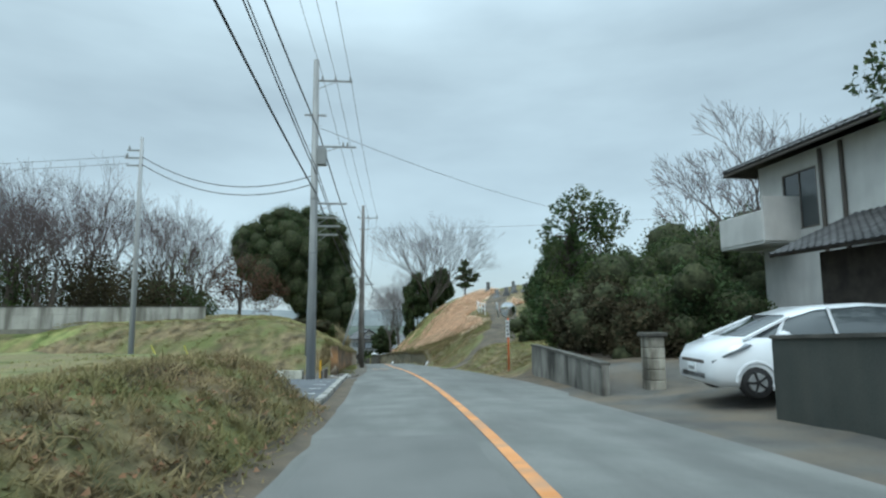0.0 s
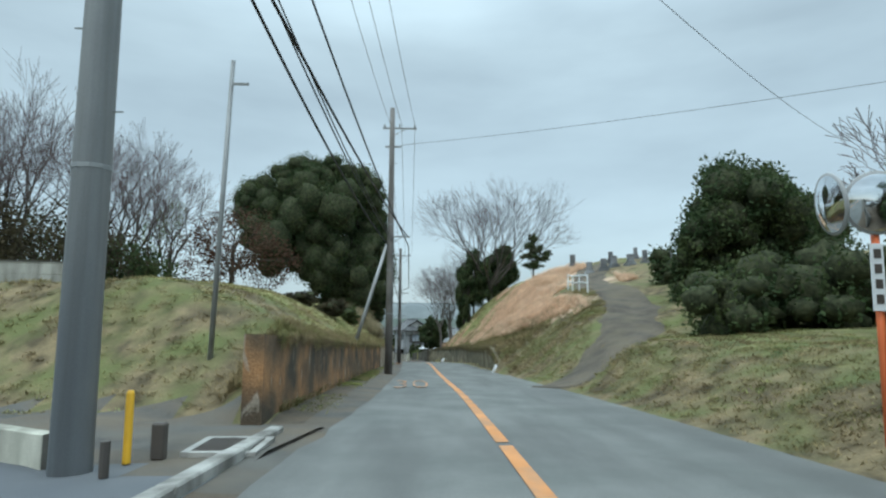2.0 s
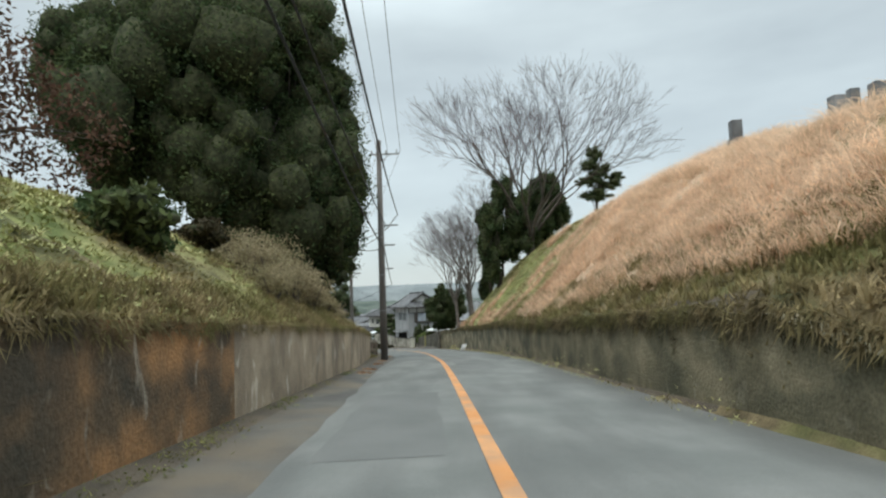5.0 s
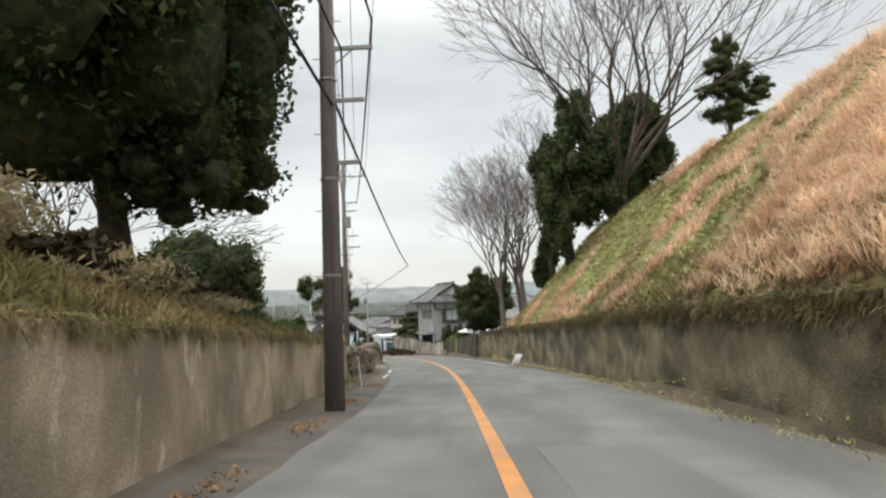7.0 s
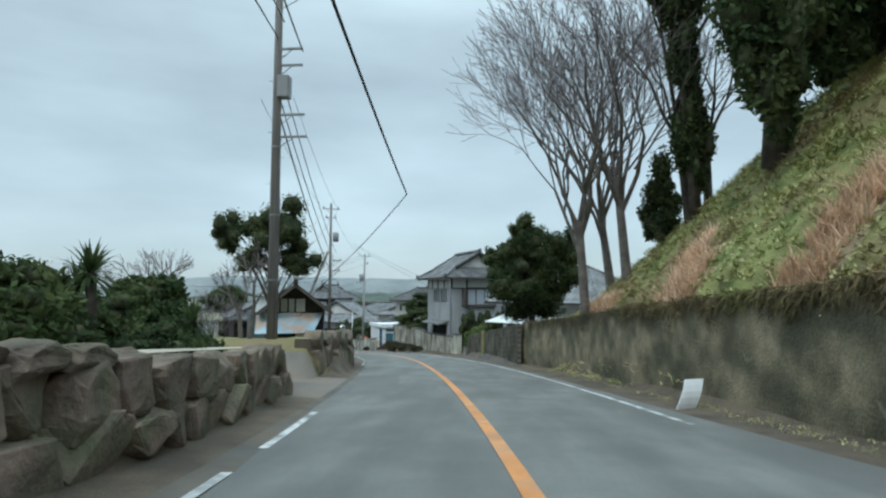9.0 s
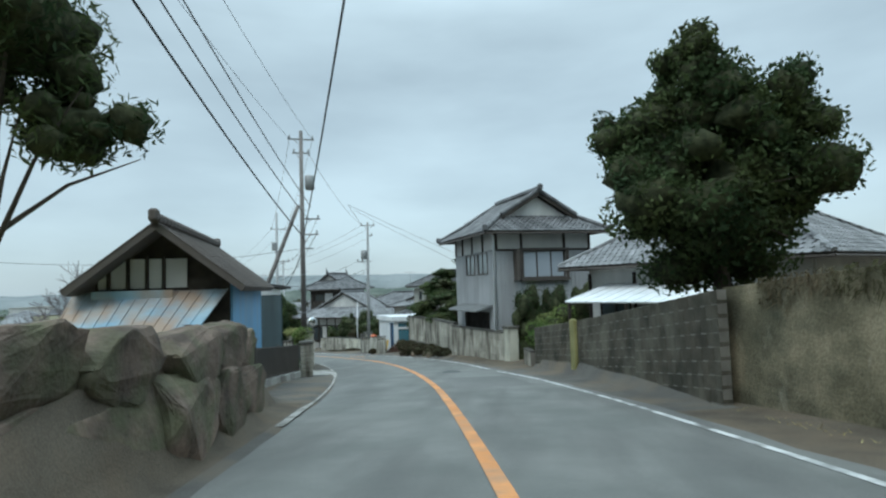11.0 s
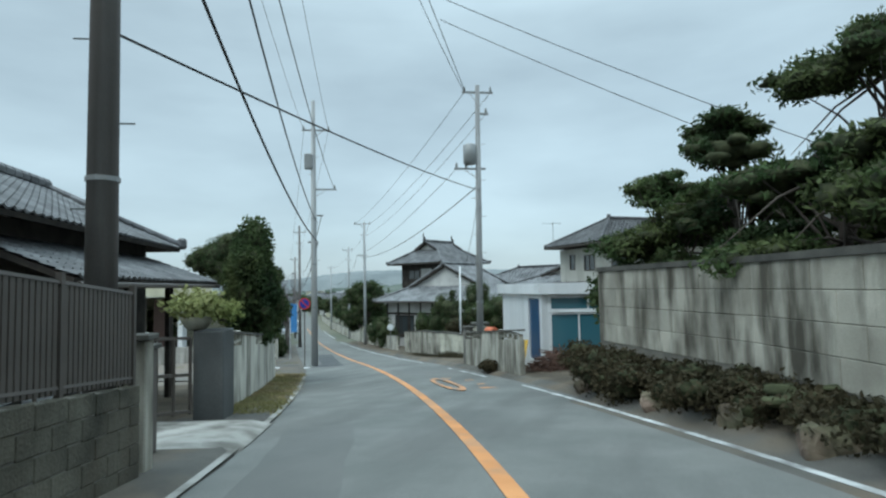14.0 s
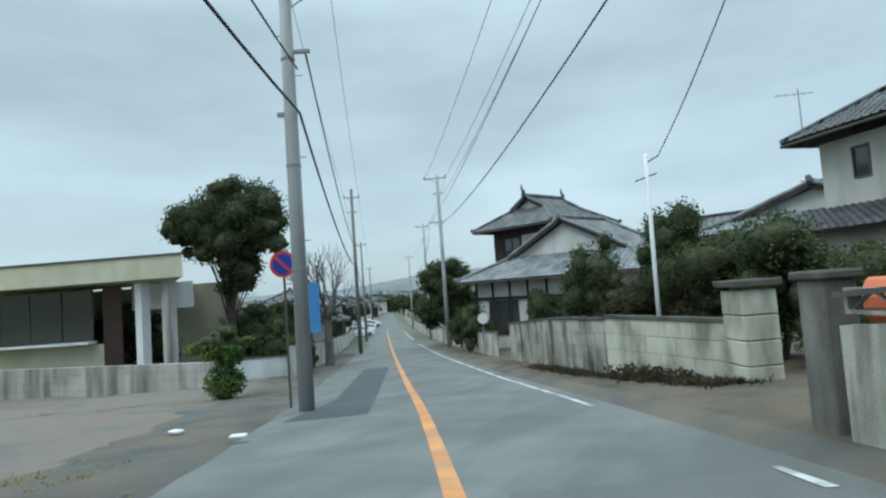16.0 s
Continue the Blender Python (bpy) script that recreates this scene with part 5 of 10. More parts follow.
def utility_pole(key, xy, h, mat, arms=(), box=None, r=0.15, label="grey concrete utility pole with cross-arms and wires", lean=(0, 0), heading=0.0, base_z=None, bands=True):
    z = ground_xy(*xy) - 0.05 if base_z is None else base_z
    t = thing("utility_pole", (*xy, z), label, "utility pole", "poles along the road")
    top = Vector((xy[0] + lean[0], xy[1] + lean[1], z + h))
    base = Vector((*xy, z))
    part("shaft", Build().tube([base, base.lerp(top, 0.5), top], [r, r * 0.82, r * 0.62], 12), mat, t, "", True)
    along = Vector((math.cos(heading), math.sin(heading), 0))
    for hh, left, right, pins in arms:
        c = base.lerp(top, hh / h)
        a = Build()
        mid_ = c + along * (right - left) / 2
        a.box((mid_.x, mid_.y, mid_.z), (left + right, 0.075, 0.075), heading)
        arm = part("cross_arm", a, GREY_METAL, t)
        for x in pins:
            q = c + along * x
            part("insulator", Build().tube([q + Vector((0, 0, 0.04)), q + Vector((0, 0, 0.1)), q + Vector((0, 0, 0.16)), q + Vector((0, 0, 0.24))], [0.03, 0.06, 0.05, 0.03], 6), GREY_METAL, arm)
        if left + right > 0.9:
            q = c + along * (right * 0.6 if right > left else -left * 0.6)
            part("arm_brace", Build().tube([q, c - Vector((0, 0, 0.45))], 0.018, 4), GREY_METAL, t)
    if box:
        hh, off, kind = box
        c = base.lerp(top, hh / h) + along * off
        if kind == "can":
            part("transformer", Build().tube([c - Vector((0, 0, 0.42)), c - Vector((0, 0, 0.38)), c + Vector((0, 0, 0.36)), c + Vector((0, 0, 0.42))], [0.2, 0.27, 0.27, 0.18], 12), GREY_METAL, t, "grey transformer drum", True)
        else:
            part("switch_box", Build().box(tuple(c), (0.42, 0.4, 0.8), heading, 0.03), GREY_METAL, t, "grey switch box")
    if bands:
        for k in (0.22, 0.38, 0.55):
            c = base.lerp(top, k)
            part("band", Build().tube([c, c + Vector((0, 0, 0.05))], r * (1.0 - 0.3 * k) + 0.012, 10), GREY_METAL, t)
        for i in range(10):
            c = base.lerp(top, 0.2 + 0.065 * i)
            e = along * (0.3 if i % 2 else -0.3)
            part("step_bolt", Build().tube([c, c + e], 0.012, 4), GREY_METAL, t)
    POLES[key] = (base, top, h, along)
    return t


def hook(key, hh, off=0.0):
    base, top, h, along = POLES[key]
    return base.lerp(top, hh / h) + along * off


def wire(a, b, sag=0.6, r=0.012, mat=None, name="overhead_wire", label="thin overhead power line between poles", n=14):
    pts = [Vector(a).lerp(Vector(b), i / n) - Vector((0, 0, sag * 4 * (i / n) * (1 - i / n))) for i in range(n + 1)]
    return solid(name, Build().tube(pts, r, 5), mat or WIRE, label, "cable", "overhead lines")


# ---- distance: wooded hills beyond the valley ----
def far_hills(name, dist, a0, a1, z0, hmin, hmax, mat, seed):
    b, vs = Build(), []
    n = 720
    for i in range(n + 1):
        a = math.radians(a0 + (a1 - a0) * i / n)
        h = hmin + (hmax - hmin) * (0.5 + 0.5 * noise.noise((i * 0.009, seed, 0))) + 1.8 * noise.noise((i * 0.11, seed, 4.0)) + 1.3 * noise.noise((i * 0.45, seed, 7.0))
        h *= float(np.interp(math.degrees(a), [26, 36], [1.0, 0.5]))
        x, y = -math.sin(a) * dist, math.cos(a) * dist + 40
        for k, (f, g) in enumerate(((1.0, 0.0), (1.02, 0.55), (1.08, 0.9), (1.2, 1.0), (1.5, 0.9))):
            vs.append((x * f, y * f, z0 + h * g))
    b.add(vs, [(i * 5 + k, (i + 1) * 5 + k, (i + 1) * 5 + k + 1, i * 5 + k + 1) for i in range(n) for k in range(4)])
    return solid(name, b, mat, "distant wooded hills in haze", "hills", kind="structure", smooth=True)


# Distance haze is mixed into the far hills' pale grey colour.
HILL = material("haze_tinted_woods", (0.18, 0.203, 0.208), (0.235, 0.258, 0.262), 0.02, 1.0, 0.0, 0.15, grain=0.12, spec=0.0)
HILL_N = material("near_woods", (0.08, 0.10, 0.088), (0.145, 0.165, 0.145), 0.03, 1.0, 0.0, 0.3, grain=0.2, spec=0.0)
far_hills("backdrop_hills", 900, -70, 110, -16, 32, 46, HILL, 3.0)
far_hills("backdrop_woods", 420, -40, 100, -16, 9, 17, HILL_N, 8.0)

# ---- first stretch: field, parking lot, side road ----
E_ = lambda v: (v.x, v.y)  # noqa: E731
block_wall("field_wall", "pale concrete boundary wall behind the field", (-31, -24), (-11.5, -21.5), 4.0, 5.5, 3, 2.4, CONCRETE, 0.16, False, cap=0.06)
block_wall("lot_wall", "low pale concrete wall round the parking lot", (-2.3, -39.2), (-8.4, -36.2), 1.75, 2.27, 1, 2.05, BLOCK_PALE, 0.18, False, cap=0.0)
block_wall("lot_wall", "low pale concrete wall round the parking lot", (-8.4, -36.2), (-20.0, -30.2), 1.70, 2.2, 1, 2.05, BLOCK_PALE, 0.18, False, cap=0.0)
ribbon("kerb", CONCRETE, -52.3, -36.9, -3.42, -3.22, 0.1, 0.7, 1, "pale concrete kerb edge", "kerb")
kb = Build()
for i in range(8):
    a, c = at(-52.3 + i * 1.95, -3.32, 0.02), at(-52.3 + i * 1.95 + 1.93, -3.32, 0.02)
    kb.box(((a.x + c.x) / 2, (a.y + c.y) / 2, (a.z + c.z) / 2), (0.2, 1.93, 0.2), yaw(-52.3 + i * 1.95), 0.02, Matrix.Translation((a + c) / 2) @ (c - a).to_track_quat("Y", "Z").to_matrix().to_4x4())
solid("kerb_stones", kb, CONCRETE, "row of pale concrete kerb stones", "kerb", kind="structure")
for s in (-51.0, -49.0, -46.9, -45.0, -43.0):
    ribbon("bay_mark", WHITE_PAINT, s - 0.14, s + 0.14, -4.1, -3.7, 0.075, 0.28, 1, "short white bay mark on the lot", "road marking")
yp = thing("marker_post", at(-39.0, -4.42, 0), "yellow plastic marker post at the lot corner", "marker post")
YELLOW = plain("yellow_plastic", (0.75, 0.42, 0.03), 0.5)
c = at(-39.0, -4.42, 0)
part("tube", Build().tube([c, c + Vector((0, 0, 0.02)), c + Vector((0, 0, 0.76)), c + Vector((0, 0, 0.8))], [0.05, 0.045, 0.045, 0.03], 10), YELLOW, yp, "", True)
c = at(-38.7, -4.2, 0)
solid("short_post", Build().box((c.x, c.y, c.z + 0.2), (0.16, 0.12, 0.42), 0, 0.02), BROWN_METAL, "short brown stump beside the yellow post", "post")
c = at(-39.7, -4.3, 0)
solid("drain_pipe", Build().tube([c, c + Vector((0, 0, 0.35))], 0.05, 8), BROWN_METAL, "short dark pipe by the pole foot", "pipe")
dg = thing("drain_grate", at(-38.15, -3.55, 0), "rusty drain grate in a concrete frame", "drain grate")
c0 = at(-38.15, -3.55, 0.05)
fb = Build()
for dx, dy, sx, sy in ((-0.4, 0, 0.09, 0.9), (0.4, 0, 0.09, 0.9), (0, 0.42, 0.71, 0.09), (0, -0.42, 0.71, 0.09)):
    fb.box((c0.x + dx, c0.y + dy, c0.z), (sx, sy, 0.06))
part("frame", fb, CONCRETE, dg)
bar = Build().box((0, 0, 0), (0.7, 0.03, 0.04)).mesh("bar")
bar.materials.append(BROWN_METAL)
for i in range(12):
    piece("bar", bar, Matrix.Translation((c0.x, c0.y - 0.34 + i * 0.062, c0.z + 0.005)), dg)
GUY = plain("guy_wire_cover", (0.55, 0.50, 0.12), 0.6)

utility_pole("Z", tuple(at(-76, -4.6))[:2], 14.5, POLE)
utility_pole("A", (-1.95, -39.4), 14.9, POLE, [(13.9, 0.1, 1.7, (0.3, 0.9, 1.6)), (12.2, 0.5, 0.5, ()), (10.7, 0.1, 1.9, (1.3, 1.5)), (8.0, 0.05, 1.5, ()), (7.35, 0.0, 1.1, ()), (6.95, 0.0, 1.2, ()), (6.55, 0.0, 1.1, ())], (10.2, 0.33, "box"), 0.21)
utility_pole("B", (-0.25, -15.4), 14.0, POLE_D, [(12.9, 0.5, 1.3, (-0.4, 0.4, 1.2)), (11.9, 0.35, 0.5, ()), (7.1, 0.0, 1.0, ())], None, 0.2, "dark aged utility pole with a slanting prop")
utility_pole("C", (-1.33, 17.3), 12.2, POLE_D, [(11.4, 0.5, 1.1, (-0.4, 0.4, 1.0)), (7.4, 0.1, 0.95, ()), (6.3, 0.1, 0.75, ()), (5.0, 0.1, 0.6, ())], None, 0.205, "dark aged utility pole beside the retaining wall")
utility_pole("D", (-7.4, 47.0), 14.2, POLE_D, [(13.3, 0.4, 1.5, (-0.3, 0.5, 1.4)), (11.4, 0.1, 0.9, ()), (10.8, 0.1, 0.9, ()), (9.0, 0.1, 1.0, ()), (8.2, 0.1, 1.1, ())], (10.0, 0.25, "box"), 0.2, "tall utility pole behind the boulder wall", base_z=-4.0)
utility_pole("L", (-11.2, -35.3), 11.9, POLE, [(11.2, 0.7, 0.1, (-0.6,)), (10.8, 0.8, 0.1, (-0.7,)), (10.4, 0.7, 0.1, ())], None, 0.14, "slender grey utility pole behind the lot", base_z=2.1, bands=False)
pr = thing("pole_prop", (-1.85, -15.7, 2.0), "pale slanting prop pole against the utility pole", "prop pole")
part("shaft", Build().tube([(-1.95, -15.75, 1.9), (-0.42, -15.4, 7.1)], [0.1, 0.08], 8), POLE, pr, "", True)
tp = thing("thin_pole", (-2.9, -32.8, 2.3), "thin grey steel pole on the grass bank", "pole")
part("shaft", Build().tube([(-2.95, -32.8, ground_xy(-2.95, -32.8) - 0.1), (-2.75, -32.8, 9.3)], [0.06, 0.05], 8), GREY_METAL, tp, "", True)
part("bracket", Build().box((-2.55, -32.8, 8.75), (0.35, 0.05, 0.05)), GREY_METAL, tp)
for x, y, d in ((-9.8, -34.3, -1.4), (-8.4, -33.9, -1.2)):
    g = thing("guy_wire", (x, y, ground_xy(x, y)), "slanting stay wire with a faded yellow cover", "stay wire", "stay wires")
    part("cover", Build().tube([(x, y, ground_xy(x, y) - 0.05), (x + d * 0.5, y - 0.3, ground_xy(x, y) + 1.7)], 0.045, 6), GUY, g)
for hh, o in ((13.9, 0.3), (13.9, 0.9), (13.9, 1.6)):
    wire(hook("Z", 14.0, o), hook("A", hh + 0.25, o), 0.7)
    wire(hook("A", hh + 0.25, o), hook("B", 13.1, o - 0.4), 0.5)
    wire(hook("B", 13.1, o - 0.4), hook("C", 11.6, o - 0.4), 0.6)
    wire(hook("C", 11.6, o - 0.4), hook("D", 13.5, o), 0.6)
def cable(a, c, sag=0.55, r=0.026, label="thick black overhead cable between poles"):
    return wire(a, c, sag, r, CABLE, "overhead_cable", label)


def level(key, z, off):
    """The point of a pole at that height, off metres along its arms."""
    base, top, h, along = POLES[key]
    return base.lerp(top, (z - base.z) / (top.z - base.z)) + along * off


for zz, za, oa, zb, ob_, r in ((13.3, 10.3, 0.1, 7.1, -0.15, 0.034), (15.4, 11.2, 0.1, 7.25, 0.1, 0.024), (15.6, 11.35, 0.15, 7.4, 0.12, 0.02), (15.1, 13.3, 0.15, 7.0, 0.95, 0.03)):
    cable(level("Z", zz, 0.1), level("A", za, oa), 0.5, r)
    cable(level("A", za, oa), level("B", zb, ob_), 0.55, r)
cable(level("B", 7.1, -0.15), level("C", 4.4, 0.1), 0.5, 0.032)
cable(level("B", 7.25, 0.1), level("C", 5.6, 0.3), 0.5, 0.024)
cable(level("B", 7.0, 0.95), level("C", 6.2, 0.95), 0.5, 0.026)
cable(level("C", 5.6, 0.3), level("D", 8.4, 0.2), 0.6, 0.024)
cable(level("C", 6.2, 0.95), level("D", 7.3, 0.9), 0.6, 0.026)
cable(level("C", 4.4, 0.1), level("D", 7.8, 0.0), 0.6, 0.024)
wire(hook("A", 6.8, 1.1), hook("B", 7.1, 0.9), 0.3, 0.03, CABLE, "overhead_cable", "thick black overhead cable between poles")
for hh in (10.9, 10.5):
    wire(hook("L", hh, 0.0), hook("A", hh - 1.6, -0.1), 1.0, 0.022, CABLE, "overhead_cable", "sagging black service cable")
    wire(hook("L", hh, -0.6), Vector((-60, -28, 12.5 + hh * 0.1)), 0.8)
wire(hook("A", 11.6, 0.2), Vector((25, -14, 13.5)), 0.8, 0.012)
wire(hook("B", 12.0, 0.5), Vector((32, -40, 11.0)), 0.6, 0.01)

kink = Vector((-3.5, 52.6, 3.05))
wire(level("C", 4.45, 0.15), kink, 0.35, 0.032, CABLE, "overhead_cable", "thick black cable hanging across the road")
wire(kink, Vector((-13.8, 78.2, 0.3)), 0.25, 0.024, CABLE, "overhead_cable", "thick black cable bending back to the far pole")
# ---- retaining walls in the cutting ----
road_wall("retaining_wall_rust", "rust-stained concrete retaining wall under the grass bank", RUST_WALL, -35.6, -6.0, table([(-35, -3.85), (-12, -3.72), (-6, -3.6)]), 1.5, 0.35, 1.6)
road_wall("retaining_wall_dusty", "dusty beige retaining wall with stains and cracks", BEIGE_WALL, -6.0, 28.3, table([(-6, -3.6), (0, -3.5), (8, -3.3), (15, -3.55), (22, -3.8), (28.3, -4.15)]), table([(-6, 1.5), (22, 1.52), (28.3, 1.42)]), 0.35, 1.6)
road_wall("retaining_wall_dark", "long dark stained retaining wall under the reed bank", DARK_WALL, -11.5, 57.0, table([(-11.5, 3.45), (-2, 3.45), (10, 3.75), (22, 4.25), (35, 4.6), (44, 4.95), (52, 5.3), (57, 5.0)]),
          table([(-11.5, 0.45), (-10, 0.85), (-8, 1.35), (-5, 1.45), (10, 1.5), (20, 1.9), (35, 2.0), (44, 2.15), (57, 2.1)]), 0.35, 1.7)
stone_wall("boulder_wall", "rough brown boulder wall holding back the garden", 28.5, 40.4, table([(28.5, -4.1), (34, -3.75), (40.4, -3.9)]), table([(28.5, 1.2), (40.4, 1.0)]), 11, 0.72)
stone_wall("boulder_wall", "high brown boulder wall beside the road", 47.4, 57.4, table([(47.4, -4.2), (53, -3.5), (59.2, -3.85)]), table([(47.4, 1.4), (55, 1.55), (58.6, 1.6)]), 12, 1.25)
PALE_TOP = material("pale_dry_verge", (0.33, 0.30, 0.23), (0.42, 0.39, 0.31), 1.0, 0.95, 0.5, 30, grain=0.3)
ribbon("garden_path", PALE_TOP, 28.5, 44.0, -6.6, -4.5, 1.16, 1.0, 1, "pale dry strip along the garden edge", "path", wobble=0.3)

OLD_WALL = material("blackened_concrete", (0.15, 0.147, 0.13), (0.27, 0.262, 0.235), 1.0, 0.9, 0.5, 45, stain=(0.04, 0.038, 0.033), sscale=(1.4, 1.4, 0.5), samount=0.95, grain=0.25)
# ---- right at the start: dark wall, gate, car, house ----
GREEN_WALL = material("dark_green_grey_wall", (0.036, 0.043, 0.039), (0.06, 0.068, 0.062), 0.6, 0.8, 0.2, 40, stain=(0.085, 0.085, 0.072), sscale=(1.2, 1.2, 0.3), samount=0.5)
road_wall("yard_wall", "dark green-grey concrete yard wall", GREEN_WALL, -82.0, -56.9, 4.9, 1.42, 0.22, 2.0, None, 0.06)
road_wall("garden_wall", "stained low concrete wall under a hedge", OLD_WALL, -51.6, -42.5, table([(-51.6, 3.85), (-42.5, 4.45)]), table([(-51.6, 0.8), (-42.5, 1.3)]), 0.2, 1.35, COPING, 0.07)
gp = thing("gate_post", Vector((8.35, -51.2, 2.85)), "grey gate post of stacked blocks with a cap stone", "gate post")
c = Vector((8.35, -51.2, ground_xy(8.35, -51.2) - 0.05))
gm = Build().box((0, 0, 0), (0.46, 0.46, 0.28), 0, 0.02).mesh("block")
gm.materials.append(BLOCK)
for i in range(5):
    piece("block", gm, Matrix.Translation((c.x, c.y, c.z + 0.15 + i * 0.288)) @ Matrix.Rotation(0.05 * (i % 2), 4, "Z"), gp)
part("cap", Build().box((c.x, c.y, c.z + 1.5), (0.6, 0.6, 0.11), 0, 0.02), COPING, gp)


def hatchback(p, heading, size=1.0):
    """A white five-door hatchback: lofted body with arches, cut glass, lights and wheels."""
    t = thing("car", p, "white hatchback car parked in the yard", "car")
    M = Matrix.Translation(p) @ Matrix.Rotation(heading, 4, "Z") @ Matrix.Scale(size, 4)
    W = lambda x, y, z: M @ Vector((x, y, z))  # noqa: E731
    car_paint = material("white_car_paint", (0.70, 0.73, 0.76), (0.74, 0.77, 0.80), 0.5, 0.25, 0.0, 10, grain=0.02, shine=0.6)
    secs = [(1.95, 0.62, 0.30, 0.64, 0.69), (1.80, 0.78, 0.22, 0.80, 0.87), (1.35, 0.83, 0.20, 0.95, 1.04), (0.85, 0.845, 0.20, 0.98, 1.05), (0.2, 0.845, 0.20, 0.97, 1.03),
            (-0.6, 0.845, 0.20, 0.98, 1.04), (-1.4, 0.84, 0.20, 0.99, 1.05), (-1.8, 0.80, 0.24, 0.97, 1.02), (-1.93, 0.70, 0.34, 0.90, 0.92)]
    vs = []
    for x, w, z0, z1, zt in secs:
        ring = [(w * 0.9, z0), (w, z0 + 0.12), (w * 1.01, (z0 + z1) / 2), (w * 0.97, z1), (w * 0.80, zt)]
        vs += [W(x, -y, z) for y, z in ring] + [W(x, y, z) for y, z in ring[::-1]]
    fs = [(i * 10 + k, i * 10 + (k + 1) % 10, (i + 1) * 10 + (k + 1) % 10, (i + 1) * 10 + k) for i in range(len(secs) - 1) for k in range(10)] + [tuple(range(10))[::-1], tuple(range((len(secs) - 1) * 10, len(secs) * 10))]
    body = part("body", Build().add(vs, fs), car_paint, t, "", True)
    roof = [(1.38, 0.70, 1.02), (0.55, 0.63, 1.40), (0.05, 0.60, 1.54), (-0.8, 0.59, 1.60), (-1.45, 0.59, 1.56), (-1.82, 0.61, 1.40), (-1.94, 0.66, 0.98)]
    gv = []
    for x, w, z in roof:
        gv += [W(x, -0.76, 0.99), W(x, -w, z - 0.05), W(x, -w + 0.12, z), W(x, w - 0.12, z), W(x, w, z - 0.05), W(x, 0.76, 0.99)]
    part("cabin_glass", Build().add(gv, [(i * 6 + k, i * 6 + k + 1, i * 6 + 7 + k, i * 6 + 6 + k) for i in range(len(roof) - 1) for k in range(5)]), GLASS_D, t, "dark tinted windows", True)
    rv = []
    for x, w, z in roof[1:6]:
        rv += [W(x, -w - 0.01, z - 0.045), W(x, -w + 0.12, z + 0.012), W(x, w - 0.12, z + 0.012), W(x, w + 0.01, z - 0.045)]
    part("roof", Build().add(rv, [(i * 4 + k, i * 4 + k + 1, i * 4 + 5 + k, i * 4 + 4 + k) for i in range(4) for k in range(3)]), car_paint, t, "", True)
    for y in (-1, 1):
        for x0, z0, x1, z1 in ((1.40, 1.0, 0.53, 1.38), (0.85, 0.99, 0.62, 1.32), (-0.2, 0.99, -0.15, 1.54), (-1.2, 0.99, -1.25, 1.55), (-1.9, 0.99, -1.8, 1.38)):
            w0, w1 = 0.775, 0.62 if z1 < 1.45 else 0.6
            part("pillar", Build().tube([W(x0, y * w0, z0), W(x1, y * w1, z1)], 0.035, 5), car_paint, t)
        part("headlight", Build().slab([W(1.885, y * 0.50, 0.70), W(1.91, y * 0.68, 0.63), W(1.66, y * 0.85, 0.80), W(1.32, y * 0.862, 0.93), W(1.47, y * 0.72, 0.95)], 0.05, y < 0), glass("headlight_glass", (0.22, 0.25, 0.28)), t)
        part("door_mirror", Build().ball(W(0.82, y * 0.97, 1.07), 0.14, 8, (1, 0.8, 0.7)), car_paint, t, "", True)
        part("sill", Build().tube([W(1.0, y * 0.85, 0.22), W(-1.0, y * 0.85, 0.22)], 0.06, 6), car_paint, t)
        for x in (1.24, -1.26):
            part("wheel_arch", Build().tube([W(x + 0.34 * math.cos(a), y * 0.85, 0.3 + 0.34 * math.sin(a)) for a in np.linspace(0, math.pi, 9)], 0.03, 5), car_paint, t)
            tyre = part("wheel", Build().tube([W(x, y * 0.66, 0.3), W(x, y * 0.68, 0.3), W(x, y * 0.84, 0.3), W(x, y * 0.86, 0.3)], [0.26, 0.3, 0.3, 0.26], 20), BLACK_RUBBER, t, "black tyre", True)
            part("rim", Build().tube([W(x, y * 0.845, 0.3), W(x, y * 0.872, 0.3)], [0.2, 0.17], 16), GREY_METAL, tyre, "alloy rim")
            for k in range(5):
                a = 2 * math.pi * k / 5
                part("spoke", Build().tube([W(x, y * 0.88, 0.3), W(x + 0.19 * math.cos(a), y * 0.88, 0.3 + 0.19 * math.sin(a))], 0.022, 4), BLACK_RUBBER, tyre)
    part("grille", Build().box((0, 0, 0), (0.06, 0.95, 0.07), 0, 0.01, M @ pose(1.925, 0, 0.62)), BROWN_METAL, t)
    part("air_intake", Build().box((0, 0, 0), (0.06, 1.0, 0.13), 0, 0.02, M @ pose(1.92, 0, 0.38)), BLACK_RUBBER, t)
    part("number_plate", Build().box((0, 0, 0), (0.02, 0.33, 0.165), 0, 0.004, M @ pose(1.965, 0, 0.50)), WHITE, t)
    part("plate_bar", Build().box((0, 0, 0), (0.012, 0.24, 0.06), 0, 0, M @ pose(1.976, 0, 0.49)), GREY_METAL, t)
    return t


hatchback(Vector((9.75, -55.0, ground_xy(9.75, -55.0) + 0.02)), math.radians(173), 1.16)


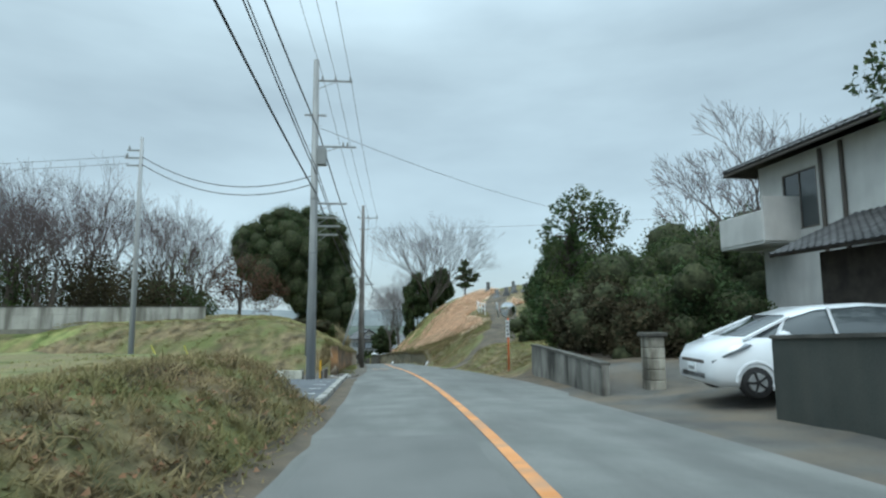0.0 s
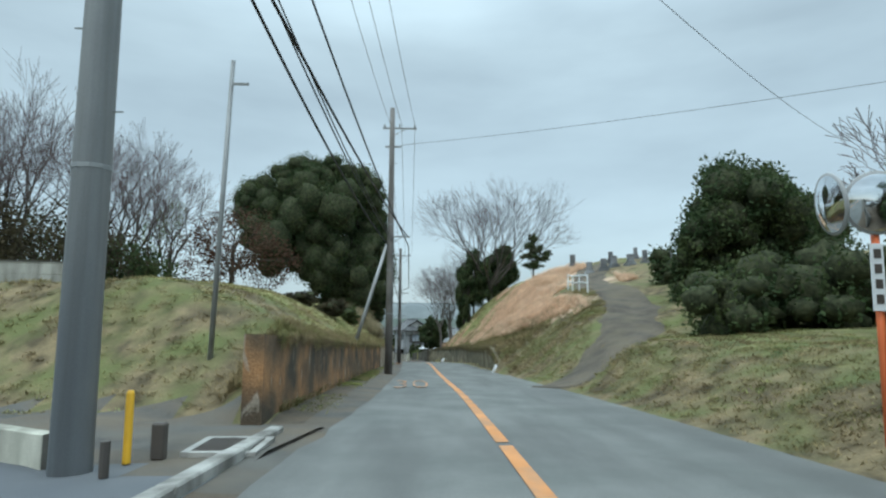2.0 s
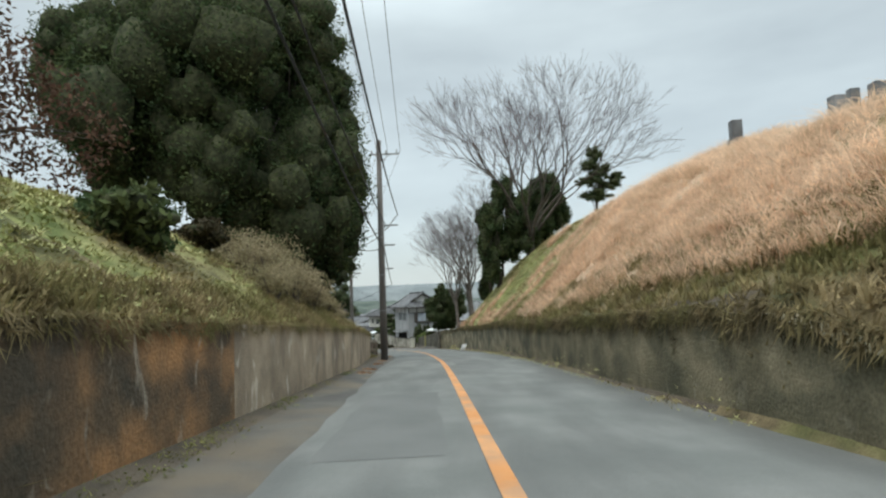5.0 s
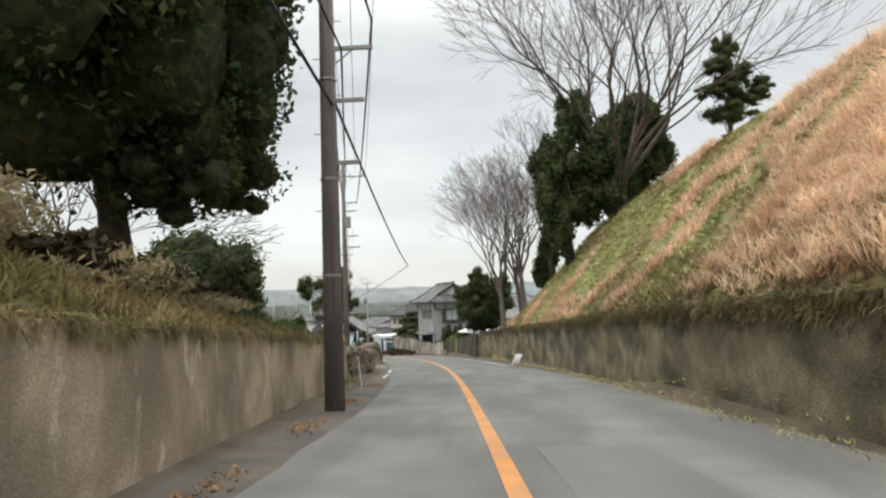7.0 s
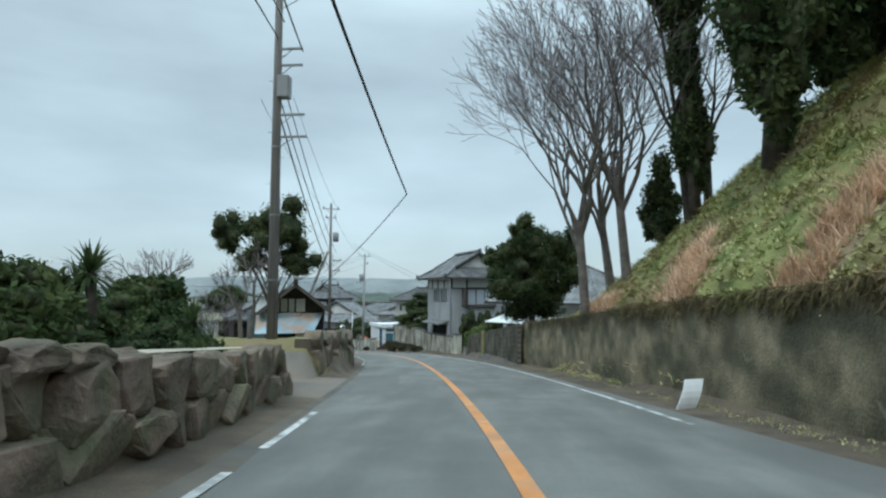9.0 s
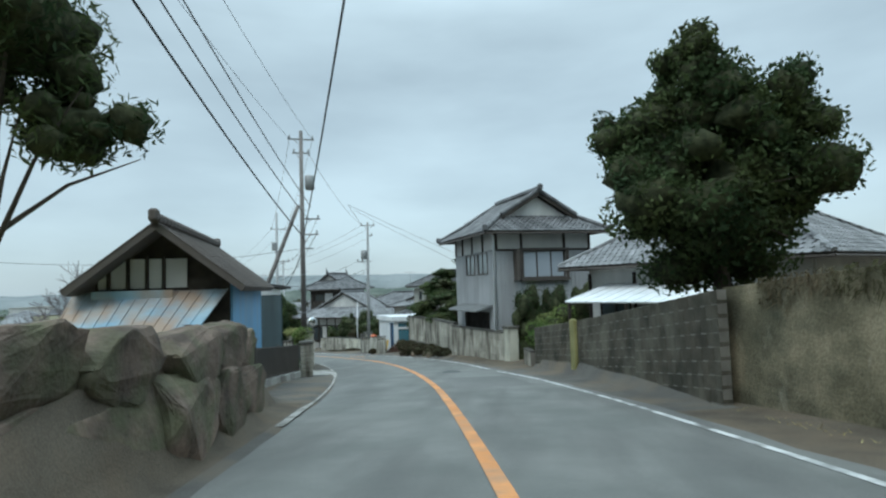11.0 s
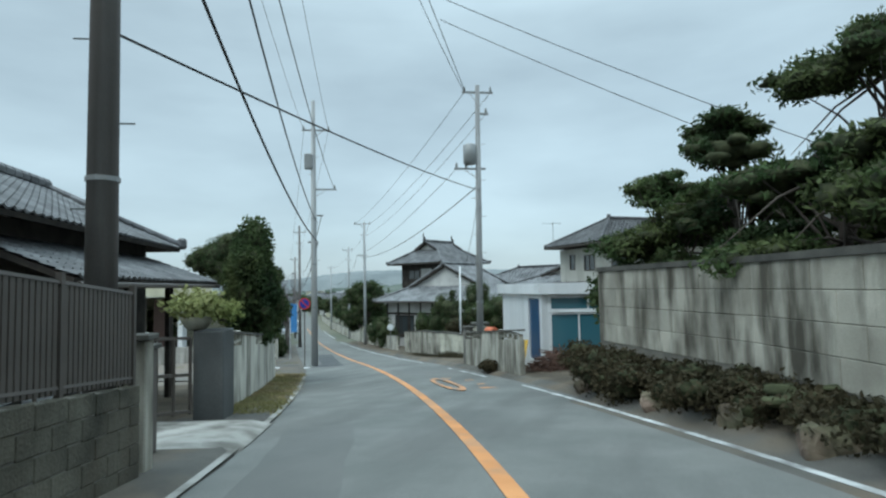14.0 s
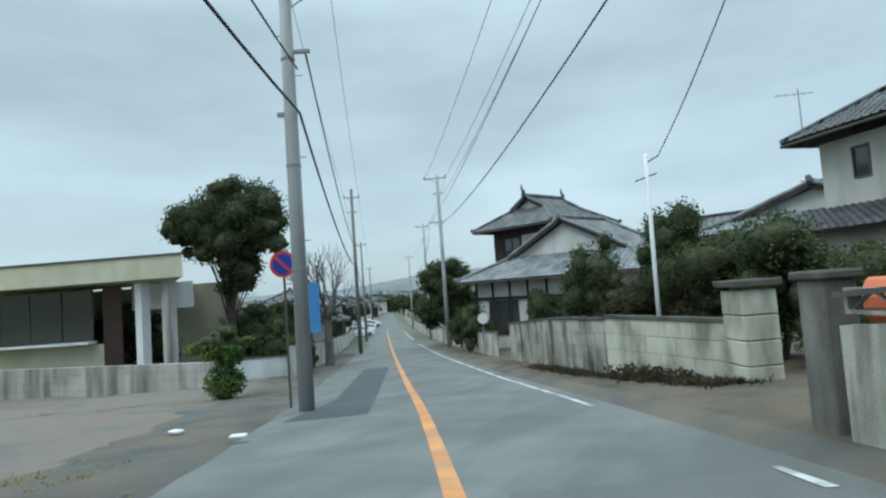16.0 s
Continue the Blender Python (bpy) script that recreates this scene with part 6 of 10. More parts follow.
def first_house():
    z0 = 3.0
    t = thing("house", (15.3, -46, z0), "two-storey pale rendered house with dark tiled roof and balcony", "house")
    o, u, v = Vector((15.3, -45.4, 0)), Vector((0, -1, 0)), Vector((1, 0, 0))
    b = Build()
    wall_panel(b, (15.3, -45.4), (15.3, -56.5), z0, 10.3, 0.15, [(1.3, 3.0, 7.6, 9.7)])
    wall_panel(b, (23.5, -45.4), (15.3, -45.4), z0, 10.3, 0.15, [(5.4, 6.8, 8.2, 9.4)])
    wall_panel(b, (15.3, -56.5), (23.5, -56.5), z0, 10.3)
    wall_panel(b, (23.5, -56.5), (23.5, -45.4), z0, 10.3)
    part("wall", b, PLASTER, t)
    window(t, (15.3, -48.4), (15.3, -46.7), 7.6, 9.7, 2, BROWN_METAL, GLASS_D, -0.02)
    window(t, (16.7, -45.4), (18.1, -45.4), 8.2, 9.4, 2, BROWN_METAL, GLASS_D, -0.02)
    bal = Build()
    bal.box((14.6, -46.1, 7.2), (1.5, 2.6, 0.18)).box((13.88, -46.1, 7.75), (0.12, 2.6, 1.1), 0, 0.02).box((14.6, -44.86, 7.75), (1.5, 0.12, 1.1), 0, 0.02).box((14.6, -47.4, 8.0), (1.5, 0.14, 1.6))
    part("balcony", bal, PLASTER, t)
    for y in (-48.7, -49.6):
        part("downpipe", Build().tube([(15.15, y, z0), (15.15, y, 10.2)], 0.07, 6), BROWN_METAL, t)
    hip_roof(t, (15.3, -45.4), (0, -1), (1, 0), 8.2, 11.1, 10.3, 0.42, 0.95, TILE_D)
    e = Build()
    wall_panel(e, (13.2, -50.8), (13.2, -55.8), z0 - 0.4, 6.4)
    wall_panel(e, (15.3, -50.8), (13.2, -50.8), z0 - 0.4, 6.4, 0.12, [(0.4, 1.6, z0, z0 + 2.1)])
    part("porch_wall", e, DARK_WOOD, t)
    tile_plane(t, [Vector((12.2, -49.9, 6.4)), Vector((12.2, -56.5, 6.4)), Vector((15.3, -56.5, 7.75)), Vector((15.3, -49.9, 7.75))], TILE_D)
    return t


first_house().location.x += 0.65

# ---- mirror on an orange post, white boards, field edge ----
ORANGE_PAINT = plain("orange_painted_steel", (0.72, 0.17, 0.06), 0.45)
MIRROR_BACK = plain("weathered_grey_shell", (0.36, 0.37, 0.37), 0.6)
mp = thing("traffic_mirror", (7.15, -38.95, ground_xy(7.15, -38.95)), "round traffic mirror on an orange post", "traffic mirror")
g = ground_xy(7.15, -38.95)
part("post", Build().tube([(7.15, -38.95, g - 0.1), (7.15, -38.95, 4.75)], 0.045, 10), ORANGE_PAINT, mp, "", True)
for ang, side in ((-1.75, 0.0), (2.95, -0.4)):
    d = Vector((math.cos(ang), math.sin(ang), -0.12)).normalized()
    c = Vector((7.15 + side, -38.95, 4.95)) + d * 0.1
    if side:
        part("bracket", Build().tube([(7.15, -38.95, 4.7), c - d * 0.1], 0.025, 6), ORANGE_PAINT, mp)
    rim = part("mirror_shell", Build().tube([c - d * 0.06, c - d * 0.03, c, c + d * 0.02], [0.2, 0.36, 0.385, 0.378], 24), MIRROR_BACK, mp, "weathered grey mirror shell", True)
    face = Build()
    rings = []
    ax = d.orthogonal().normalized()
    ay = d.cross(ax)
    for k, (rr, dd) in enumerate(((0.0, 0.075), (0.15, 0.066), (0.28, 0.043), (0.37, 0.012))):
        for j in range(24):
            a = 2 * math.pi * j / 24
            rings.append(c + d * dd + (ax * math.cos(a) + ay * math.sin(a)) * rr)
    face.add(rings, [(k * 24 + j, k * 24 + (j + 1) % 24, k * 24 + 24 + (j + 1) % 24, k * 24 + 24 + j) for k in range(3) for j in range(24)])
    part("mirror_face", face, MIRROR, rim, "convex mirror face", True)
part("sign_plate", Build().box((7.1, -39.02, 4.05), (0.16, 0.02, 0.8), 0, 0.004), WHITE, mp, "white caution plate")
for i in range(4):
    part("sign_bar", Build().box((7.1, -39.034, 4.33 - i * 0.18), (0.09, 0.004, 0.11)), BROWN_METAL, mp)


def white_board(x, y, h):
    z = ground_xy(x, y)
    t = thing("white_board", (x, y, z), "curled white plastic board leaning at the road edge", "board", "white boards")
    b = Build()
    vs = []
    for i in range(6):
        u = i / 5
        for w in (-0.5, 0.5):
            vs.append((x + 0.40 * w + 0.26 * u, y + 0.16 * w + 0.3 * u - 0.1 * math.sin(u * 3), z - 0.02 + h * u - 0.05 * u * u))
    b.add(vs, [(2 * i, 2 * i + 1, 2 * i + 3, 2 * i + 2) for i in range(5)])
    sheet = part("sheet", b, WHITE, t)
    sol = sheet.modifiers.new("thick", "SOLIDIFY")
    sol.thickness = 0.02
    return t


white_board(*tuple(at(-12.4, 3.2))[:2], 0.5)
white_board(3.7, 38.45, 0.58)
st = thing("marker_stake", (-1.98, 23.5, -2.25), "thin white marker stake at the road edge", "stake")
part("rod", Build().tube([(-1.95, 23.5, -2.35), (-2.08, 23.55, -1.28)], 0.022, 6), WHITE, st)


def draped(name, mat, pts, width, lift, label, category, drop=0.0, ragged=0.0):
    """A lane laid over the ground along plan points given as road stations and offsets."""
    pts = spline(np.array([(*p, 0.0) for p in pts], float), 8)[:, :2]
    b, vs = Build(), []
    for i, (s, l) in enumerate(pts):
        a, c = pts[max(i - 1, 0)], pts[min(i + 1, len(pts) - 1)]
        d = c - a
        n = np.array([-d[1], d[0]]) / np.hypot(*d)
        for k in range(9):
            q = np.array([s, l]) + n * width * (k / 8 - 0.5) * (1 + ragged * noise.noise((s * 0.9, k // 5, 2.0)))
            g = ground(float(q[0]), float(q[1]))
            vs.append((g.x, g.y, g.z + (lift if i else lift - drop) - (0.06 if k in (0, 8) else 0)))
    b.add(vs, [(i * 9 + k, i * 9 + k + 1, i * 9 + 10 + k, i * 9 + 9 + k) for i in range(len(pts) - 1) for k in range(8)])
    return solid(name, b, mat, label, category, kind="structure")


LANE = material("dark_dirt", (0.075, 0.064, 0.051), (0.13, 0.108, 0.083), 1.0, 0.95, 0.8, 40, stain=(0.15, 0.125, 0.085), sscale=(0.7, 0.7, 0.7), samount=0.7, grain=0.4)
draped("dirt_lane", LANE, [(-26.4, 3.3), *zip(LANE_S, LANE_L)], 2.7, 0.05, "dark dirt lane climbing to the graveyard", "lane", 0.2, 0.25)
draped("side_road", SHOULDER, [(-37.3, -2.9), (-36.9, -6), (-35.0, -11), (-32, -17), (-29, -23)], 3.0, 0.05, "worn asphalt side road between lot and bank", "road")

rf = thing("white_fence", (11.3, -10.9, 4.8), "white pipe fence along the top of the bank", "fence")
fpts = [at(-11.0, 9.0), at(-8.8, 9.1), at(-6.4, 9.3), at(-4.0, 9.6)]
fpts = [Vector((p.x, p.y, ground_xy(p.x, p.y))) for p in fpts]
for p in fpts:
    part("post", Build().tube([p - Vector((0, 0, 0.1)), p + Vector((0, 0, 1.0))], 0.055, 8), WHITE, rf)
for k in (0.55, 1.0):
    part("rail", Build().tube([p + Vector((0, 0, k)) for p in fpts], 0.045, 6), WHITE, rf)
TOMB = material("polished_tomb_stone", (0.10, 0.105, 0.11), (0.22, 0.225, 0.23), 1.2, 0.35, 0.1, 60, vary=0.4, grain=0.1)


def tomb(s, l, h, w, seed):
    g = ground(s, l)
    rng = random.Random(seed)
    t = thing("tombstone", g, "grey stone family tomb on a stepped base", "tombstone", "tombs on the rise")
    rz = rng.uniform(-0.2, 0.2)
    m = Matrix.Translation(g) @ Matrix.Rotation(rz, 4, "Z")
    z = -0.2
    for name, ww, hh in (("base_step", w * 1.75, h * 0.14 + 0.2), ("plinth", w * 1.4, h * 0.11), ("pedestal", w * 1.2, h * 0.11), ("stone", w * 0.95, h * 0.62)):
        part(name, Build().box((0, 0, 0), (ww, ww, hh), 0, 0.02, m @ pose(0, 0, z + hh / 2)), TOMB, t)
        z += hh
    return t


rngt = random.Random(5)
for x, y, top, w in ((15.6, 4.5, 7.5, 0.5), (16.7, 4, 7.7, 0.55), (17.9, 5, 7.9, 0.5), (19.1, 4.2, 8.0, 0.55), (20.4, 4.3, 9.1, 0.42), (21.6, 3.0, 7.7, 0.6), (22.3, 6, 8.7, 0.4), (22.9, 5, 9.1, 0.38), (23.8, 4.4, 9.2, 0.5), (24.3, 4, 10.2, 0.62), (18.4, 7.5, 8.3, 0.4), (20.9, 8.0, 8.6, 0.4), (16.0, 12, 9.4, 0.6), (25.8, 5, 8.8, 0.5), (27.2, 6.5, 9.0, 0.45)):
    s_, l_ = station(x, y)
    tomb(s_, l_, max(1.0, top - ground_xy(x, y)), w * rngt.uniform(0.75, 0.95), int(x * 10))

# ---- trees and shrubs of the cutting ----
leafy_tree("broadleaf_tree", "huge dark evergreen broadleaf tree on the bank", (-5.6, 17.2, 1.2), (-6.4, 16.0, 12.5), 0.3,
           [(-5.4, 15.4, 7.6, 3.8, 3.4, 4.2), (-9.8, 14.5, 14.2, 5.0, 4.8, 5.0), (-6.2, 16.2, 16.0, 3.6, 3.4, 3.2), (-13.2, 14.0, 11.2, 4.4, 4.2, 4.8), (-4.3, 15.2, 8.4, 2.3, 2.3, 3.4), (-5.2, 17.0, 12.6, 3.0, 3.0, 3.0), (-12.4, 15.5, 17.4, 3.2, 3.0, 2.6), (-9.2, 15.5, 18.2, 2.6, 2.4, 1.8), (-8.6, 13.0, 8.6, 3.4, 3.0, 3.8), (-16.2, 14.6, 14.4, 3.0, 2.8, 3.0), (-3.9, 17.2, 13.2, 1.6, 1.5, 1.4), (-4.0, 17.4, 5.6, 1.8, 1.8, 2.4), (-6.4, 16.2, 5.2, 1.8, 1.7, 1.9), (-8.4, 15.0, 5.6, 1.8, 1.6, 1.6), (-4.0, 18.6, 9.0, 1.9, 1.8, 2.6), (-5.7, 20.8, 6.2, 2.1, 2.0, 2.3), (-8.0, 21.2, 7.4, 2.6, 2.4, 3.0), (-5.3, 20.4, 9.6, 2.0, 2.0, 2.4), (-4.9, 17.6, 3.9, 1.2, 1.1, 1.2), (-4.7, 16.8, 2.8, 1.1, 1.0, 0.8), (-3.9, 17.0, 3.0, 0.9, 0.9, 0.9), (-4.2, 19.6, 3.7, 1.3, 1.2, 1.2)], LEAF_DK, 110000, 0.155, 21, gaps=0.3)
leafy_tree("broadleaf_tree", "reddish-brown half-bare tree beside the evergreen", (-14.5, 3.0, 4.4), (-14.5, 3.0, 9.0), 0.25, [(-14.5, 3.0, 9.3, 3.4, 3.0, 3.0), (-17.5, 4.5, 8.4, 2.6, 2.6, 2.6), (-12.2, 5.5, 7.8, 2.4, 2.4, 2.4)], LEAF_RED, 9000, 0.22, 22, gaps=0.6)
for i, (x, y, h) in enumerate(((-20, -6, 9.5), (-24, -10, 11), (-27.5, -6, 12), (-31, -12, 11), (-34, -4, 12.5), (-38, -14, 12), (-43, -8, 12), (-29.5, -15, 9), (-48, -16, 12), (-22, 0, 11), (-36, -19, 10), (-54, -20, 12), (-26, -15, 9), (-33, -9, 11), (-41, -17, 11), (-46, -4, 12), (-60, -24, 12), (-18, -2, 8))):
    bare_tree("bare_tree", "leafless grey woodland tree in winter", (x, y, ground_xy(x, y) - 0.1), h * 1.45, h * 0.5, 100 + i, 2, 0.2, 0.19, depth=5, group="winter wood", twig=TWIG_D, bark=BARK, boughs=4)
for i, (x, y, r) in enumerate(((-24, -4, 3.2), (-36, -8, 3.4), (-44, -12, 3.6), (-52, -16, 3.5), (-30, 2, 3.4), (-60, -20, 4.0), (-17.5, -9, 1.8), (-20.5, -12, 3.0), (-27, -11, 3.6), (-33, -15, 3.8), (-40, -19, 4.0), (-47, -21, 4.2), (-55, -25, 4.4))):
    z = ground_xy(x, y)
    shrub("evergreen_thicket", "dark brown-green thicket under the bare trees", [(x, y, z + r * 0.7, r * 1.5, r, r * 1.05), (x + r, y + 1, z + r * 0.5, r, r * 0.8, r * 0.8), (x - r * 1.2, y, z + r * 0.9, r * 0.9, r * 0.8, r * 1.1)], LEAF_OLIVE if i % 3 else LEAF_DK, 6500, 0.26, 140 + i, group="thickets", gaps=0.45, shell=0.3)
leafy_tree("bamboo_clump", "pale yellow-green bamboo tops behind the wood", (-20.5, 5, 4.5), (-20.5, 5, 11), 0.08, [(-20.5, 5, 11.5, 1.2, 1.2, 2.0), (-22.5, 6, 10.6, 1.0, 1.0, 1.8)], LEAF_LT, 1600, 0.3, 30, aspect=0.2, gaps=0.5)
for i, (s, l, r, h, lf) in enumerate(((5, -6.4, 0.9, 0.7, LEAF_OLIVE), (10, -5.6, 0.9, 0.8, LEAF_OLIVE), (13.5, -5.6, 0.9, 0.6, LEAF_OLIVE), (1, -6.8, 0.9, 0.7, LEAF_OLIVE), (16, -6.0, 1.0, 0.7, LEAF_OLIVE), (19.5, -6.4, 1.3, 0.9, LEAF_OLIVE), (24.5, -7.2, 1.3, 1.0, LEAF_DK), (-9, -6.6, 1.2, 0.9, LEAF_OLIVE), (-4, -6.2, 1.2, 1.1, LEAF_MID), (-13, -7.4, 1.0, 0.8, LEAF_OLIVE))):
    g = ground(s, l)
    shrub("bank_shrub", "tangled olive-brown shrub on the bank", [(g.x, g.y, g.z + h * 0.45, r, r, h * 0.6), (g.x - 0.8, g.y + 0.9, g.z + h * 0.35, r * 0.8, r * 0.8, h * 0.5)], lf, 3200, 0.14, 200 + i, group="bank shrubs")
for i, (s, l, r, h) in enumerate(((4.6, -5.3, 0.9, 1.5), (5.8, -5.0, 0.9, 1.4), (6.6, -6.2, 1.1, 1.9), (7.8, -5.3, 1.0, 1.3), (8.8, -6.8, 1.2, 1.7), (9.8, -5.6, 1.0, 1.0), (3.2, -6.0, 1.1, 1.6), (11.6, -6.6, 1.2, 1.2), (1.6, -5.2, 0.9, 0.9), (7.4, -8.0, 1.2, 1.8), (11.0, -5.4, 1.0, 1.4), (12.4, -6.4, 1.2, 1.7), (13.8, -5.5, 1.0, 1.2), (14.6, -7.4, 1.3, 1.7), (16.2, -6.2, 1.2, 1.2), (17.6, -5.6, 1.0, 0.9), (19.2, -7.0, 1.3, 1.2), (21.5, -6.4, 1.2, 0.9))):
    g = ground(s, l)
    h *= 1.2 if s < 8.9 else 0.55
    shrub("bank_shrub", "low withered olive-tan scrub on the bank", [(g.x, g.y, g.z + h * 0.35, r, r, h * 0.45), (g.x + 0.5, g.y - 0.6, g.z + h * 0.25, r * 0.8, r * 0.8, h * 0.35)], LEAF_SCRUB, 3600, 0.12, 600 + i, group="bank scrub", gaps=0.5, shell=0.1, aspect=0.3)
for i, (x, y, h, rr) in enumerate(((-9.6, 32.0, 5.4, 1.9), (-12.6, 34.0, 6.2, 2.2), (-16.6, 36.5, 4.4, 2.4), (-11.0, 45.6, 2.4, 1.4), (-17.5, 44.5, 3.4, 2.2))):
    z = ground_xy(x, y)
    leafy_tree("garden_tree", "dark evergreen garden tree above the wall", (x, y, z), (x, y, z + h * 0.7), 0.14, [(x, y, z + h * 0.62, rr, rr, h * 0.36), (x + 0.7, y - 0.5, z + h * 0.42, rr * 0.8, rr * 0.8, h * 0.26), (x - 0.8, y + 0.4, z + h * 0.8, rr * 0.6, rr * 0.6, h * 0.2)], LEAF_MID if i % 2 else LEAF_DK, 7000, 0.17, 230 + i, group="garden trees")


for i, (x, y, r, h) in enumerate(((-8.2, 36.4, 1.2, 1.5), (-9.6, 38.8, 1.5, 1.9), (-8.0, 40.6, 1.2, 1.5), (-10.2, 42.0, 1.5, 2.2), (-12.5, 41.0, 1.8, 2.4), (-9.2, 44.6, 1.3, 1.4), (-14.0, 38.5, 1.8, 2.6), (-11.6, 35.0, 1.6, 2.2))):
    z = ground_xy(x, y)
    shrub("garden_shrub", "dense dark green garden shrub above the boulder wall", [(x, y, z + h * 0.5, r, r, h * 0.55), (x + 0.6, y - 0.5, z + h * 0.35, r * 0.8, r * 0.8, h * 0.4)], LEAF_DK if i % 3 else LEAF_MID, 5000, 0.14, 320 + i, group="garden shrubs")


def palm(x, y, h, seed):
    z = ground_xy(x, y)
    rng = random.Random(seed)
    t = thing("cabbage_palm", (x, y, z), "spiky dark green yucca palm in the garden", "palm", "garden palms")
    part("trunk", Build().tube([(x, y, z - 0.1), (x + 0.08, y, z + h * 0.5), (x, y, z + h)], [0.13, 0.11, 0.12], 8), BARK, t, "", True)
    b = Build()
    for _ in range(95):
        a, e = rng.uniform(0, 6.283), rng.uniform(-0.7, 1.35)
        d = Vector((math.cos(a) * math.cos(e), math.sin(a) * math.cos(e), math.sin(e)))
        s = d.cross(Vector((0, 0, 1))).normalized() * 0.035
        p, L = Vector((x, y, z + h)), rng.uniform(0.7, 1.0)
        m, q = p + d * L * 0.55, p + d * L - Vector((0, 0, 0.14))
        b.add([p - s, p + s, m + s, m - s, q], [(0, 1, 2, 3), (3, 2, 4)])
    part("leaves", b, LEAF_DK, t)
    return t


for i, (x, y, h) in enumerate(((-8.3, 38.8, 1.8), (-9.8, 40.5, 2.3), (-10.6, 37.2, 1.7), (-8.0, 42.6, 1.5), (-12.6, 39.8, 1.9), (-11.4, 43.8, 1.6))):
    palm(x, y, h, 300 + i)
leafy_tree("clipped_pine", "rounded dark pine beside the utility pole", (-10.2, 54.2, -4.0), (-10.0, 54.2, 1.0), 0.17, [(-9.8, 54.3, 1.7, 1.7, 1.6, 1.5), (-12.3, 54.0, 1.5, 0.8, 0.8, 1.1), (-9.0, 54.6, 0.1, 1.0, 1.0, 0.8), (-11.0, 54.0, 0.3, 0.9, 0.9, 0.7)], LEAF_DK, 8000, 0.16, 250, aspect=0.25)
bare_tree("bare_tree", "small leafless garden tree behind the wall", (-9.6, 50.0, -3.0), 4.6, 1.9, 251, 2, 0.3, 0.09, depth=4, group="winter wood")
bare_tree("bare_tree", "small leafless garden tree behind the wall", (-12.6, 48.6, -3.2), 4.8, 2.0, 252, 1, 0.3, 0.09, depth=4, group="winter wood")
bare_tree("bare_tree", "leafless tree overhanging the bank behind the evergreen", (-9.5, 21.5, 0.0), 7.0, 4.5, 253, 2, 0.2, 0.16, lean=(0.25, 0.1), depth=5, upright=0.25)

bare_tree("bare_tree", "great broom-shaped leafless tree on the hill", (10.9, 41.9, 5.2), 21.5, 15.5, 400, 1, 0.14, 0.38, depth=6, bark=BARK, twig=TWIG_D, boughs=9)
leafy_tree("ivy_tree", "dark ivy-clad evergreen leaning over the bank", (7.9, 43.5, 3.0), (7.2, 42.0, 10.5), 0.3, [(8.4, 42.5, 11.2, 1.3, 1.3, 2.0), (7.2, 42.0, 8.6, 1.3, 1.3, 1.9), (9.9, 42.3, 9.2, 1.6, 1.5, 2.2), (8.6, 42.5, 6.6, 1.5, 1.4, 2.1), (10.8, 42.3, 7.0, 1.4, 1.4, 1.6), (6.3, 41.6, 6.4, 0.65, 0.65, 1.7), (7.0, 41.8, 4.4, 0.9, 0.9, 1.8), (12.3, 43.0, 8.2, 1.2, 1.1, 0.9)], LEAF_DK, 26000, 0.2, 401, gaps=0.3)
leafy_tree("ivy_tree", "dark ivy-clad evergreen on the bank crest", (11.5, 46.5, 4.2), (11.5, 46.5, 11.0), 0.3, [(11.5, 46.5, 10.8, 1.5, 1.5, 2.2), (12.8, 45.5, 9.0, 1.3, 1.3, 2.0), (13.8, 44.5, 11.2, 1.2, 1.2, 1.7), (10.4, 47.0, 8.8, 1.1, 1.1, 1.8), (9.8, 47.6, 6.8, 0.9, 0.9, 2.2), (11.6, 46.5, 6.8, 1.0, 1.0, 2.0)], LEAF_DK, 17000, 0.2, 402, gaps=0.3)
leafy_tree("ivy_tree", "dark ivy-clad trunk above the green slope", (13.5, 47.5, 4.5), (13.8, 47.0, 13.5), 0.32, [(13.8, 47.0, 12.6, 1.7, 1.6, 2.2), (12.9, 47.4, 9.6, 1.2, 1.2, 2.0), (14.8, 46.6, 9.8, 1.3, 1.3, 2.0), (13.6, 47.2, 7.2, 0.9, 0.9, 1.6)], LEAF_DK, 12000, 0.2, 404, gaps=0.3)
leafy_tree("ivy_tree", "slender trunk wrapped in dark ivy", (7.5, 48.6, 1.5), (7.0, 48.2, 11.5), 0.2, [(7.4, 48.5, 4.4, 0.75, 0.7, 2.2), (7.2, 48.4, 7.2, 0.7, 0.7, 1.8), (6.9, 48.3, 9.6, 1.0, 0.9, 1.6), (7.9, 48.4, 10.6, 0.9, 0.8, 1.0)], LEAF_DK, 8000, 0.17, 406, gaps=0.3)
leafy_tree("pine_tree", "small open pine on the hill crest", (17.0, 40.3, 5.0), (17.2, 40.3, 15.6), 0.16, [(17.1, 40.3, 14.6, 0.7, 0.7, 0.8), (16.4, 40.0, 13.4, 1.0, 0.9, 0.6), (17.9, 40.6, 13.0, 1.1, 1.0, 0.6), (16.2, 39.8, 11.9, 1.2, 1.1, 0.6), (18.5, 40.8, 11.6, 1.3, 1.2, 0.6), (17.2, 40.3, 12.4, 1.1, 1.1, 0.8), (17.1, 40.3, 10.6, 1.5, 1.4, 0.7), (19.3, 41.0, 12.4, 0.9, 0.9, 0.5)], LEAF_DK, 9000, 0.17, 403, aspect=0.2, gaps=0.3)
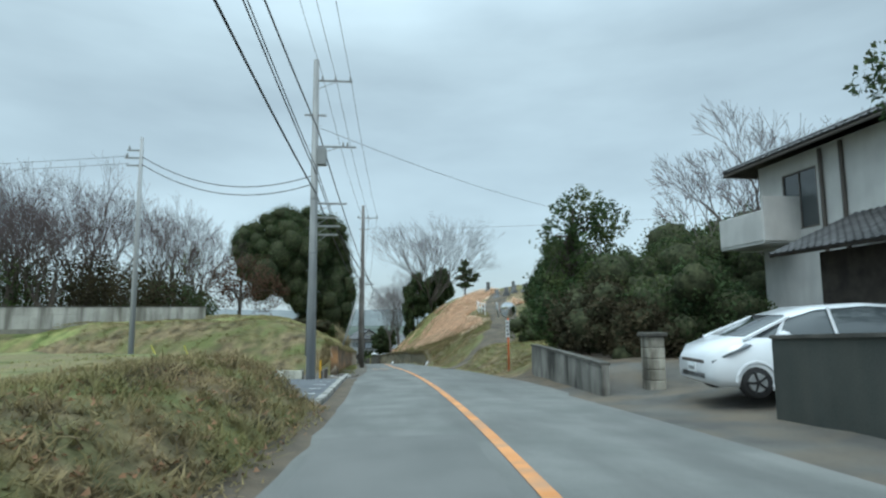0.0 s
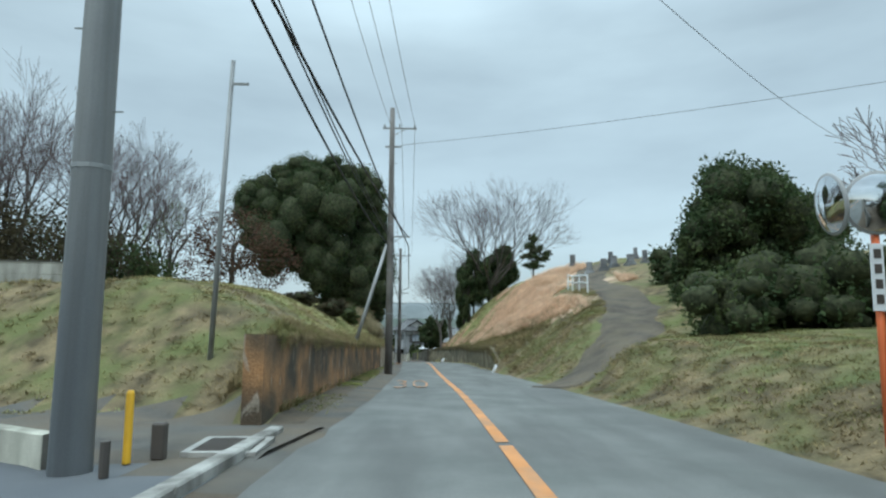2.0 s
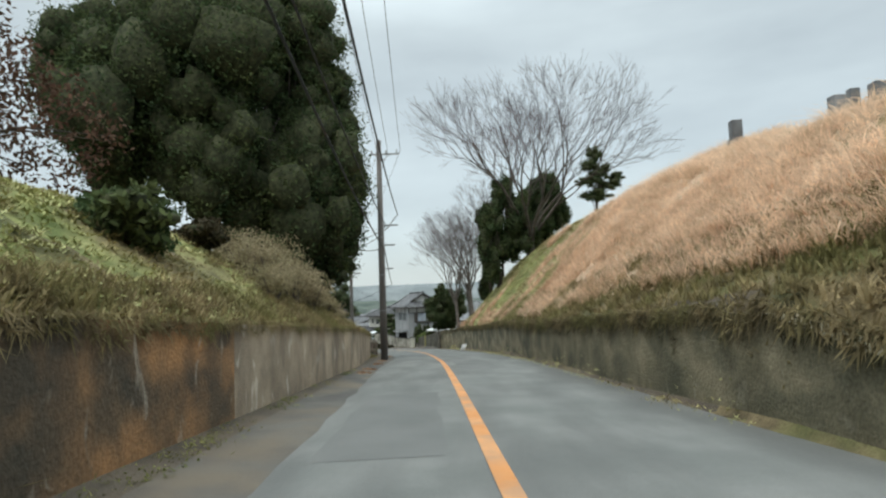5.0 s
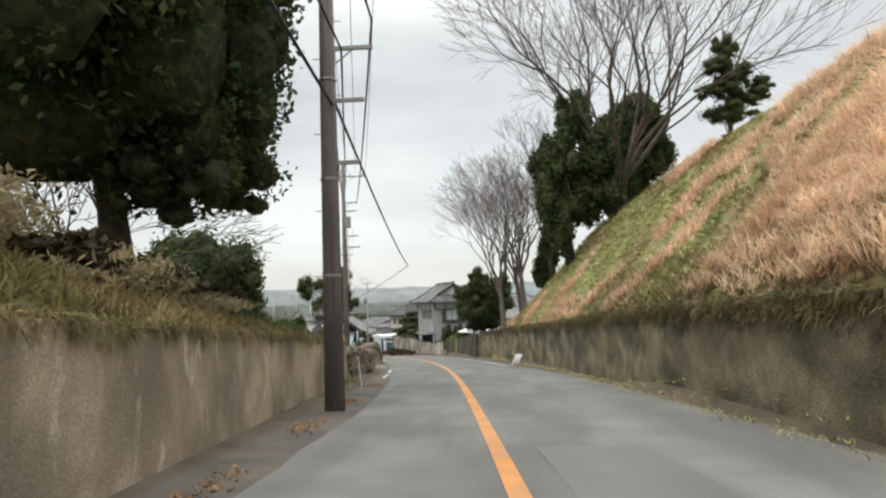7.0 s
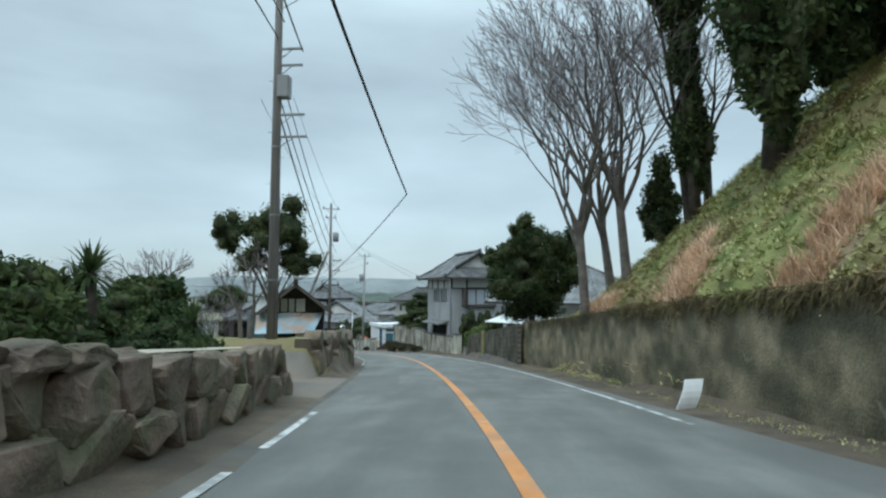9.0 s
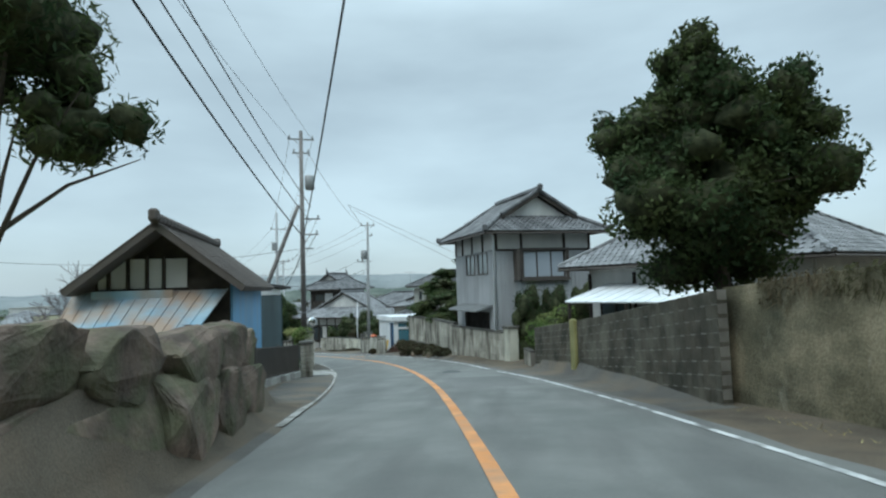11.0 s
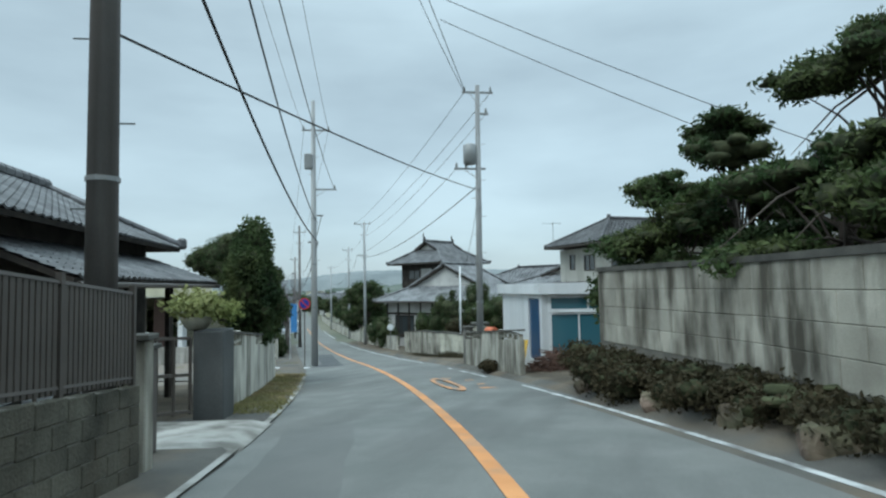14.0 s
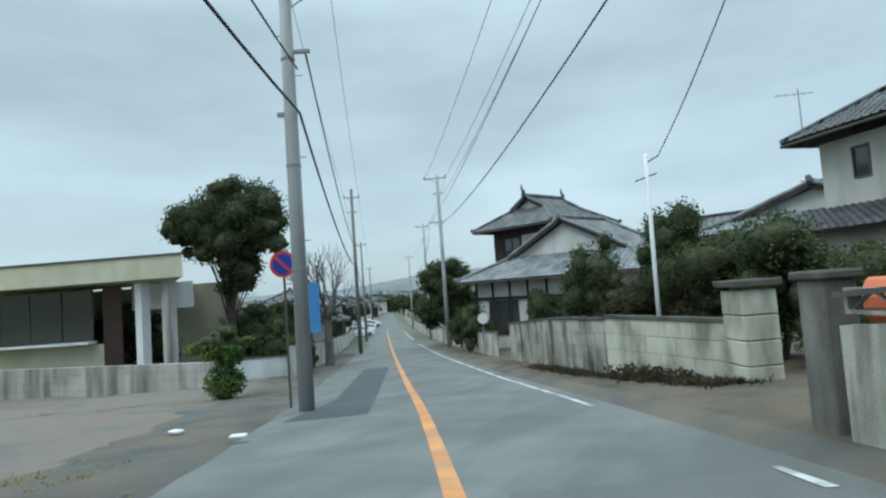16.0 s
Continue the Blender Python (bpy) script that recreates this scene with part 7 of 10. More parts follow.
leafy_tree("small_cedar", "small dark cedar at the foot of the ivy trees", (7.1, 51.3, 0.4), (7.1, 51.3, 3.6), 0.1, [(7.1, 51.3, 1.5, 0.95, 0.9, 1.0), (7.1, 51.3, 2.7, 0.75, 0.7, 0.9), (7.15, 51.3, 3.7, 0.45, 0.45, 0.8)], LEAF_DK, 5000, 0.13, 405, gaps=0.3)
for i, (x, y, h, lean, fk, bg) in enumerate(((3.9, 50.5, 14.5, (-0.06, -0.03), 0.30, 7), (5.5, 53.5, 14.0, (-0.13, 0.0), 0.24, 7), (5.5, 50.5, 15.0, (-0.08, 0.0), 0.28, 7), (7.6, 49.5, 14.0, (-0.1, 0.0), 0.3, 5), (9.2, 52.0, 12.0, (0.0, 0.0), 0.34, 5))):
    bare_tree("bare_tree", "leafless grey tree rising from the bank foot", (x, y, ground_xy(x, y) - 0.1), h, h * 0.42, 410 + i, 1, fk, 0.19 if i < 3 else 0.17, lean, depth=5, group="bank trees", bark=BARK_G if i < 3 else BARK, boughs=bg)
for i, (x, y, h) in enumerate(((-24, 62, 7.0), (-29, 56, 7.5), (-21, 70, 6.0), (-34, 60, 7.0))):
    bare_tree("bare_tree", "hazy leafless tree beyond the gardens", (x, y, ground_xy(x, y) - 0.1), h, h * 0.5, 460 + i, 2, 0.2, 0.12, depth=5, group="winter wood")
leafy_tree("broadleaf_tree", "big dense dark green evergreen over the roadside wall", (2.5, 59.6, -3.2), (2.3, 59.6, 1.2), 0.18, [(2.4, 59.7, -1.5, 2.1, 1.9, 1.3), (1.4, 59.5, -0.4, 1.7, 1.6, 1.3), (3.2, 59.7, -0.2, 1.8, 1.7, 1.5), (2.2, 59.7, 1.0, 1.5, 1.4, 1.3), (2.0, 59.6, 2.2, 0.8, 0.8, 0.9), (4.2, 60.2, 0.9, 1.3, 1.3, 1.5), (0.7, 59.6, 0.5, 0.9, 0.9, 0.9)], LEAF_DK, 30000, 0.12, 420, shell=0.45)
leafy_tree("broadleaf_tree", "dense dark round evergreen near the graveyard", (17.5, -17.0, 2.6), (17.5, -17.0, 7.6), 0.22, [(17.6, -17.0, 8.9, 3.1, 3.0, 2.9), (15.4, -17.4, 7.4, 1.9, 1.9, 1.9), (19.6, -16.4, 7.2, 2.2, 2.2, 2.3)], LEAF_DK, 15000, 0.19, 430)
shrub("hedge", "broad dark clipped hedge at the field edge", [(11.6, -27.6, 3.9, 1.9, 2.0, 1.5), (14.2, -27.2, 4.2, 2.4, 2.4, 1.9), (17.4, -27.8, 4.4, 2.6, 2.6, 2.1), (13.0, -24.6, 3.9, 2.2, 2.0, 1.5), (20.5, -28.5, 4.6, 2.8, 2.8, 2.4)], LEAF_DK, 15000, 0.14, 431, shell=0.5)
leafy_tree("broadleaf_tree", "dense dark evergreens beside the graveyard", (20.5, -9.5, 4.5), (21.0, -9.5, 9.0), 0.22, [(16.6, -11.3, 6.3, 1.7, 1.6, 1.3), (19.2, -10.8, 7.2, 2.3, 2.2, 2.2), (22.6, -10.2, 8.2, 2.9, 2.8, 3.0), (25.5, -9.5, 8.6, 2.6, 2.6, 2.8)], LEAF_DK, 15000, 0.18, 433)
shrub("hedge", "low dark shrub at the lane side", [(14.8, -17.2, 4.5, 1.3, 1.3, 0.9), (16.3, -18.2, 4.7, 1.4, 1.4, 1.2)], LEAF_DK, 4000, 0.15, 432)
for i, (x, y, zc, r, rz, lf) in enumerate(((9.6, -43.5, 4.6, 2.1, 1.9, LEAF_OLIVE), (9.4, -40.6, 4.4, 1.7, 1.7, LEAF_MID), (12.6, -43.0, 5.4, 2.6, 2.6, LEAF_DK), (12.0, -46.6, 4.6, 2.2, 2.2, LEAF_DK), (15.5, -41.5, 6.0, 3.0, 3.0, LEAF_DK), (9.6, -46.6, 4.0, 1.4, 1.4, LEAF_OLIVE), (13.4, -39.6, 4.6, 2.2, 2.0, LEAF_OLIVE))):
    shrub("garden_shrub", "overgrown dark evergreen shrub behind the wall", [(x, y, zc, r, r, rz), (x + 0.8, y - 0.7, zc - 0.4, r * 0.8, r * 0.8, rz * 0.8)], lf, 9000, 0.13, 440 + i, group="garden shrubs")
leafy_tree("broadleaf_tree", "tall evergreen with a thin ragged pale-green top", (10.0, -39.6, 3.2), (10.2, -39.8, 9.6), 0.15, [(9.5, -39.2, 5.6, 1.4, 1.4, 1.7), (10.8, -39.8, 7.8, 1.3, 1.3, 1.2), (9.3, -40.0, 8.2, 1.0, 0.9, 0.9), (10.3, -40.4, 9.6, 1.2, 1.1, 0.9), (11.6, -40.4, 9.0, 1.0, 1.0, 0.9)], LEAF_MID, 8000, 0.19, 450, gaps=0.58)
bare_tree("bare_tree", "tall leafless tree behind the house garden", (20.5, -37.0, 4.0), 12.5, 6.5, 451, 2, 0.25, 0.24, depth=6)
bare_tree("bare_tree", "leafless tree behind the garden shrubs", (14.0, -32.0, 3.6), 6.5, 3.0, 452, 2, 0.25, 0.12, depth=5)
bare_tree("bare_tree", "tall leafless tree behind the house garden", (27.0, -40.0, 4.0), 13.0, 6.5, 453, 2, 0.25, 0.24, depth=5)
leafy_tree("broadleaf_tree", "dark evergreen whose boughs reach over the yard", (17.0, -60.5, 3.2), (14.5, -57.5, 9.5), 0.25, [(12.6, -55.8, 9.7, 1.5, 1.3, 0.9), (15.0, -58.0, 11.0, 2.2, 2.2, 1.7)], LEAF_DK, 5200, 0.17, 455, gaps=0.55)
leafy_tree("broadleaf_tree", "dark evergreens beyond the lane", (24.0, -24.0, 3.0), (24.0, -24.0, 8.0), 0.25, [(24.0, -24.0, 8.0, 3.4, 3.4, 3.0), (27.5, -26.5, 8.6, 3.4, 3.4, 3.4)], LEAF_DK, 9000, 0.24, 456)

# ---- grass as stuff ----
tufts("dry_grass", "dry grass thinning into the reeds", BLADE_D, scatter(2600, -18, -7, 3.6, 10, 16, lambda s, l: not on_lane(s, l)), 0.13, 0.018, 5, 16)
tufts("dry_grass", "tussocks of dry grass on the roadside bank", BLADE_D, scatter(2740, -75, -52.8, -6.0, -3.1, 1), 0.130, 0.016, 5, 1)
tufts("green_grass", "short green grass on the raised field", BLADE_G, scatter(3319, -75, -52.9, -24, -4.6, 2), 0.071, 0.02, 5, 2)
tufts("dry_grass", "dry and green grass on the cutting bank", BLADE_D, scatter(3000, -34.5, 2, -11, -4.1, 3, lambda s, l: noise.noise((s * 0.4, l * 0.5, 2)) > -0.15), 0.130, 0.018, 5, 3)
tufts("green_grass", "green patches of grass on the cutting bank", BLADE_Y, scatter(8000, -34.5, 1, -11, -4.05, 4, lambda s, l: noise.noise((s * 0.4, l * 0.5, 2)) < (0.1 if s > -24 else -0.25)), 0.118, 0.02, 5, 4)
tufts("dry_grass", "dry grass on the far bank slope", BLADE_D, scatter(3162, -30, -8, -24, -9, 5), 0.173, 0.02, 5, 5)
tufts("dry_grass", "withered grass above the dusty wall", BLADE_D, scatter(3794, 0, 28, -8.5, -3.7, 6), 0.162, 0.018, 5, 6)
tufts("dry_grass", "dry grass on the field edge slope", BLADE_D, scatter(4848, -40, -14, 3.7, 9.5, 7, lambda s, l: not on_lane(s, l)), 0.108, 0.016, 5, 7)
tufts("green_grass", "green grass on the field edge", BLADE_G, scatter(3636, -40, -14, 4.4, 13, 8, lambda s, l: noise.noise((s * 0.4, l * 0.4, 6)) < 0.15 and not on_lane(s, l)), 0.086, 0.018, 5, 8)
tufts("brown_reeds", "tall brown withered reeds on the bank", BLADE_B, scatter(19000, -15, 22, 4.8, 15.0, 9, lambda s, l: reedy(s, l) and not on_lane(s, l, 2.0) and not (s < -3.5 and l > 8.2) and noise.noise((s * 0.25, l * 0.25, 9)) > -0.35 and l > 4.8 + 1.0 * noise.noise((s * 0.5, 0, 3)) + max(0, -6 - s) * 0.3), 0.5, 0.014, 6, 9, 1.6)
tufts("dry_grass", "tangled dry scrub hanging over the dark wall", BLADE_D, scatter(3600, -13, 30, 3.7, 6.4, 17, lambda s, l: l > np.interp(s, [-11.5, 10, 22, 35], [3.65, 3.95, 4.4, 4.8])), 0.34, 0.016, 6, 17, 1.1)
tufts("brown_reeds", "patches of brown withered reeds on the green slope", BLADE_B, scatter(15000, 18, 52, 5.0, 12, 10, reedy), 0.5, 0.019, 7, 10, 0.9)
tufts("green_grass", "short green grass on the steep slope", BLADE_Y, scatter(10276, 8, 52, 4.9, 12.5, 11, lambda s, l: s > 17 and not reedy(s, l)), 0.15, 0.024, 6, 11)
tufts("dry_grass", "weeds along the foot of the dark wall", BLADE_Y, scatter(2600, -8, 56, 3.0, 4.6, 12, lambda s, l: abs(l - np.interp(s, [-11.5, 10, 22, 35, 44, 57], [3.3, 3.6, 4.1, 4.45, 4.8, 4.9])) < 0.35), 0.086, 0.014, 5, 12)
tufts("green_grass", "bright weeds along the foot of the rusty wall", BLADE_G, scatter(711, -34, 6, -3.8, -3.2, 13, lambda s, l: noise.noise((s * 0.3, 0, 4)) > -0.1), 0.065, 0.016, 5, 13)
tufts("dry_grass", "fallen brown leaves and weeds at the wall foot", FALLEN, scatter(737, 2, 28, -3.05, -2.75, 14, lambda s, l: noise.noise((s * 0.5, 0, 8)) > 0.05), 0.07, 0.03, 5, 14, 1.0)
tufts("green_grass", "lawn beyond the boulder wall", BLADE_G, scatter(1738, 29, 46, -16, -6.4, 15), 0.065, 0.02, 5, 15)
tufts("dry_grass", "tall pale dry grass hanging over the dusty wall", BLADE_D, scatter(1500, -2, 26, -4.9, -3.65, 18, lambda s, l: -l > np.interp(s, [0, 8, 15, 22, 28], [3.7, 3.5, 3.75, 4.0, 4.4])), 0.33, 0.014, 6, 18, 1.1)


VINE = foliage("dead_vine", (0.075, 0.062, 0.036), (0.17, 0.135, 0.085), (0.07, 0.078, 0.032))
hanging("dead_vines", "dead brown vines creeping down the dark wall", VINE, 15000, -11, 56, lambda q: float(np.interp(q, [-11.5, -2, 10, 22, 35, 44, 52, 57], [3.45, 3.45, 3.75, 4.25, 4.6, 4.95, 5.3, 5.0])),
        lambda q: float(np.interp(q, [-11.5, -8, 10, 20, 35, 44, 57], [0.8, 1.45, 1.5, 1.9, 2.0, 2.15, 2.1])), 1, 0.9, 31)
hanging("green_weeds", "olive weeds spilling over the top of the dark wall", BLADE_D, 13000, -12.5, 44, lambda q: float(np.interp(q, [-12.5, -2, 10, 22, 35, 44, 52, 57], [3.42, 3.45, 3.75, 4.25, 4.6, 4.95, 5.3, 5.0])),
        lambda q: float(np.interp(q, [-12.5, -11.5, -8, 10, 20, 35, 44, 57], [0.5, 0.8, 1.45, 1.5, 1.9, 2.0, 2.15, 2.1])), 1, 0.55, 39, 0.018, 0.26)
hanging("dry_weeds", "dry weeds hanging over the rusty wall", BLADE_D, 6500, -34.8, -6, lambda q: float(np.interp(q, *FACE_L)), lambda q: 1.5, -1, 0.45, 32)
hanging("dry_weeds", "dry weeds hanging over the dusty wall", BLADE_D, 6000, -6, 28, lambda q: float(np.interp(q, *FACE_L)), lambda q: 1.5, -1, 0.35, 33)
tufts("dry_grass", "dry grass along the top of the rusty wall", BLADE_D, scatter(2600, -34.5, -2, -4.9, -3.8, 34), 0.3, 0.014, 6, 34, 1.1)
tufts("dry_grass", "matted dead stalks on the first bank face", BLADE_D, scatter(700, -75, -52.8, -5.2, -3.2, 36), 0.26, 0.013, 6, 36, 1.4)
tufts("fallen_leaves", "pale fallen leaves caught on the first bank", FALLEN, scatter(520, -72, -52.8, -5.6, -3.1, 37), 0.08, 0.03, 3, 37, 1.0)
tufts("dry_grass", "dark tangled weeds on the first bank face", VINE, scatter(650, -75, -52.8, -5.0, -3.1, 38, lambda s, l: noise.noise((s * 0.8, l * 0.9, 4)) > 0.05), 0.2, 0.014, 6, 38, 1.3)
tufts("green_grass", "bright green weeds at the foot of the rusty wall", BLADE_G, scatter(900, -27, -12, -3.75, -3.3, 35, lambda s, l: noise.noise((s * 0.4, 0, 6)) > -0.1), 0.12, 0.02, 6, 35)

# ---- village: shared house builder ----
def box_house(name, label, o, u, v, width, depth, z0, z1, mat, wins=(), category="house", rib=None, thick=0.12):
    """Four walls round a plan rectangle; the front runs from o along v, the left side from o along u. Openings: (side, from, to, foot, head, panes, frame, glass, curtain)."""
    o, u, v = Vector((o[0], o[1], 0)), Vector((*u, 0)), Vector((*v, 0))
    t = thing(name, (o.x, o.y, z0), label, category)
    P = lambda a, b: o + u * a + v * b  # noqa: E731
    sides = {"front": (P(0, 0), P(0, width)), "left": (P(depth, 0), P(0, 0)), "right": (P(0, width), P(depth, width)), "back": (P(depth, width), P(depth, 0))}
    for side, (a, c) in sides.items():
        L = (c - a).length
        spans = [(L - w[2], L - w[1], *w[3:]) if side == "left" else w[1:] for w in wins if w[0] == side]
        holes = [s[:4] for s in spans]
        part("wall", wall_panel(Build(), a, c, z0, z1, thick, holes), mat, t)
        if rib and side in ("front", "left"):
            part_ = ribs(t, a, c, z0, z1, rib, 0.2, thick / 2 + 0.012, holes, "siding_rib", 0.035)
            tagged(part_, kind="stuff")
        d = (c - a).normalized()
        for s in spans:
            window(t, a + d * s[0], a + d * s[1], s[2], s[3], s[4], s[5], s[6], 0.05, s[7])
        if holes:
            # Dark panel added 0.7 m behind each wall that has openings.
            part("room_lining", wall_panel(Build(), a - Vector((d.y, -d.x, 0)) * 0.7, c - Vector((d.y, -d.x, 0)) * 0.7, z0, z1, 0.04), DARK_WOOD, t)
    return t


def board(parent, name, a, c, w, h, mat, label=""):
    """A straight timber of w by h between two points."""
    a, c = Vector(a), Vector(c)
    m = Matrix.Translation((a + c) / 2) @ (c - a).to_track_quat("Y", "Z").to_matrix().to_4x4()
    return part(name, Build().box((0, 0, 0), (w, (c - a).length, h), 0, 0.0, m), mat, parent, label)


def sheet_roof(parent, quad, mat, thick=0.1, name="roof_sheet", rib=0.35, label=""):
    q = [Vector(p) for p in quad]
    nr = (q[1] - q[0]).cross(q[2] - q[0])
    if nr.z < 0:
        q = q[::-1]
    r = part(name, Build().slab(q, thick), mat, parent, label)
    if rib:
        a, c = (q[1] - q[0]), (q[3] - q[0])
        n = int(a.length / rib)
        for i in range(n + 1):
            p, e = q[0] + a * i / n, q[3] + (q[2] - q[3]) * i / n
            part("batten", Build().tube([p + Vector((0, 0, 0.012)), e + Vector((0, 0, 0.012))], 0.018, 4), mat, r)
    return r


GLASS_C = glass("curtained_glass", (0.42, 0.47, 0.52), 0.15)
# Base colour carries the pale reflection of the side windows.
GLASS_P = glass("pale_reflection_glass", (0.24, 0.27, 0.28), 0.12)
# ---- grey two-storey house ----
HG_O, HG_U, HG_V = (-2.82, 74.15), (-0.403, 0.915), (0.915, 0.403)
hg = box_house("house", "two-storey house in grey ribbed siding with a tiled hip-and-gable roof", HG_O, HG_U, HG_V, 5.0, 5.83, -6.35, -1.0, SIDING,
               [("left", 0.95, 2.3, -2.1, -1.02, 2, BROWN_METAL, GLASS_P, None), ("left", 2.75, 4.1, -2.1, -1.02, 2, BROWN_METAL, GLASS_P, None),
                ("left", 0.95, 4.3, -5.6, -3.95, 4, DARK_WOOD, GLASS_D, None), ("front", 1.35, 3.6, -2.35, -1.02, 3, BROWN_METAL, GLASS_C, None)], rib=SIDING)
u3, v3 = Vector((*HG_U, 0)), Vector((*HG_V, 0))
o3 = Vector((*HG_O, 0))
hp = lambda a, b, z: o3 + u3 * a + v3 * b + Vector((0, 0, z))  # noqa: E731
part("plaster_band", wall_panel(Build(), hp(0, 0, 0), hp(0, 5, 0), -1.0, 0.0, 0.1), PLASTER, hg, "white plaster band under the eaves")
part("plaster_band", wall_panel(Build(), hp(5.83, 0, 0), hp(0, 0, 0), -1.0, 0.0, 0.1), PLASTER, hg, "white plaster band under the eaves")
for b_ in (0.0, 1.3, 3.6, 5.0):
    board(hg, "post", hp(-0.07, b_, -1.0), hp(-0.07, b_, 0.05), 0.12, 0.1, DARK_WOOD, "dark timber post")
for a_ in (0.0, 1.55, 3.1, 4.6, 5.8):
    board(hg, "post", hp(a_, -0.07, -1.0), hp(a_, -0.07, 0.05), 0.1, 0.12, DARK_WOOD, "dark timber post")
board(hg, "sill_beam", hp(-0.07, 0, -0.98), hp(-0.07, 5, -0.98), 0.08, 0.1, DARK_WOOD)
board(hg, "sill_beam", hp(0, -0.07, -0.98), hp(5.83, -0.07, -0.98), 0.08, 0.06, GREY_METAL)
hip_gable_roof(hg, HG_O, HG_U, HG_V, 5.0, 5.83, -0.12, 0.62, 0.8, 0.55, TILE_J, 220, TILE)
part("window_box", Build().box(tuple(hp(-0.22, 0.95, -1.7)), (0.16, 0.5, 1.5), math.atan2(0.403, 0.915), 0.01, None), BROWN_METAL, hg, "brown shutter box")
board(hg, "window_frame", hp(-0.14, 1.2, -2.42), hp(-0.14, 3.8, -2.42), 0.22, 0.14, BROWN_METAL, "brown window surround")
board(hg, "window_frame", hp(-0.14, 1.2, -0.95), hp(-0.14, 3.8, -0.95), 0.22, 0.1, BROWN_METAL, "brown window surround")
for b_ in (1.25, 3.72):
    board(hg, "window_frame", hp(-0.14, b_, -2.4), hp(-0.14, b_, -0.95), 0.14, 0.2, BROWN_METAL, "brown window surround")
part("downpipe", Build().tube([hp(-0.12, -0.16, -6.3), hp(-0.12, -0.16, -0.35), hp(-0.55, -0.55, -0.1)], 0.055, 8), WHITE, hg, "white downpipe", True)
sheet_roof(hg, [hp(0.5, -0.95, -3.85), hp(4.75, -0.95, -3.85), hp(4.75, -0.08, -3.6), hp(0.5, -0.08, -3.6)], GREY_METAL, 0.06, "canopy", 0.4, "grey metal canopy over the window")
for i in range(24):
    a_ = 1.0 + 3.25 * i / 23
    board(hg, "lattice_bar", hp(a_, -0.16, -5.55), hp(a_, -0.16, -4.0), 0.03, 0.03, DARK_WOOD)

# wall, pillar and gate of the grey house
pil = thing("gate_pillar", (-2.25, 72.6, -6.2), "white-painted concrete gate pillar with a cap", "pillar")
part("shaft", Build().box((-2.25, 72.6, -5.4), (0.5, 0.5, 1.7), 0.5, 0.02), BLOCK_PALE, pil)
part("cap", Build().box((-2.25, 72.6, -4.52), (0.6, 0.6, 0.1), 0.5, 0.02), COPING, pil)
a_, c_ = Vector((-2.5, 73.0, 0)), Vector((-5.45, 78.4, 0))
block_wall("garden_wall", "stained pale block wall round the grey house", E_(a_), E_(c_), -6.2, -4.82, 4, 0.8, BLOCK, 0.16, True, cap=0.08, z0b=-6.9)
prev = (78.05, 3.95)
for s_, l_ in ((83.3, 4.35), (88.2, 4.1)):
    a_, c_ = at(*prev), at(s_, l_)
    block_wall("garden_wall", "stained pale block wall with a dark coping", E_(a_), E_(c_), -6.3, -4.72, 4, 0.9, BLOCK, 0.16, True, cap=0.1)
    prev = (s_, l_)
for i, (s_, l_, h_) in enumerate(((80.0, 3.75, 0.4), (81.6, 3.75, 0.5), (83.2, 3.75, 0.62), (84.8, 3.65, 0.62), (86.4, 3.5, 0.75), (87.8, 3.6, 0.9))):
    g = at(s_, l_, 0.15)
    shrub("low_hedge", "scrubby olive-brown clipped hedge on the soil bank", [(g.x, g.y, g.z + h_ * 0.6, 0.75, 0.75, h_ * 0.5), (g.x + 0.4, g.y - 0.7, g.z + h_ * 0.4, 0.65, 0.65, h_ * 0.55)], LEAF_OLIVE, 5000, 0.07, 700 + i, group="bank hedge", shell=0.5)
for i, s_ in enumerate((80.8, 82.4, 84.4, 85.8, 87.4)):
    g = at(s_, 3.35 + 0.1 * (i % 2), 0.14)
    me_ = boulder(random.Random(20 + i), 0.62, 0.5, 0.42)
    tagged(new("bank_stone", me_), "pale stone at the foot of the bank", "stone", "bank stones").matrix_basis = Matrix.Translation(g)
for i, (a_, b_, h_, r_) in enumerate(((-1.4, 0.9, 3.5, 0.85), (-1.3, 2.3, 3.3, 0.8), (-1.2, 3.9, 3.7, 0.9), (-1.2, 5.4, 3.4, 0.85), (-1.5, 6.8, 3.2, 0.8))):
    p = hp(a_, b_, -6.1)
    shrub("clipped_hedge", "tall dark clipped evergreen hedge before the wall", [(p.x, p.y, p.z + h_ * 0.55, r_, r_, h_ * 0.5), (p.x, p.y, p.z + h_ * 0.3, r_ * 1.05, r_ * 1.05, h_ * 0.36)], LEAF_DK, 11000, 0.065, 720 + i, group="house hedge", tight=0.93)
p = at(69.1, 5.7, 0.1)
shrub("clipped_bush", "bright green rounded bush at the wall end", [(p.x, p.y, p.z + 1.35, 1.0, 1.0, 0.8), (p.x - 0.3, p.y - 0.5, p.z + 1.0, 0.9, 0.9, 0.7), (p.x + 0.5, p.y + 0.8, p.z + 0.9, 1.0, 1.0, 0.8)], LEAF_LT, 9000, 0.09, 730, shell=0.55, gaps=0.15)
a_, c_ = at(68.4, 4.45), at(69.6, 4.6)
block_wall("wall_stub", "short stained concrete wall stub at the entrance", E_(a_), E_(c_), -6.1, -5.25, 3, 0.6, BLOCK, 0.2, True, cap=0.05)
mk = thing("marker_post", tuple(at(72.6, 7.6, 0.2)), "thin marker post with an orange top", "post")
p = at(72.6, 7.6, 0.2)
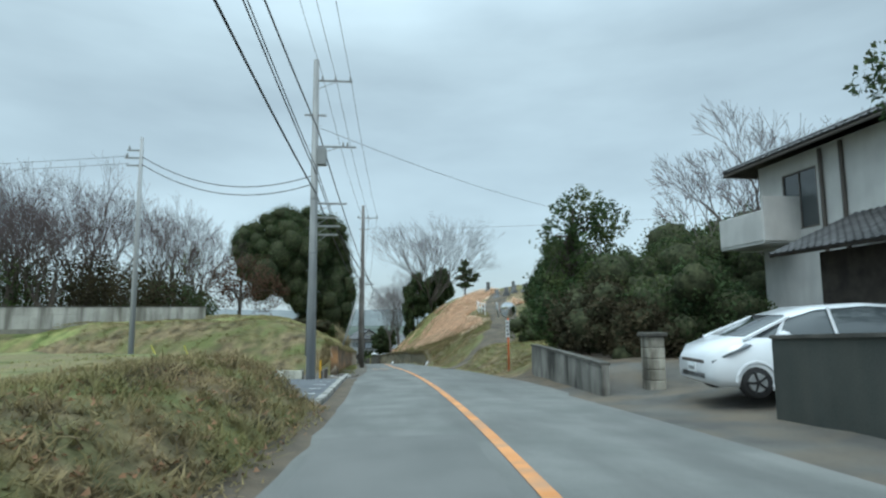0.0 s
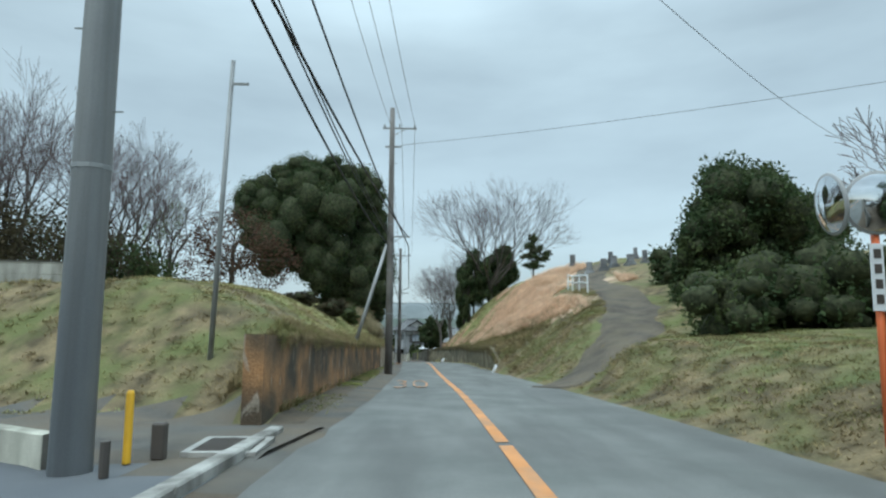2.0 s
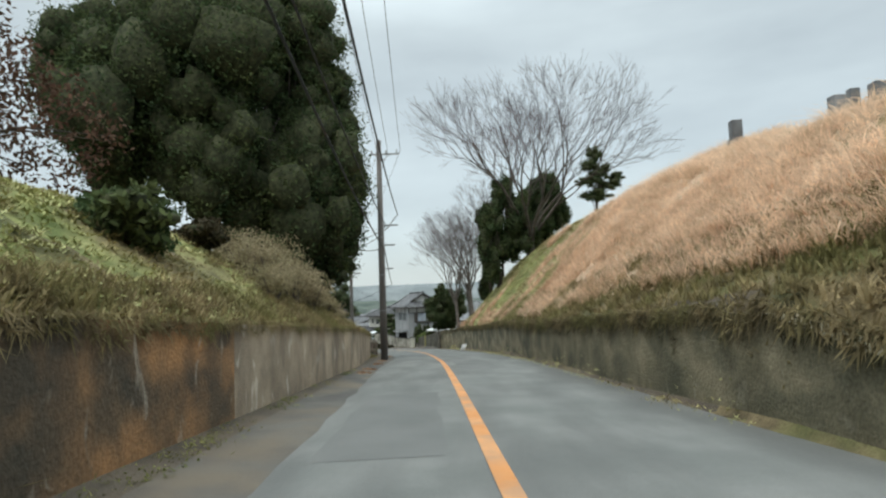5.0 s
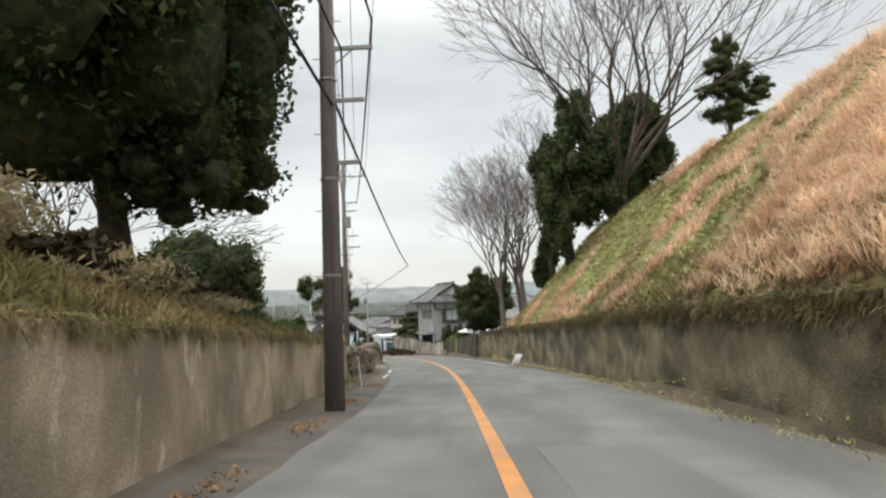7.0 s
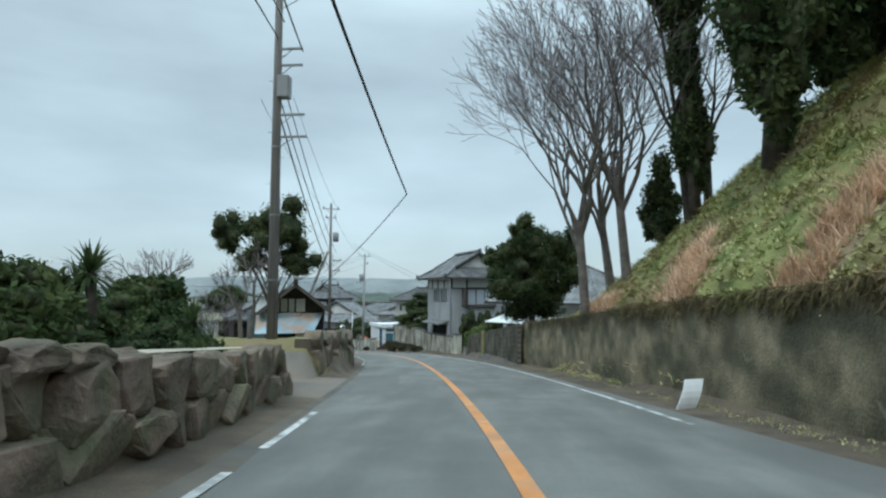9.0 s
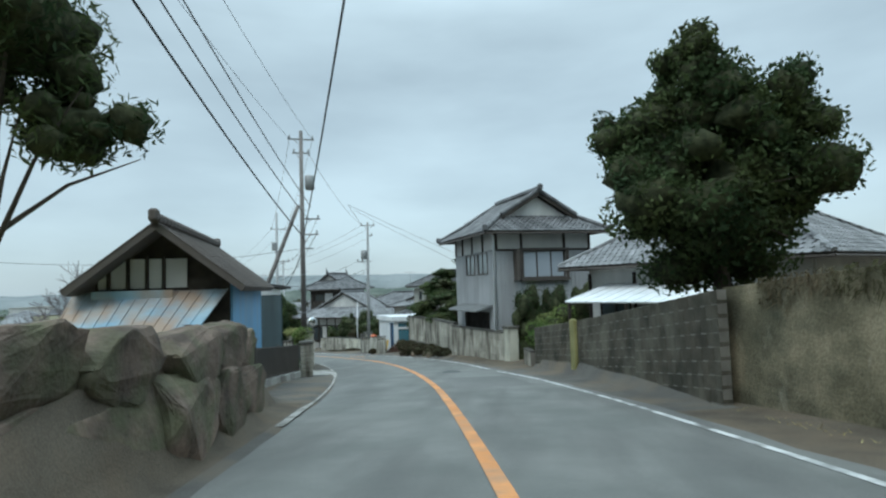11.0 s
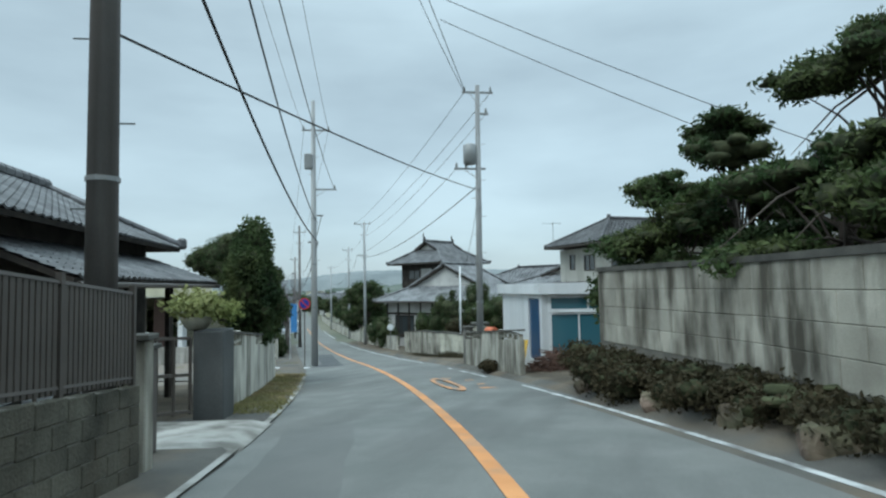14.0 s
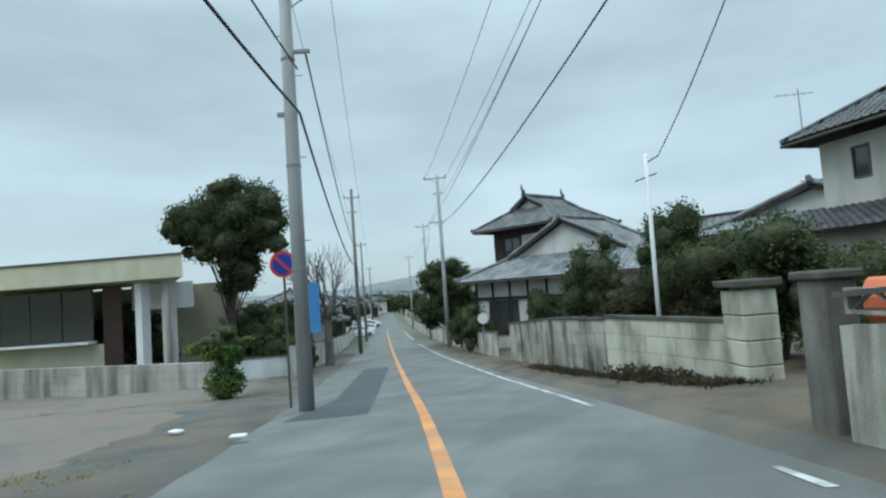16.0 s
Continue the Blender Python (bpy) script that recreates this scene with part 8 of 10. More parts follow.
part("rod", Build().tube([p, p + Vector((0, 0, 1.9))], 0.025, 6), GREY_METAL, mk)
part("tip", Build().tube([p + Vector((0, 0, 1.9)), p + Vector((0, 0, 2.2))], 0.04, 6), plain("orange_plastic", (0.75, 0.2, 0.06), 0.5), mk, "orange tip")

# dark roadside wall, tree and low tiled house behind
prev = (56.6, 4.75)
for i, (s_, l_) in enumerate(((60.3, 4.72), (64.0, 4.68), (68.3, 4.6))):
    a_, c_ = at(*prev), at(s_, l_)
    zf = [mid(q)[2] for q in (prev[0], s_)]
    zt = [np.interp(q, [57, 67.6], [2.05, 1.5]) + mid(q)[2] for q in (prev[0], s_)]
    block_wall("roadside_wall", "dark mottled mossy block wall beside the road", E_(a_), E_(c_), zf[0] + 0.02, zt[0], 8, 0.42, MOSSY, 0.2, True, cap=0.0, gap=0.008, z0b=zf[1] + 0.02, z1b=zt[1])
    prev = (s_, l_)
st2 = thing("wall_pilaster", tuple(at(64.4, 4.52, 0)), "yellowish moss-stained concrete pilaster on the wall", "pilaster")
part("shaft", Build().box(tuple(at(64.4, 4.52, 0.85)), (0.12, 0.42, 1.75), yaw(64.4), 0.02), material("moss_stained_concrete", (0.20, 0.19, 0.07), (0.30, 0.28, 0.12), 1.5, 0.9, 0.4, 40, stain=(0.10, 0.10, 0.05), sscale=(3, 3, 0.3)), st2)
TILE_P = material("pale_roof_tile", (0.135, 0.14, 0.145), (0.235, 0.24, 0.246), 1.3, 0.6, 0.2, 70, island=0.2, grain=0.2, spec=0.5)
lo_u, lo_v = (0.74, 0.672), (0.672, -0.74)
lh = box_house("low_house", "low old house under a big pale tiled roof", (1.2, 71.4), lo_u, lo_v, 8.6, 6.0, -6.0, -2.05, PLASTER, [("front", 0.5, 2.0, -4.9, -3.2, 2, DARK_WOOD, GLASS_D, None), ("left", 0.6, 2.4, -4.6, -3.2, 2, DARK_WOOD, GLASS_D, None)])
hip_roof(lh, (1.2, 71.4), lo_u, lo_v, 8.6, 6.0, -2.0, 0.62, 0.95, TILE_P)
lq = lambda a, b, z: Vector((1.2 + lo_u[0] * a + lo_v[0] * b, 71.4 + lo_u[1] * a + lo_v[1] * b, z))  # noqa: E731
for b_ in (0.0, 2.2, 4.6, 7.3):
    board(lh, "post", lq(-0.08, b_, -5.9), lq(-0.08, b_, -2.3), 0.13, 0.1, DARK_WOOD, "dark timber post")
sheet_roof(lh, [lq(-2.6, 0.9, -3.35), lq(-2.6, 6.5, -3.35), lq(-0.1, 6.5, -2.75), lq(-0.1, 0.9, -2.75)], WHITE, 0.05, "lean_to_roof", 0.5, "pale sheet-metal lean-to roof")
for b_ in (1.0, 3.6, 6.4):
    board(lh, "lean_to_post", lq(-2.5, b_, -5.6), lq(-2.5, b_, -3.35), 0.1, 0.1, DARK_WOOD)

# trees behind the block wall
for i, (x, y, h, r_) in enumerate(((-5.6, 84.6, 3.6, 1.3), (-3.8, 87.5, 6.6, 1.5), (-6.7, 87.6, 4.8, 1.2), (-7.9, 89.6, 3.9, 1.3), (-5.9, 90.4, 3.8, 1.2), (-1.6, 88.6, 5.0, 1.4))):
    z = -6.4
    rg = random.Random(760 + i)
    bl = []
    for k in range(6):
        a_, f_ = 2.4 * k + i, rg.uniform(0.55, 0.92)
        o_ = r_ * (0.15 if k == 0 else rg.uniform(0.6, 1.1))
        bl.append((x + math.cos(a_) * o_, y + math.sin(a_) * o_, z + h * (0.97 - 0.125 * k), r_ * f_, r_ * f_, 0.36 * r_))
    leafy_tree("garden_pine", "dark cloud-pruned evergreen garden tree", (x, y, z), (x, y, z + h * 0.93), 0.13, bl, LEAF_DK if i % 3 else LEAF_MID, 11000, 0.12, 760 + i, group="pruned garden trees", aspect=0.35, gaps=0.35)

for i, (x, y, r_) in enumerate(((-6.6, 85.6, 0.9), (-5.0, 84.2, 0.8), (-7.6, 87.2, 0.9), (-8.6, 89.2, 1.0), (-3.6, 83.6, 0.9), (-9.2, 91.0, 0.8))):
    shrub("garden_shrub", "dark green shrub behind the block wall", [(x, y, -6.4 + r_ * 1.25, r_, r_, r_ * 1.1)], LEAF_DK, 3000, 0.12, 780 + i, base=(x, y, -6.4), group="shrubs behind the wall")

bh = box_house("house", "pale rendered house half hidden behind the pruned trees", (-3.9, 92.3), (0.30, 0.954), (0.954, -0.30), 7.0, 5.5, -6.6, -2.2, PLASTER, [("front", 0.8, 2.4, -4.4, -3.1, 2, BROWN_METAL, GLASS_D, None), ("left", 1.2, 2.8, -4.4, -3.1, 2, BROWN_METAL, GLASS_D, None)])
hip_roof(bh, (-3.9, 92.3), (0.30, 0.954), (0.954, -0.30), 7.0, 5.5, -2.2, 0.45, 0.75, TILE_D)

# ---- white flat-roofed shop ----
pa, pb, pc = Vector((-13.82, 97.13, 0)), Vector((-11.69, 93.35, 0)), Vector((-7.73, 93.87, 0))
sh = thing("shop", (pb.x, pb.y, -7.5), "white flat-roofed shop with teal-tinted glass front", "shop")
pd, pe = pc + (pa - pb) * 1.3, pa + (pc - pb) * 0.6
part("wall", wall_panel(Build(), pa, pb, -8.2, -5.3, 0.12, [(3.0, 4.2, -7.6, -5.4)]), WHITE, sh)
part("wall", wall_panel(Build(), pb, pc, -8.0, -5.3, 0.12, [(0.2, 3.9, -7.55, -5.38)]), WHITE, sh)
part("wall", wall_panel(Build(), pe, pa, -8.2, -5.3, 0.12), WHITE, sh)
part("wall", wall_panel(Build(), pc, pd, -8.0, -5.3, 0.12), WHITE, sh)
part("inner_wall", wall_panel(Build(), pa.lerp(pb, 0.2), pa.lerp(pb, 0.2) + (pc - pb), -7.9, -5.3, 0.08), PLASTER, sh)
part("shop_floor", Build().slab([p + Vector((0, 0, -7.62)) for p in (pc, pd, pe, pa, pb)], 0.1), CONCRETE, sh)
d_ = (pb - pa).normalized()
window(sh, pa + d_ * 3.0, pa + d_ * 4.2, -7.6, -5.4, 1, WHITE, glass("blue_door_glass", (0.035, 0.09, 0.18), 0.12), 0.03, None, "door")
d_ = (pc - pb).normalized()
window(sh, pb + d_ * 0.2, pb + d_ * 3.9, -7.55, -5.92, 4, WHITE, GLASS_T, 0.03, None, "window")
window(sh, pb + d_ * 0.2, pb + d_ * 3.9, -5.86, -5.38, 3, WHITE, GLASS_T, 0.03, None, "transom_window")
part("transom_bar", Build().box(tuple(pb + d_ * 2.05 + Vector((0.02, -0.06, -5.89))), (3.7, 0.1, 0.07), math.atan2(d_.y, d_.x), 0.008), WHITE, sh)
ro = [pa + Vector((-0.3, 0.1, 0)), pb + Vector((-0.12, -0.3, 0)), pc + Vector((0.1, -0.3, 0)), pd, pe]
part("flat_roof", Build().slab([p + Vector((0, 0, -4.95)) for p in ro], 0.36), WHITE, sh, "white fascia and flat roof")
part("corner_post", Build().box((pb.x, pb.y, -6.6), (0.22, 0.22, 2.55), 0.5, 0.01), WHITE, sh)
# brush pile and yellow board
rg = random.Random(77)
pile = Build()
pc0 = at(92.7, 4.75, 0.1)
for i in range(420):
    p = pc0 + Vector((rg.gauss(0, 0.42), rg.gauss(0, 0.3), 0))
    h = max(0.05, 0.8 - 0.7 * math.hypot(p.x - pc0.x, p.y - pc0.y)) * rg.random() + 0.03
    a = rg.uniform(0, 6.283)
    d = Vector((math.cos(a), math.sin(a), rg.uniform(-0.35, 0.25))) * rg.uniform(0.15, 0.45)
    q = p + Vector((0, 0, h))
    pile.tube([q - d, q + d], [0.016, 0.007], 4, False)
RED_TWIG = material("red_brown_brush", (0.085, 0.05, 0.04), (0.17, 0.10, 0.075), 2, 0.95, 0.2, 30)
bp = solid("brush_pile", pile, RED_TWIG, "heap of cut red-brown branches before the shop", "brush pile", kind="stuff")
yb = thing("yellow_plank", tuple(at(93.2, 3.75, 0.12)), "yellow plank leaning on the wall end", "plank")
p = at(93.2, 3.7, 0.12)
board(yb, "plank", p, p + Vector((0.1, 0.55, 0.95)), 0.16, 0.03, plain("yellow_paint", (0.6, 0.38, 0.05), 0.6))


def openwork(parent, a, c, z, n, mat, w=0.4, h=0.2):
    """Pierced ornamental blocks in the top course of a wall."""
    a, c = Vector((a.x, a.y, z)), Vector((c.x, c.y, z))
    rz = math.atan2((c - a).y, (c - a).x)
    for i in range(n):
        q = a.lerp(c, (i + 0.5) / n)
        m = Matrix.Translation(q) @ Matrix.Rotation(rz, 4, "Z")
        b = Build()
        for x, zz, sx, sz in ((-w / 2 + 0.02, 0, 0.04, h), (w / 2 - 0.02, 0, 0.04, h), (0, h / 2 - 0.02, w, 0.035), (0, -h / 2 + 0.02, w, 0.035)):
            b.box((0, 0, 0), (sx, 0.12, sz), 0, 0, m @ pose(x, 0, zz))
        b.tube([m @ Vector((-w / 2, 0, -h / 2 + 0.02)), m @ Vector((0, 0, h / 2 - 0.02)), m @ Vector((w / 2, 0, -h / 2 + 0.02))], 0.022, 4)
        part("pierced_block", b, mat, parent)


def plaster_wall(label, s0, l0, s1, l1, h, mat, pierced=3, dz=0.05, band=0.25):
    a, c = at(s0, l0, dz), at(s1, l1, dz)
    n = max(1, int((s1 - s0) / 2.0))
    t = thing("stained_wall", a, label, "wall", kind="structure")
    for i in range(n):
        p, q = at(s0 + (s1 - s0) * i / n, l0 + (l1 - l0) * i / n, dz), at(s0 + (s1 - s0) * (i + 1) / n, l0 + (l1 - l0) * (i + 1) / n, dz)
        k = q - p
        sd = Vector((k.y, -k.x, 0)).normalized() * 0.075
        hole = pierced and i % 2 == 0
        top = h - (band if hole else 0.0)
        b = Build()
        vs = [p - sd - Vector((0, 0, 0.4)), p + sd - Vector((0, 0, 0.4)), q + sd - Vector((0, 0, 0.4)), q - sd - Vector((0, 0, 0.4))]
        vs += [p - sd + Vector((0, 0, top)), p + sd + Vector((0, 0, top)), q + sd + Vector((0, 0, top)), q - sd + Vector((0, 0, top))]
        b.add(vs, [(0, 1, 2, 3), (7, 6, 5, 4), (0, 4, 5, 1), (1, 5, 6, 2), (2, 6, 7, 3), (3, 7, 4, 0)])
        part("panel", b, mat, t)
        if hole:
            openwork(t, p.lerp(q, 0.03), p.lerp(q, 0.97), (p.z + q.z) / 2 + h - band / 2, 4, mat, (q - p).length * 0.235, band - 0.02)
        board(t, "coping", p + Vector((0, 0, h + 0.025)), q + Vector((0, 0, h + 0.025)), 0.22, 0.05, COPING)
    return t


STAINED = material("streaked_plaster", (0.50, 0.49, 0.43), (0.64, 0.63, 0.56), 0.9, 0.9, 0.3, 40, stain=(0.15, 0.14, 0.115), sscale=(1.9, 1.9, 0.6), samount=0.85, grain=0.15)
STAINED_D = material("dark_streaked_plaster", (0.34, 0.33, 0.28), (0.52, 0.51, 0.45), 0.9, 0.9, 0.3, 40, stain=(0.11, 0.10, 0.08), sscale=(1.9, 1.9, 0.6), samount=0.9, grain=0.2, streak=((0.09, 0.083, 0.066), (3.0, 3.0, 0.5), 0.5, 0.66, 0.6))
plaster_wall("streaked grey wall with pierced top blocks beside the road", 92.1, 3.4, 99.2, 3.55, 1.35, STAINED_D, 3)
part_end = thing("gate_pillar", tuple(at(99.6, 3.7, 0)), "streaked grey gate pillar at the wall end", "pillar")
part("shaft", Build().box(tuple(at(99.6, 3.7, 0.75)), (0.36, 0.36, 1.7), yaw(101), 0.02), OLD_WALL, part_end)
part("cap", Build().box(tuple(at(99.6, 3.7, 1.64)), (0.46, 0.46, 0.09), yaw(101), 0.02), COPING, part_end)
mb = thing("mail_drum", tuple(at(100.9, 5.3, 0.9)), "round orange-red drum beside the gate", "drum")
p = at(100.2, 4.9, 1.35)
part("drum", Build().tube([p + Vector((-0.15, 0.1, 0)), p + Vector((0.2, -0.1, 0))], 0.26, 14), plain("orange_red", (0.55, 0.14, 0.06), 0.6), mb)
part("stand", Build().box((p.x, p.y, p.z - 0.75), (0.12, 0.12, 1.3)), GREY_METAL, mb)

# pale wall of the next garden
pil3 = thing("gate_pillar", tuple(at(103.7, 5.5, 0)), "pale block gate pillar with a stone cap", "pillar")
for i in range(4):
    part("block", Build().box(tuple(at(103.7, 5.5, 0.25 + 0.42 * i)), (0.62, 0.62, 0.405), yaw(103.7), 0.015), BLOCK_PALE, pil3)
part("cap", Build().box(tuple(at(103.7, 5.5, 1.83)), (0.78, 0.78, 0.12), yaw(103.7), 0.02), COPING, pil3)
a_, c_, e_, f_ = at(104.1, 5.5), at(107.6, 4.6), at(111.5, 4.4), at(117.5, 4.45)
block_wall("pale_wall", "pale cream block wall with a dark coping", (-16.5, 102.7), (-19.15, 105.1), -8.6, -7.55, 3, 0.95, BLOCK_PALE, 0.16, True, cap=0.07, z0b=-8.95)
block_wall("pale_wall", "pale stained block wall with a dark coping", (-19.15, 105.1), (-21.4, 108.4), -8.95, -7.6, 4, 0.6, BLOCK, 0.15, True, cap=0.06, z0b=-9.2, z1b=-7.75)
block_wall("pale_wall", "pale stained block wall with a dark coping", (-21.4, 108.4), (-24.6, 113.4), -9.2, -7.75, 4, 0.6, BLOCK, 0.15, True, cap=0.06, z0b=-9.7, z1b=-8.2)
for i, (x, y, z, r_, rz_, lf) in enumerate(((-20.5, 110.2, -6.6, 1.25, 1.5, LEAF_DK), (-17.8, 108.0, -6.1, 1.1, 1.4, LEAF_DK), (-15.9, 106.6, -6.6, 1.7, 1.25, LEAF_MID), (-17.0, 107.4, -7.4, 1.2, 0.9, LEAF_OLIVE), (-19.0, 108.6, -7.5, 1.1, 0.8, LEAF_OLIVE), (-14.4, 105.4, -7.3, 1.2, 1.2, LEAF_MID), (-23.6, 114.6, -7.8, 0.9, 0.95, LEAF_DK))):
    shrub("clipped_shrub", "dark rounded clipped garden shrub behind the wall", [(x, y, z, r_, r_, rz_), (x + 0.15, y + 0.1, z - rz_ * 0.6, r_ * 0.9, r_ * 0.9, rz_ * 0.7)], lf, 9000, 0.075, 800 + i, base=(x, y, -8.9), group="clipped shrubs", shell=0.65, gaps=0.1)
sp = thing("service_pole", (-18.0, 105.0, -8.8), "thin pale steel service pole behind the wall", "pole")
part("pipe", Build().tube([(-18.0, 105.0, -8.9), (-17.95, 105.0, -3.9)], [0.05, 0.045], 8), WHITE, sp, "", True)
part("bracket", Build().tube([(-18.2, 104.9, -4.5), (-17.75, 105.1, -4.35)], 0.02, 4), GREY_METAL, sp)
part("bracket", Build().tube([(-17.95, 105.0, -4.1), (-17.7, 105.15, -3.95)], 0.02, 4), GREY_METAL, sp)

for i, (s_, l_, r_, h_) in enumerate(((94.8, 3.15, 0.32, 0.4), (95.4, 3.2, 0.25, 0.3))):
    g = at(s_, l_, 0.08)
    shrub("wall_weed", "withered brown-green weeds at the wall foot", [(g.x, g.y, g.z + h_ * 0.45, r_, r_, h_ * 0.5)], LEAF_OLIVE, 1500, 0.08, 820 + i, group="wall weeds", gaps=0.5)
# ---- cream house behind the shop ----
h2u, h2v = (-0.64, 0.768), (0.768, 0.64)
h2o = (-10.5, 110.6)
h2 = box_house("house", "cream rendered two-storey house with a grey hipped roof", h2o, h2u, h2v, 11.0, 4.65, -9.0, -2.75, GREIGE,
               [("front", 0.5, 1.9, -4.4, -3.3, 2, BROWN_METAL, GLASS_D, None), ("front", 3.2, 4.8, -4.4, -3.3, 2, BROWN_METAL, GLASS_D, None), ("left", 2.9, 3.5, -4.1, -3.1, 1, BROWN_METAL, GLASS_D, None), ("left", 0.8, 1.9, -4.2, -3.2, 2, BROWN_METAL, GLASS_D, None)])
hip_roof(h2, h2o, h2u, h2v, 11.0, 4.65, -2.5, 0.55, 0.8, TILE_D)
hq = lambda a, b, z: Vector((h2o[0] + h2u[0] * a + h2v[0] * b, h2o[1] + h2u[1] * a + h2v[1] * b, z))  # noqa: E731
tile_plane(h2, [hq(5.6, -2.2, -5.7), hq(-0.3, -2.2, -5.7), hq(-0.3, 0, -4.9), hq(5.6, 0, -4.9)], TILE_D)
part("porch_wall", wall_panel(Build(), hq(5.0, -1.5, 0), hq(0.2, -1.5, 0), -9.0, -5.65, 0.12), GREIGE, h2)
an = thing("tv_aerial", tuple(hq(4.9, -0.4, -2.35)), "thin roof television aerial on a mast", "aerial")
p = hq(4.9, -0.4, -2.45)
part("mast", Build().tube([p, p + Vector((0, 0, 1.7))], 0.02, 5), GREY_METAL, an)
for k in range(5):
    q = p + Vector((0.25 * k - 0.6, 0.1 * k, 1.6))
    part("element", Build().tube([q - Vector((0.05, 0.2, 0)), q + Vector((0.05, 0.2, 0))], 0.01, 4), GREY_METAL, an)
part("boom", Build().tube([p + Vector((-0.7, 0, 1.6)), p + Vector((0.5, 0.4, 1.6))], 0.012, 4), GREY_METAL, an)
gh = box_house("house", "low house with a pale grey tiled roof", (-17.6, 122.5), (0.34, 0.94), (0.94, -0.34), 9.0, 6.0, -10.2, -5.0, PLASTER)
hip_gable_roof(gh, (-17.6, 122.5), (0.34, 0.94), (0.94, -0.34), 9.0, 6.0, -5.0, 0.36, 0.8, 1.2, TILE_P, w=0.4, l=0.4)

# ---- old tiled house with two roofs ----
ju, jv = (0.36, 0.933), (0.933, -0.36)
jo = (-31.3, 125.9)
jh = box_house("traditional_house", "large old house with heavy grey tiled hip-and-gable roofs", jo, ju, jv, 11.6, 7.5, -10.6, -6.2, PLASTER,
               [("front", 1.0, 3.4, -9.4, -7.6, 3, DARK_WOOD, GLASS_D, None), ("front", 4.2, 7.2, -9.4, -7.6, 4, DARK_WOOD, GLASS_D, None), ("left", 1.0, 4.0, -9.4, -7.6, 4, DARK_WOOD, GLASS_D, None)])
hip_gable_roof(jh, jo, ju, jv, 11.6, 7.5, -6.3, 0.49, 0.95, 1.7, TILE_P, w=0.33, l=0.32)
jq = lambda a, b, z: Vector((jo[0] + ju[0] * a + jv[0] * b, jo[1] + ju[1] * a + jv[1] * b, z))  # noqa: E731
for b_ in (0, 1.4, 2.8, 4.2, 5.6, 7.0, 8.4, 9.8, 11.5):
    board(jh, "post", jq(-0.08, b_, -10.4), jq(-0.08, b_, -6.2), 0.14, 0.1, DARK_WOOD, "dark timber post")
board(jh, "beam", jq(-0.09, 0, -7.45), jq(-0.09, 11.6, -7.45), 0.1, 0.2, DARK_WOOD)
board(jh, "beam", jq(-0.09, 0, -9.5), jq(-0.09, 11.6, -9.5), 0.1, 0.3, DARK_WOOD)
uo = (-32.8, 133.4)
up = box_house("upper_storey", "dark timber upper storey under a tiled roof with ridge ornaments", uo, ju, jv, 5.2, 6.4, -10.6, -2.4, DARK_WOOD,
               [("front", 1.0, 2.6, -4.2, -3.2, 2, DARK_WOOD, GLASS_D, None)])
hip_gable_roof(up, uo, ju, jv, 5.2, 6.4, -2.5, 0.62, 1.15, 1.2, TILE_J, w=0.33, l=0.32)
uq = lambda a, b, z: Vector((uo[0] + ju[0] * a + jv[0] * b, uo[1] + ju[1] * a + jv[1] * b, z))  # noqa: E731
part("plaster_panel", wall_panel(Build(), uq(-0.09, 2.8, 0), uq(-0.09, 4.2, 0), -4.3, -3.1, 0.04), PLASTER, up, "white plaster panel")
for a_ in (0.7, 5.6):
    q = uq(a_, 2.6, -0.15)
    part("ridge_ornament", Build().tube([q, q + Vector((0.05, 0, 0.35)), q + Vector((-0.1, 0, 0.65)), q + Vector((-0.02, 0, 0.95))], [0.17, 0.14, 0.08, 0.03], 6), TILE_D, up, "dark ridge-end ornament")
rb = box_house("long_house", "long low house with a plain grey roof", (-24.5, 131.5), ju, jv, 14.0, 7.0, -10.6, -5.2, PLASTER, [("front", 1.0, 3.5, -8.0, -6.3, 3, BROWN_METAL, GLASS_D, None)])
hip_roof(rb, (-24.5, 131.5), ju, jv, 14.0, 7.0, -5.15, 0.45, 0.7, TILE_J, w=0.45, l=0.4)
board(rb, "dark_band", jq(0, 0, 0) * 0 + Vector((-24.5, 131.4, -5.45)), Vector((-24.5 + 14 * jv[0], 131.4 + 14 * jv[1], -5.45)), 0.06, 0.5, DARK_WOOD)
plaster_wall("stained pale wall before the old house", 121.0, 4.4, 129.0, 4.6, 1.2, STAINED, 0)
ms = thing("round_sign", tuple(at(122.8, 4.3, 0)), "small round white sign on a post", "sign")
p = at(122.8, 4.15, 0)
part("post", Build().tube([p, p + Vector((0, 0, 2.0))], 0.03, 6), GREY_METAL, ms)
part("disc", Build().tube([p + Vector((0.06, -0.1, 1.95)), p + Vector((0.075, -0.13, 1.95))], 0.26, 16), WHITE, ms, "white disc")
leafy_tree("garden_pine", "broad dark pine beside the old house", (-37.6, 134.5, -11.0), (-37.6, 134.5, -6.2), 0.25, [(-37.6, 134.5, -5.6, 2.4, 2.2, 1.5), (-39.0, 135.8, -5.9, 1.9, 1.9, 1.3), (-36.2, 133.2, -6.6, 1.6, 1.6, 1.2), (-38.6, 134.0, -8.4, 1.6, 1.6, 1.3)], LEAF_DK, 11000, 0.17, 830, gaps=0.3)
shrub("clipped_shrub", "dark hedge mass along the road", [(-31.5, 127.6 - 3.0, -9.0, 1.3, 1.3, 1.3), (-33.4, 129.6 - 1.0, -9.2, 1.5, 1.5, 1.6), (-29.6, 121.8, -9.2, 1.0, 1.0, 1.1)], LEAF_DK, 8000, 0.13, 831, shell=0.6)

